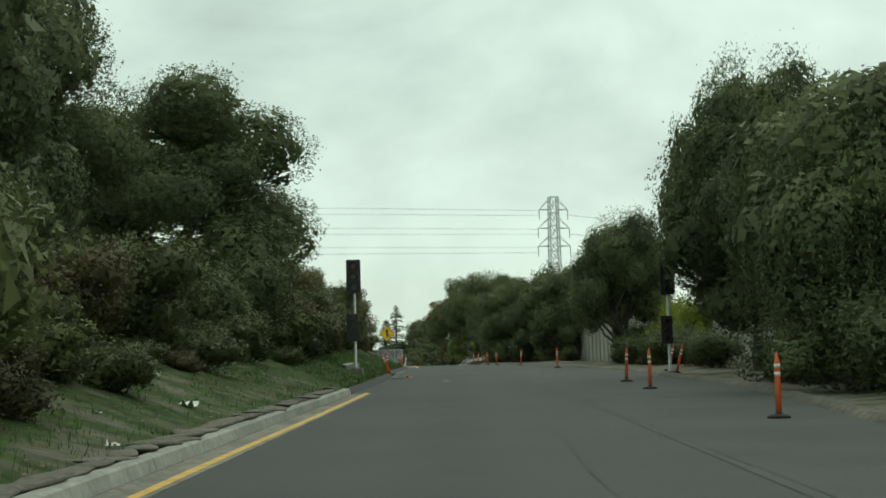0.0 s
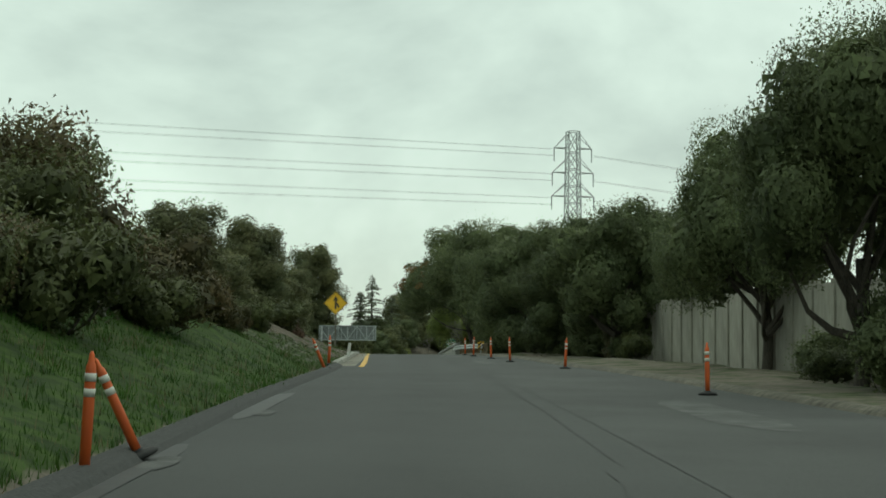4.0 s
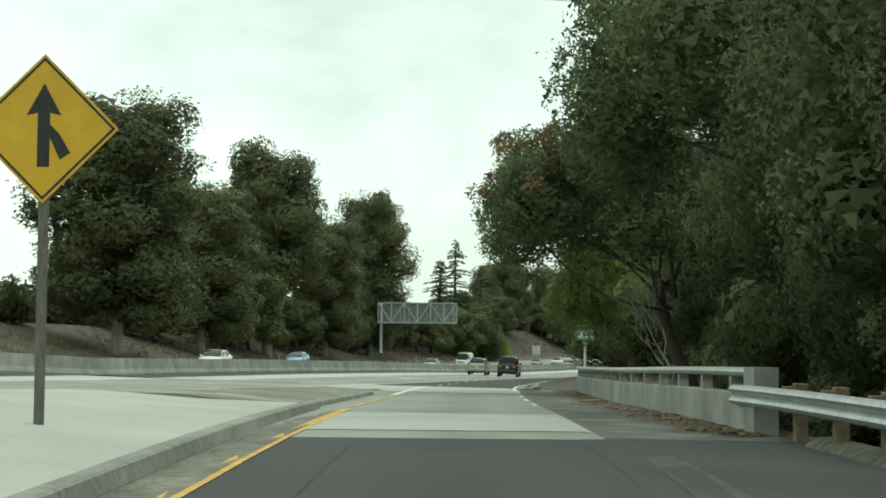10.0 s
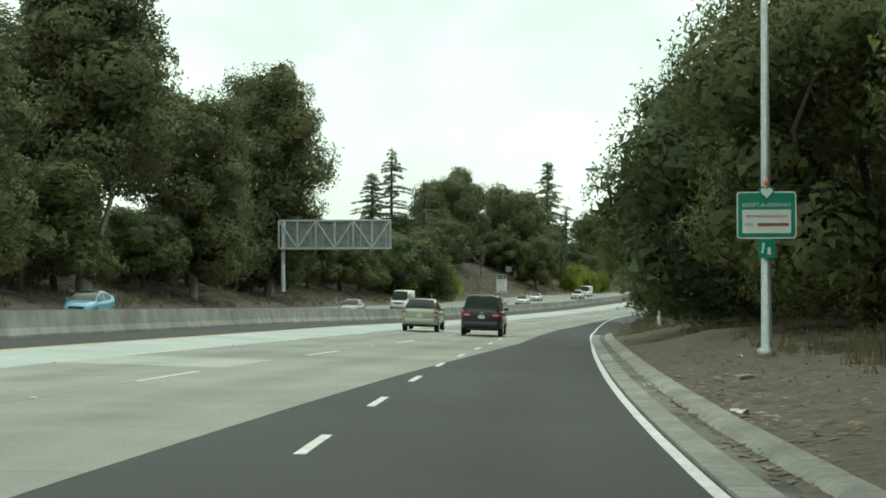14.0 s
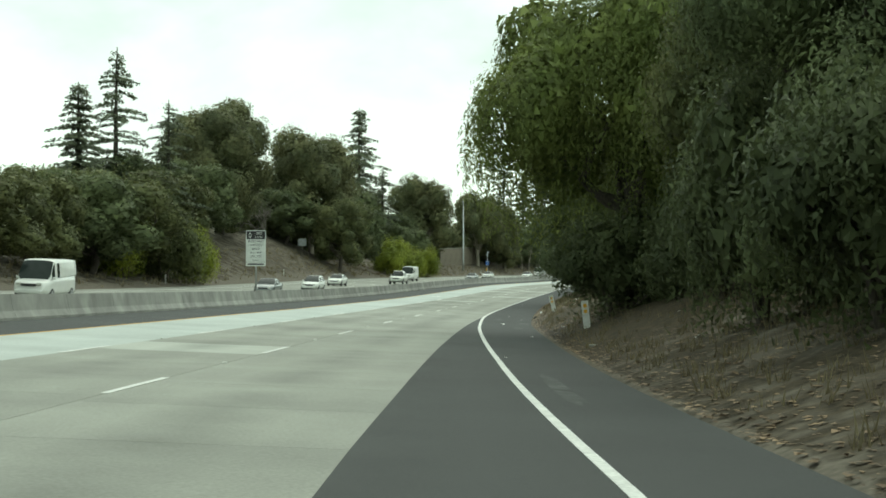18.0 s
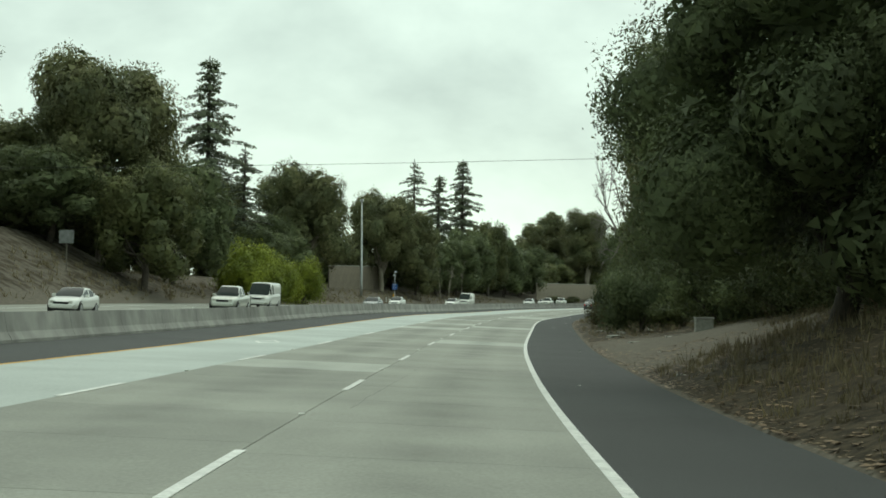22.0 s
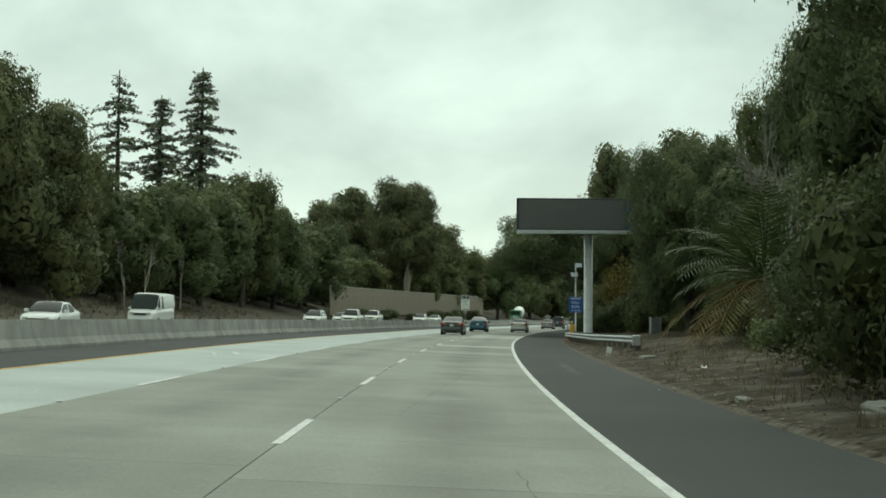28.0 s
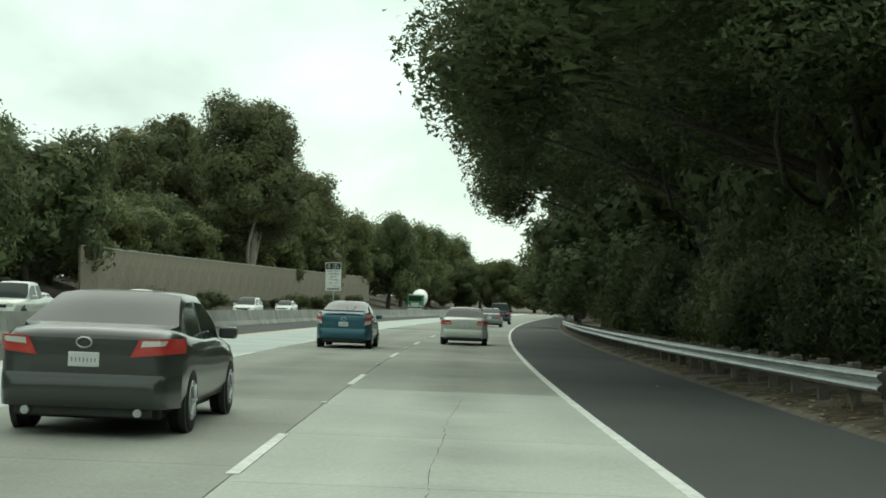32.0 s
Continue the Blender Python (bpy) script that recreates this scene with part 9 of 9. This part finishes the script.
def verge_leaf(r):
    s = r.choice([r.uniform(224, 300), r.uniform(300, 480), r.uniform(480, 730), r.uniform(300, 470)])
    return s, float(PAVE(s)) + 0.1 + 5.5 * r.random() ** 1.6, r.uniform(0.5, 1.5)


def parapet_leaf(r):
    s = r.uniform(170, 212.6)
    return s, float(PAVE(s)) - 0.16 - abs(r.gauss(0, 0.42)), r.uniform(0.4, 1.5)


def gutter_leaf(r):
    s = r.choice([r.uniform(-2, 44), r.uniform(112, 170)])
    return s, float(KERB(s)) + 0.3 + abs(r.gauss(0, 0.18)), r.uniform(0.3, 0.9)


def left_leaf(r):
    s = r.uniform(-2, 60)
    return s, KERB_L - 0.4 - 4 * r.random(), r.uniform(0.4, 1.1)


flakes("leaf_litter", "brown fallen leaves scattered on the verge", M_DEADLEAF, 30000, verge_leaf, 0.07, 11)
flakes("leaf_litter", "drift of brown leaves against the parapet", M_DEADLEAF, 9000, parapet_leaf, 0.075, 12)
flakes("leaf_litter", "dry leaves and grit in the gutter", M_DEADLEAF, 1500, gutter_leaf, 0.05, 13, 0.02)
flakes("leaf_litter", "dry leaves in the grass of the bank", M_DEADLEAF, 2500, left_leaf, 0.06, 14, 0.05)


def mulch_chip(r):
    s = r.uniform(106, 159.5)
    return s, KERB_L - 0.4 - 11 * r.random(), r.uniform(0.4, 1.4)


flakes("bark_mulch", "grey-brown bark chips on the mound", M_CHIP, 24000, mulch_chip, 0.07, 15)


def stain(parent, s0, s1, d0, d1, material, seed, lift=0.0085, name="patch"):
    """An uneven patch lying on the paving."""
    r = random.Random(seed)
    n = 26
    cs, cd, rs, rd = (s0 + s1) / 2, (d0 + d1) / 2, (s1 - s0) / 2, (d1 - d0) / 2
    vs = [place(cs, cd, road_h(cs, cd) + lift)]
    for k in range(n):
        a = 2 * math.pi * k / n
        q = 1 + 0.28 * noise.noise(Vector((math.cos(a) * 1.6 + seed, math.sin(a) * 1.6, 0)))
        u = math.copysign(abs(math.cos(a)) ** 0.6, math.cos(a)) * rs * q
        v = math.copysign(abs(math.sin(a)) ** 0.6, math.sin(a)) * rd * q
        vs.append(place(cs + u, cd + v, road_h(cs + u, cd + v) + lift))
    return mesh_ob(name, vs, [(0, 1 + k, 1 + (k + 1) % n) for k in range(n)], material, parent)


# loose things on the verge
def scrap(label, wide, seed, material):
    r = np.random.default_rng(seed)
    n = 5
    vs = []
    for i in range(n):
        for k in range(n):
            q = 1 - 0.25 * abs(i - 2) * abs(k - 2) / 4
            vs.append(((i / (n - 1) - 0.5) * wide * q + r.normal() * wide * 0.03, (k / (n - 1) - 0.5) * wide * 0.7 * q, abs(r.normal()) * wide * 0.16 + 0.006))
    fs = [(i * n + k, (i + 1) * n + k, (i + 1) * n + k + 1, i * n + k + 1) for i in range(n - 1) for k in range(n - 1)]
    t = thing("litter", label, "litter", group="litter along the verge")
    o = mesh_ob("crumpled_sheet", vs, fs, material, t, True)
    return t


paper = scrap("crumpled white paper lying on the verge", 0.22, 3, M_PAPER)
bag_ = scrap("torn white plastic bag lying on the bank", 0.42, 7, M_PAPER)
rr = random.Random(9)
SPOTS = [(8, -4.6), (11, -5.4), (14, -4.4), (17, -6.0), (22, -5.2), (27, -4.8), (31, -6.2), (5.5, -4.9), (19, -4.3)]
SPOTS += [(s, float(PAVE(s)) + rr.uniform(0.2, 4.5)) for s in (228, 233, 238, 243, 247, 251, 256, 262, 268, 275, 283, 291, 328, 341, 352, 367, 374, 383, 392, 399, 405, 412, 420, 431, 443, 456, 470, 483, 498, 512, 527, 540, 551, 558, 566, 577, 590, 601, 612, 628, 655, 690)]
SPOTS += [(s, float(PAVE(s)) - rr.uniform(0.3, 2.0)) for s in (345, 362, 378, 388, 396, 440, 465, 500, 530, 572, 604, 690, 706)]
for n, (s, d) in enumerate(SPOTS):
    h = ground_h(s, d) if d > float(PAVE(s)) or d < KERB_L else road_h(s, d) + 0.006
    small = rr.uniform(0.4, 1.1) if d > float(PAVE(s)) or d < 0 else rr.uniform(0.25, 0.5)
    m = Matrix.Translation(place(s, d, h + 0.02)) @ pose(0, 0, 0, rr.uniform(-12, 12), 0, rr.uniform(0, 360)) @ Matrix.Diagonal((small, small, small, 1))
    src = bag_ if n % 6 == 5 else paper
    if n in (0, 5):
        src.matrix_basis = m
        continue
    sc = src.scale.copy()
    src.scale = (1, 1, 1)
    copy_thing(src, m)
    src.scale = sc


def plank():
    t = thing("plank", "broken weathered timber plank by the parapet", "plank")
    part("board", boxbm(-1.0, 1.0, -0.09, 0.09, 0, 0.035, 0.008), M_PLANKWOOD, t)
    part("split", boxbm(-0.5, 1.15, 0.1, 0.15, 0.0, 0.03, 0.006), M_PLANKWOOD, t)
    return t


pk = plank()
pk.matrix_basis = Matrix.Translation(place(192.4, 3.7, road_h(192, 3.7) + 0.03)) @ pose(0, 0, 0, 2, 1, 70)


def chunk(label, w, dep, h, seed):
    bm = bmesh.new()
    bmesh.ops.create_cube(bm, size=1.0)
    bmesh.ops.subdivide_edges(bm, edges=bm.edges, cuts=2, use_grid_fill=True)
    for v in bm.verts:
        j = noise.noise(v.co * 3 + Vector((seed, 0, 0)))
        v.co = Vector((v.co.x * w * (1 + 0.25 * j), v.co.y * dep * (1 + 0.3 * j), (v.co.z + 0.4) * h * (1 + 0.2 * j)))
    t = thing("concrete_chunk", label, "rubble", group="broken concrete on the verge")
    part("piece", bm, M_KERB, t)
    return t


ck = chunk("broken pale concrete piece on the verge", 0.7, 0.35, 0.1, 4)
for n, (s, d, k, a) in enumerate(((556, 5.6, 1.2, 10), (561, 6.2, 0.8, 60), (566, 5.4, 0.6, 30), (572, 6.4, 0.9, 80), (579, 5.5, 0.7, 0), (588, 6.0, 1.1, 20), (594, 6.8, 1.3, 45), (599, 5.6, 0.8, 70), (470, 6.2, 0.7, 10), (482, 6.0, 1.0, 35), (487, 6.6, 0.9, 90), (496, 5.9, 0.6, 15), (624, 6.6, 0.9, 25), (350, 4.2, 0.5, 0), (245, 3.6, 0.5, 40), (262, 3.9, 0.4, 10))):
    m = Matrix.Translation(place(s, d) + Vector((0, 0, -0.01))) @ pose(0, 0, 0, 4, -3, a) @ Matrix.Diagonal((k, k, k, 1))
    if n == 0:
        ck.matrix_basis = m
    else:
        sc = ck.scale.copy()
        ck.scale = (1, 1, 1)
        copy_thing(ck, m)
        ck.scale = sc

# storm drain and rubbish beside the dike
def drain():
    t = thing("drain_grate", "rusty black storm drain grate in the gutter", "drain")
    part("rim", boxbm(-0.45, 0.45, -0.36, 0.36, -0.05, 0.012, 0.006), M_GUTTER, t, "broken concrete rim")
    # no hollow here: a near-black slab gives the shade below the bars
    part("pit", boxbm(-0.36, 0.36, -0.28, 0.28, -0.04, 0.016, 0.003), M_CRACK_AND_PIT, t, "dark pit")
    for k in range(9):
        x = -0.32 + 0.08 * k
        part("bar", boxbm(x - 0.018, x + 0.018, -0.28, 0.28, 0.016, 0.034, 0.004), M_RUST, t)
    return t


drain().matrix_basis = Matrix.Translation(place(63.8, -2.5, road_h(63.8, -2.5) + 0.004)) @ pose(0, 0, 0, 0, 0, turn(64))
rag = scrap("crumpled orange-red rag beside the drain", 0.34, 21, M_ORANGE)
rag.matrix_basis = Matrix.Translation(place(63.9, -1.98, road_h(64, -2) + 0.02)) @ pose(0, 0, 0, 0, 0, 40)
slabby = chunk("pale broken concrete block in the grass", 0.62, 0.42, 0.3, 9)
slabby.matrix_basis = Matrix.Translation(place(62.3, -4.3)) @ pose(0, 0, 0, 5, -8, 30)
for n, (s, d, a) in enumerate(((60.6, -2.75, 15), (61.4, -2.1, -10), (70.2, -2.7, 30), (79.0, -2.6, 8))):
    stain(ramp, s - 0.7, s + 0.7, d - 0.16, d + 0.16, M_PATCH, 60 + n, 0.0095)
for n, (s, d, ln, w) in enumerate(((69.0, -2.9, 7.0, 0.5), (82.0, -2.9, 9.0, 0.45), (58.0, -0.4, 3.0, 0.3))):
    stain(ramp, s - ln / 2, s + ln / 2, d - w / 2, d + w / 2, M_WET, 70 + n, 0.0085)
stick = thing("stake", "broken timber stake with torn tape lying on the verge", "stake")
part("shaft", boxbm(-0.025, 0.025, -0.55, 0.55, 0.0, 0.05, 0.008), M_PLANKWOOD, stick)
part("tape", boxbm(-0.032, 0.032, 0.1, 0.32, -0.004, 0.056, 0.006), M_SIGNW, stick, "torn white tape")
part("tip", boxbm(-0.03, 0.03, -0.56, -0.25, -0.003, 0.053, 0.006), M_BLACKRUB, stick, "blackened end")
stick.matrix_basis = Matrix.Translation(place(391.2, 4.05) + Vector((0, 0, 0.18))) @ pose(0, 0, 0, 24, 0, turn(391) - 35)

# a small white plate on two wire legs at the end of the rail
lean_plate = thing("marker_plate", "small white plate leaning on two wire legs at the rail's end", "sign")
part("plate", boxbm(-0.11, 0.11, -0.008, 0.008, 0.12, 0.36, 0.004), M_SIGNW, lean_plate)
for x in (-0.06, 0.06):
    part("leg", rodbm((x, 0.0, -0.1), (x, 0.0, 0.14), 0.01, n=6), M_GALV, lean_plate)
lean_plate.matrix_basis = Matrix.Translation(place(630.6, 5.7)) @ pose(0, 0, 0, -14, 16, turn(631) + 12)

# a small grey service box on the cut bank
sb_ = thing("service_box", "small grey concrete service box on the bank", "utility box")
part("body", boxbm(-0.35, 0.35, -0.25, 0.25, -0.2, 0.55, 0.03, 2), M_KERB, sb_)
part("lid", boxbm(-0.38, 0.38, -0.28, 0.28, 0.55, 0.61, 0.015, 2), M_BARRIER, sb_)
sb_.matrix_basis = Matrix.Translation(place(468.2, 8.75)) @ pose(0, 0, 0, 0, 0, turn(466))


# cracks and patches in the paving
def crack(parent, s0, s1, d0, d1, width, seed, wander=0.25, lift=0.0105, name="crack"):
    r = random.Random(seed)
    n = max(6, int(math.hypot(s1 - s0, d1 - d0) / 0.3))
    n = min(n, 160)
    vs, fs = [], []
    a = Vector((s0, d0))
    b = Vector((s1, d1))
    side = Vector((-(b - a).y, (b - a).x)).normalized()
    ph = r.uniform(0, 50)
    for k in range(n + 1):
        u = k / n
        q = a.lerp(b, u) + side * (0.3 * wander * noise.noise(Vector((ph + u * (b - a).length * 0.25, 0, 0))) + 0.22 * wander * noise.noise(Vector((ph + u * (b - a).length * 1.7, 5, 0))))
        w = width * 0.5 * (0.15 + 1.1 * r.random()) * (1 if 0 < k < n else 0.1)
        for g in (-1, 1):
            p = q + side * w * 0.5 * g
            vs.append(place(p.x, p.y, road_h(p.x, p.y) + lift))
    fs = [(2 * k, 2 * k + 1, 2 * k + 3, 2 * k + 2) for k in range(n)]
    return mesh_ob(name, vs, fs, M_CRACK_AND_PIT, parent)


crack(ramp, -10, 70, 1.3, 1.7, 0.02, 1, 0.6)
crack(ramp, 20, 60, -0.9, -0.5, 0.015, 2, 0.4)
crack(ramp, 70, 150, 1.95, 1.75, 0.03, 3, 0.15, 0.013)
crack(ramp, 95, 168, -1.2, -1.4, 0.018, 4, 0.3)
crack(ramp, 8, 46, 3.3, 2.9, 0.025, 5, 0.1, 0.013)
for n, s in enumerate((21, 52, 88, 127, 152)):
    crack(ramp, s, s + 1.5, -2.4 + 0.3 * (n % 3), 3.0 + 1.2 * (n % 2), 0.016, 20 + n, 0.3, 0.0135)
for n, (s0, s1, a, b) in enumerate(((352, 361, -3.4, -1.0), (372, 380, -1.6, -1.2), (384, 389, -2.8, -3.4), (402, 414, -0.9, -0.5), (430, 446, -1.5, -1.1), (471, 486, 0.3, 0.5), (478, 479, -1.7, 1.6), (505, 520, -0.4, 0.2), (538, 546, -1.2, -0.7), (556, 585, 0.9, 0.8), (560, 561, -1.6, 1.7), (592, 610, -0.6, 0.4), (603, 604.5, -1.8, 1.8), (628, 640, 0.4, 1.0), (652, 668, 0.6, 0.7), (684, 700, -0.2, 0.3))):
    crack(freeway, s0, s1, a, b, 0.014, 50 + n, 0.25, 0.0065)
for n, (s0, s1, a) in enumerate(((330, 345, 2.6), (340, 372, 3.0), (381, 396, 2.4), (398, 440, 3.3), (470, 520, 3.4), (540, 600, 3.6), (610, 660, 3.9), (665, 720, 4.2))):
    crack(merge, s0, s1, a, a + 0.3, 0.018, 90 + n, 0.4)


for n, (s0, s1, a, b) in enumerate(((136, 152, 2.3, 3.0), (150, 166, 2.0, 2.5), (128, 136, 3.4, 4.3), (76, 84, 4.2, 5.4), (118, 127, 2.7, 3.5))):
    stain(ramp, s0, s1, a, b, M_PATCH, 10 + n, 0.0095)
for n, (s0, s1, a, b) in enumerate(((330, 338, 2.0, 2.3), (372, 375, 2.5, 2.9), (380, 383, 2.9, 3.4), (388, 390, 1.7, 2.1), (506, 516, 3.2, 3.5), (548, 552, 3.6, 4.0), (612, 622, 3.3, 3.6))):
    stain(merge, s0, s1, a, b, M_PATCH, 30 + n)
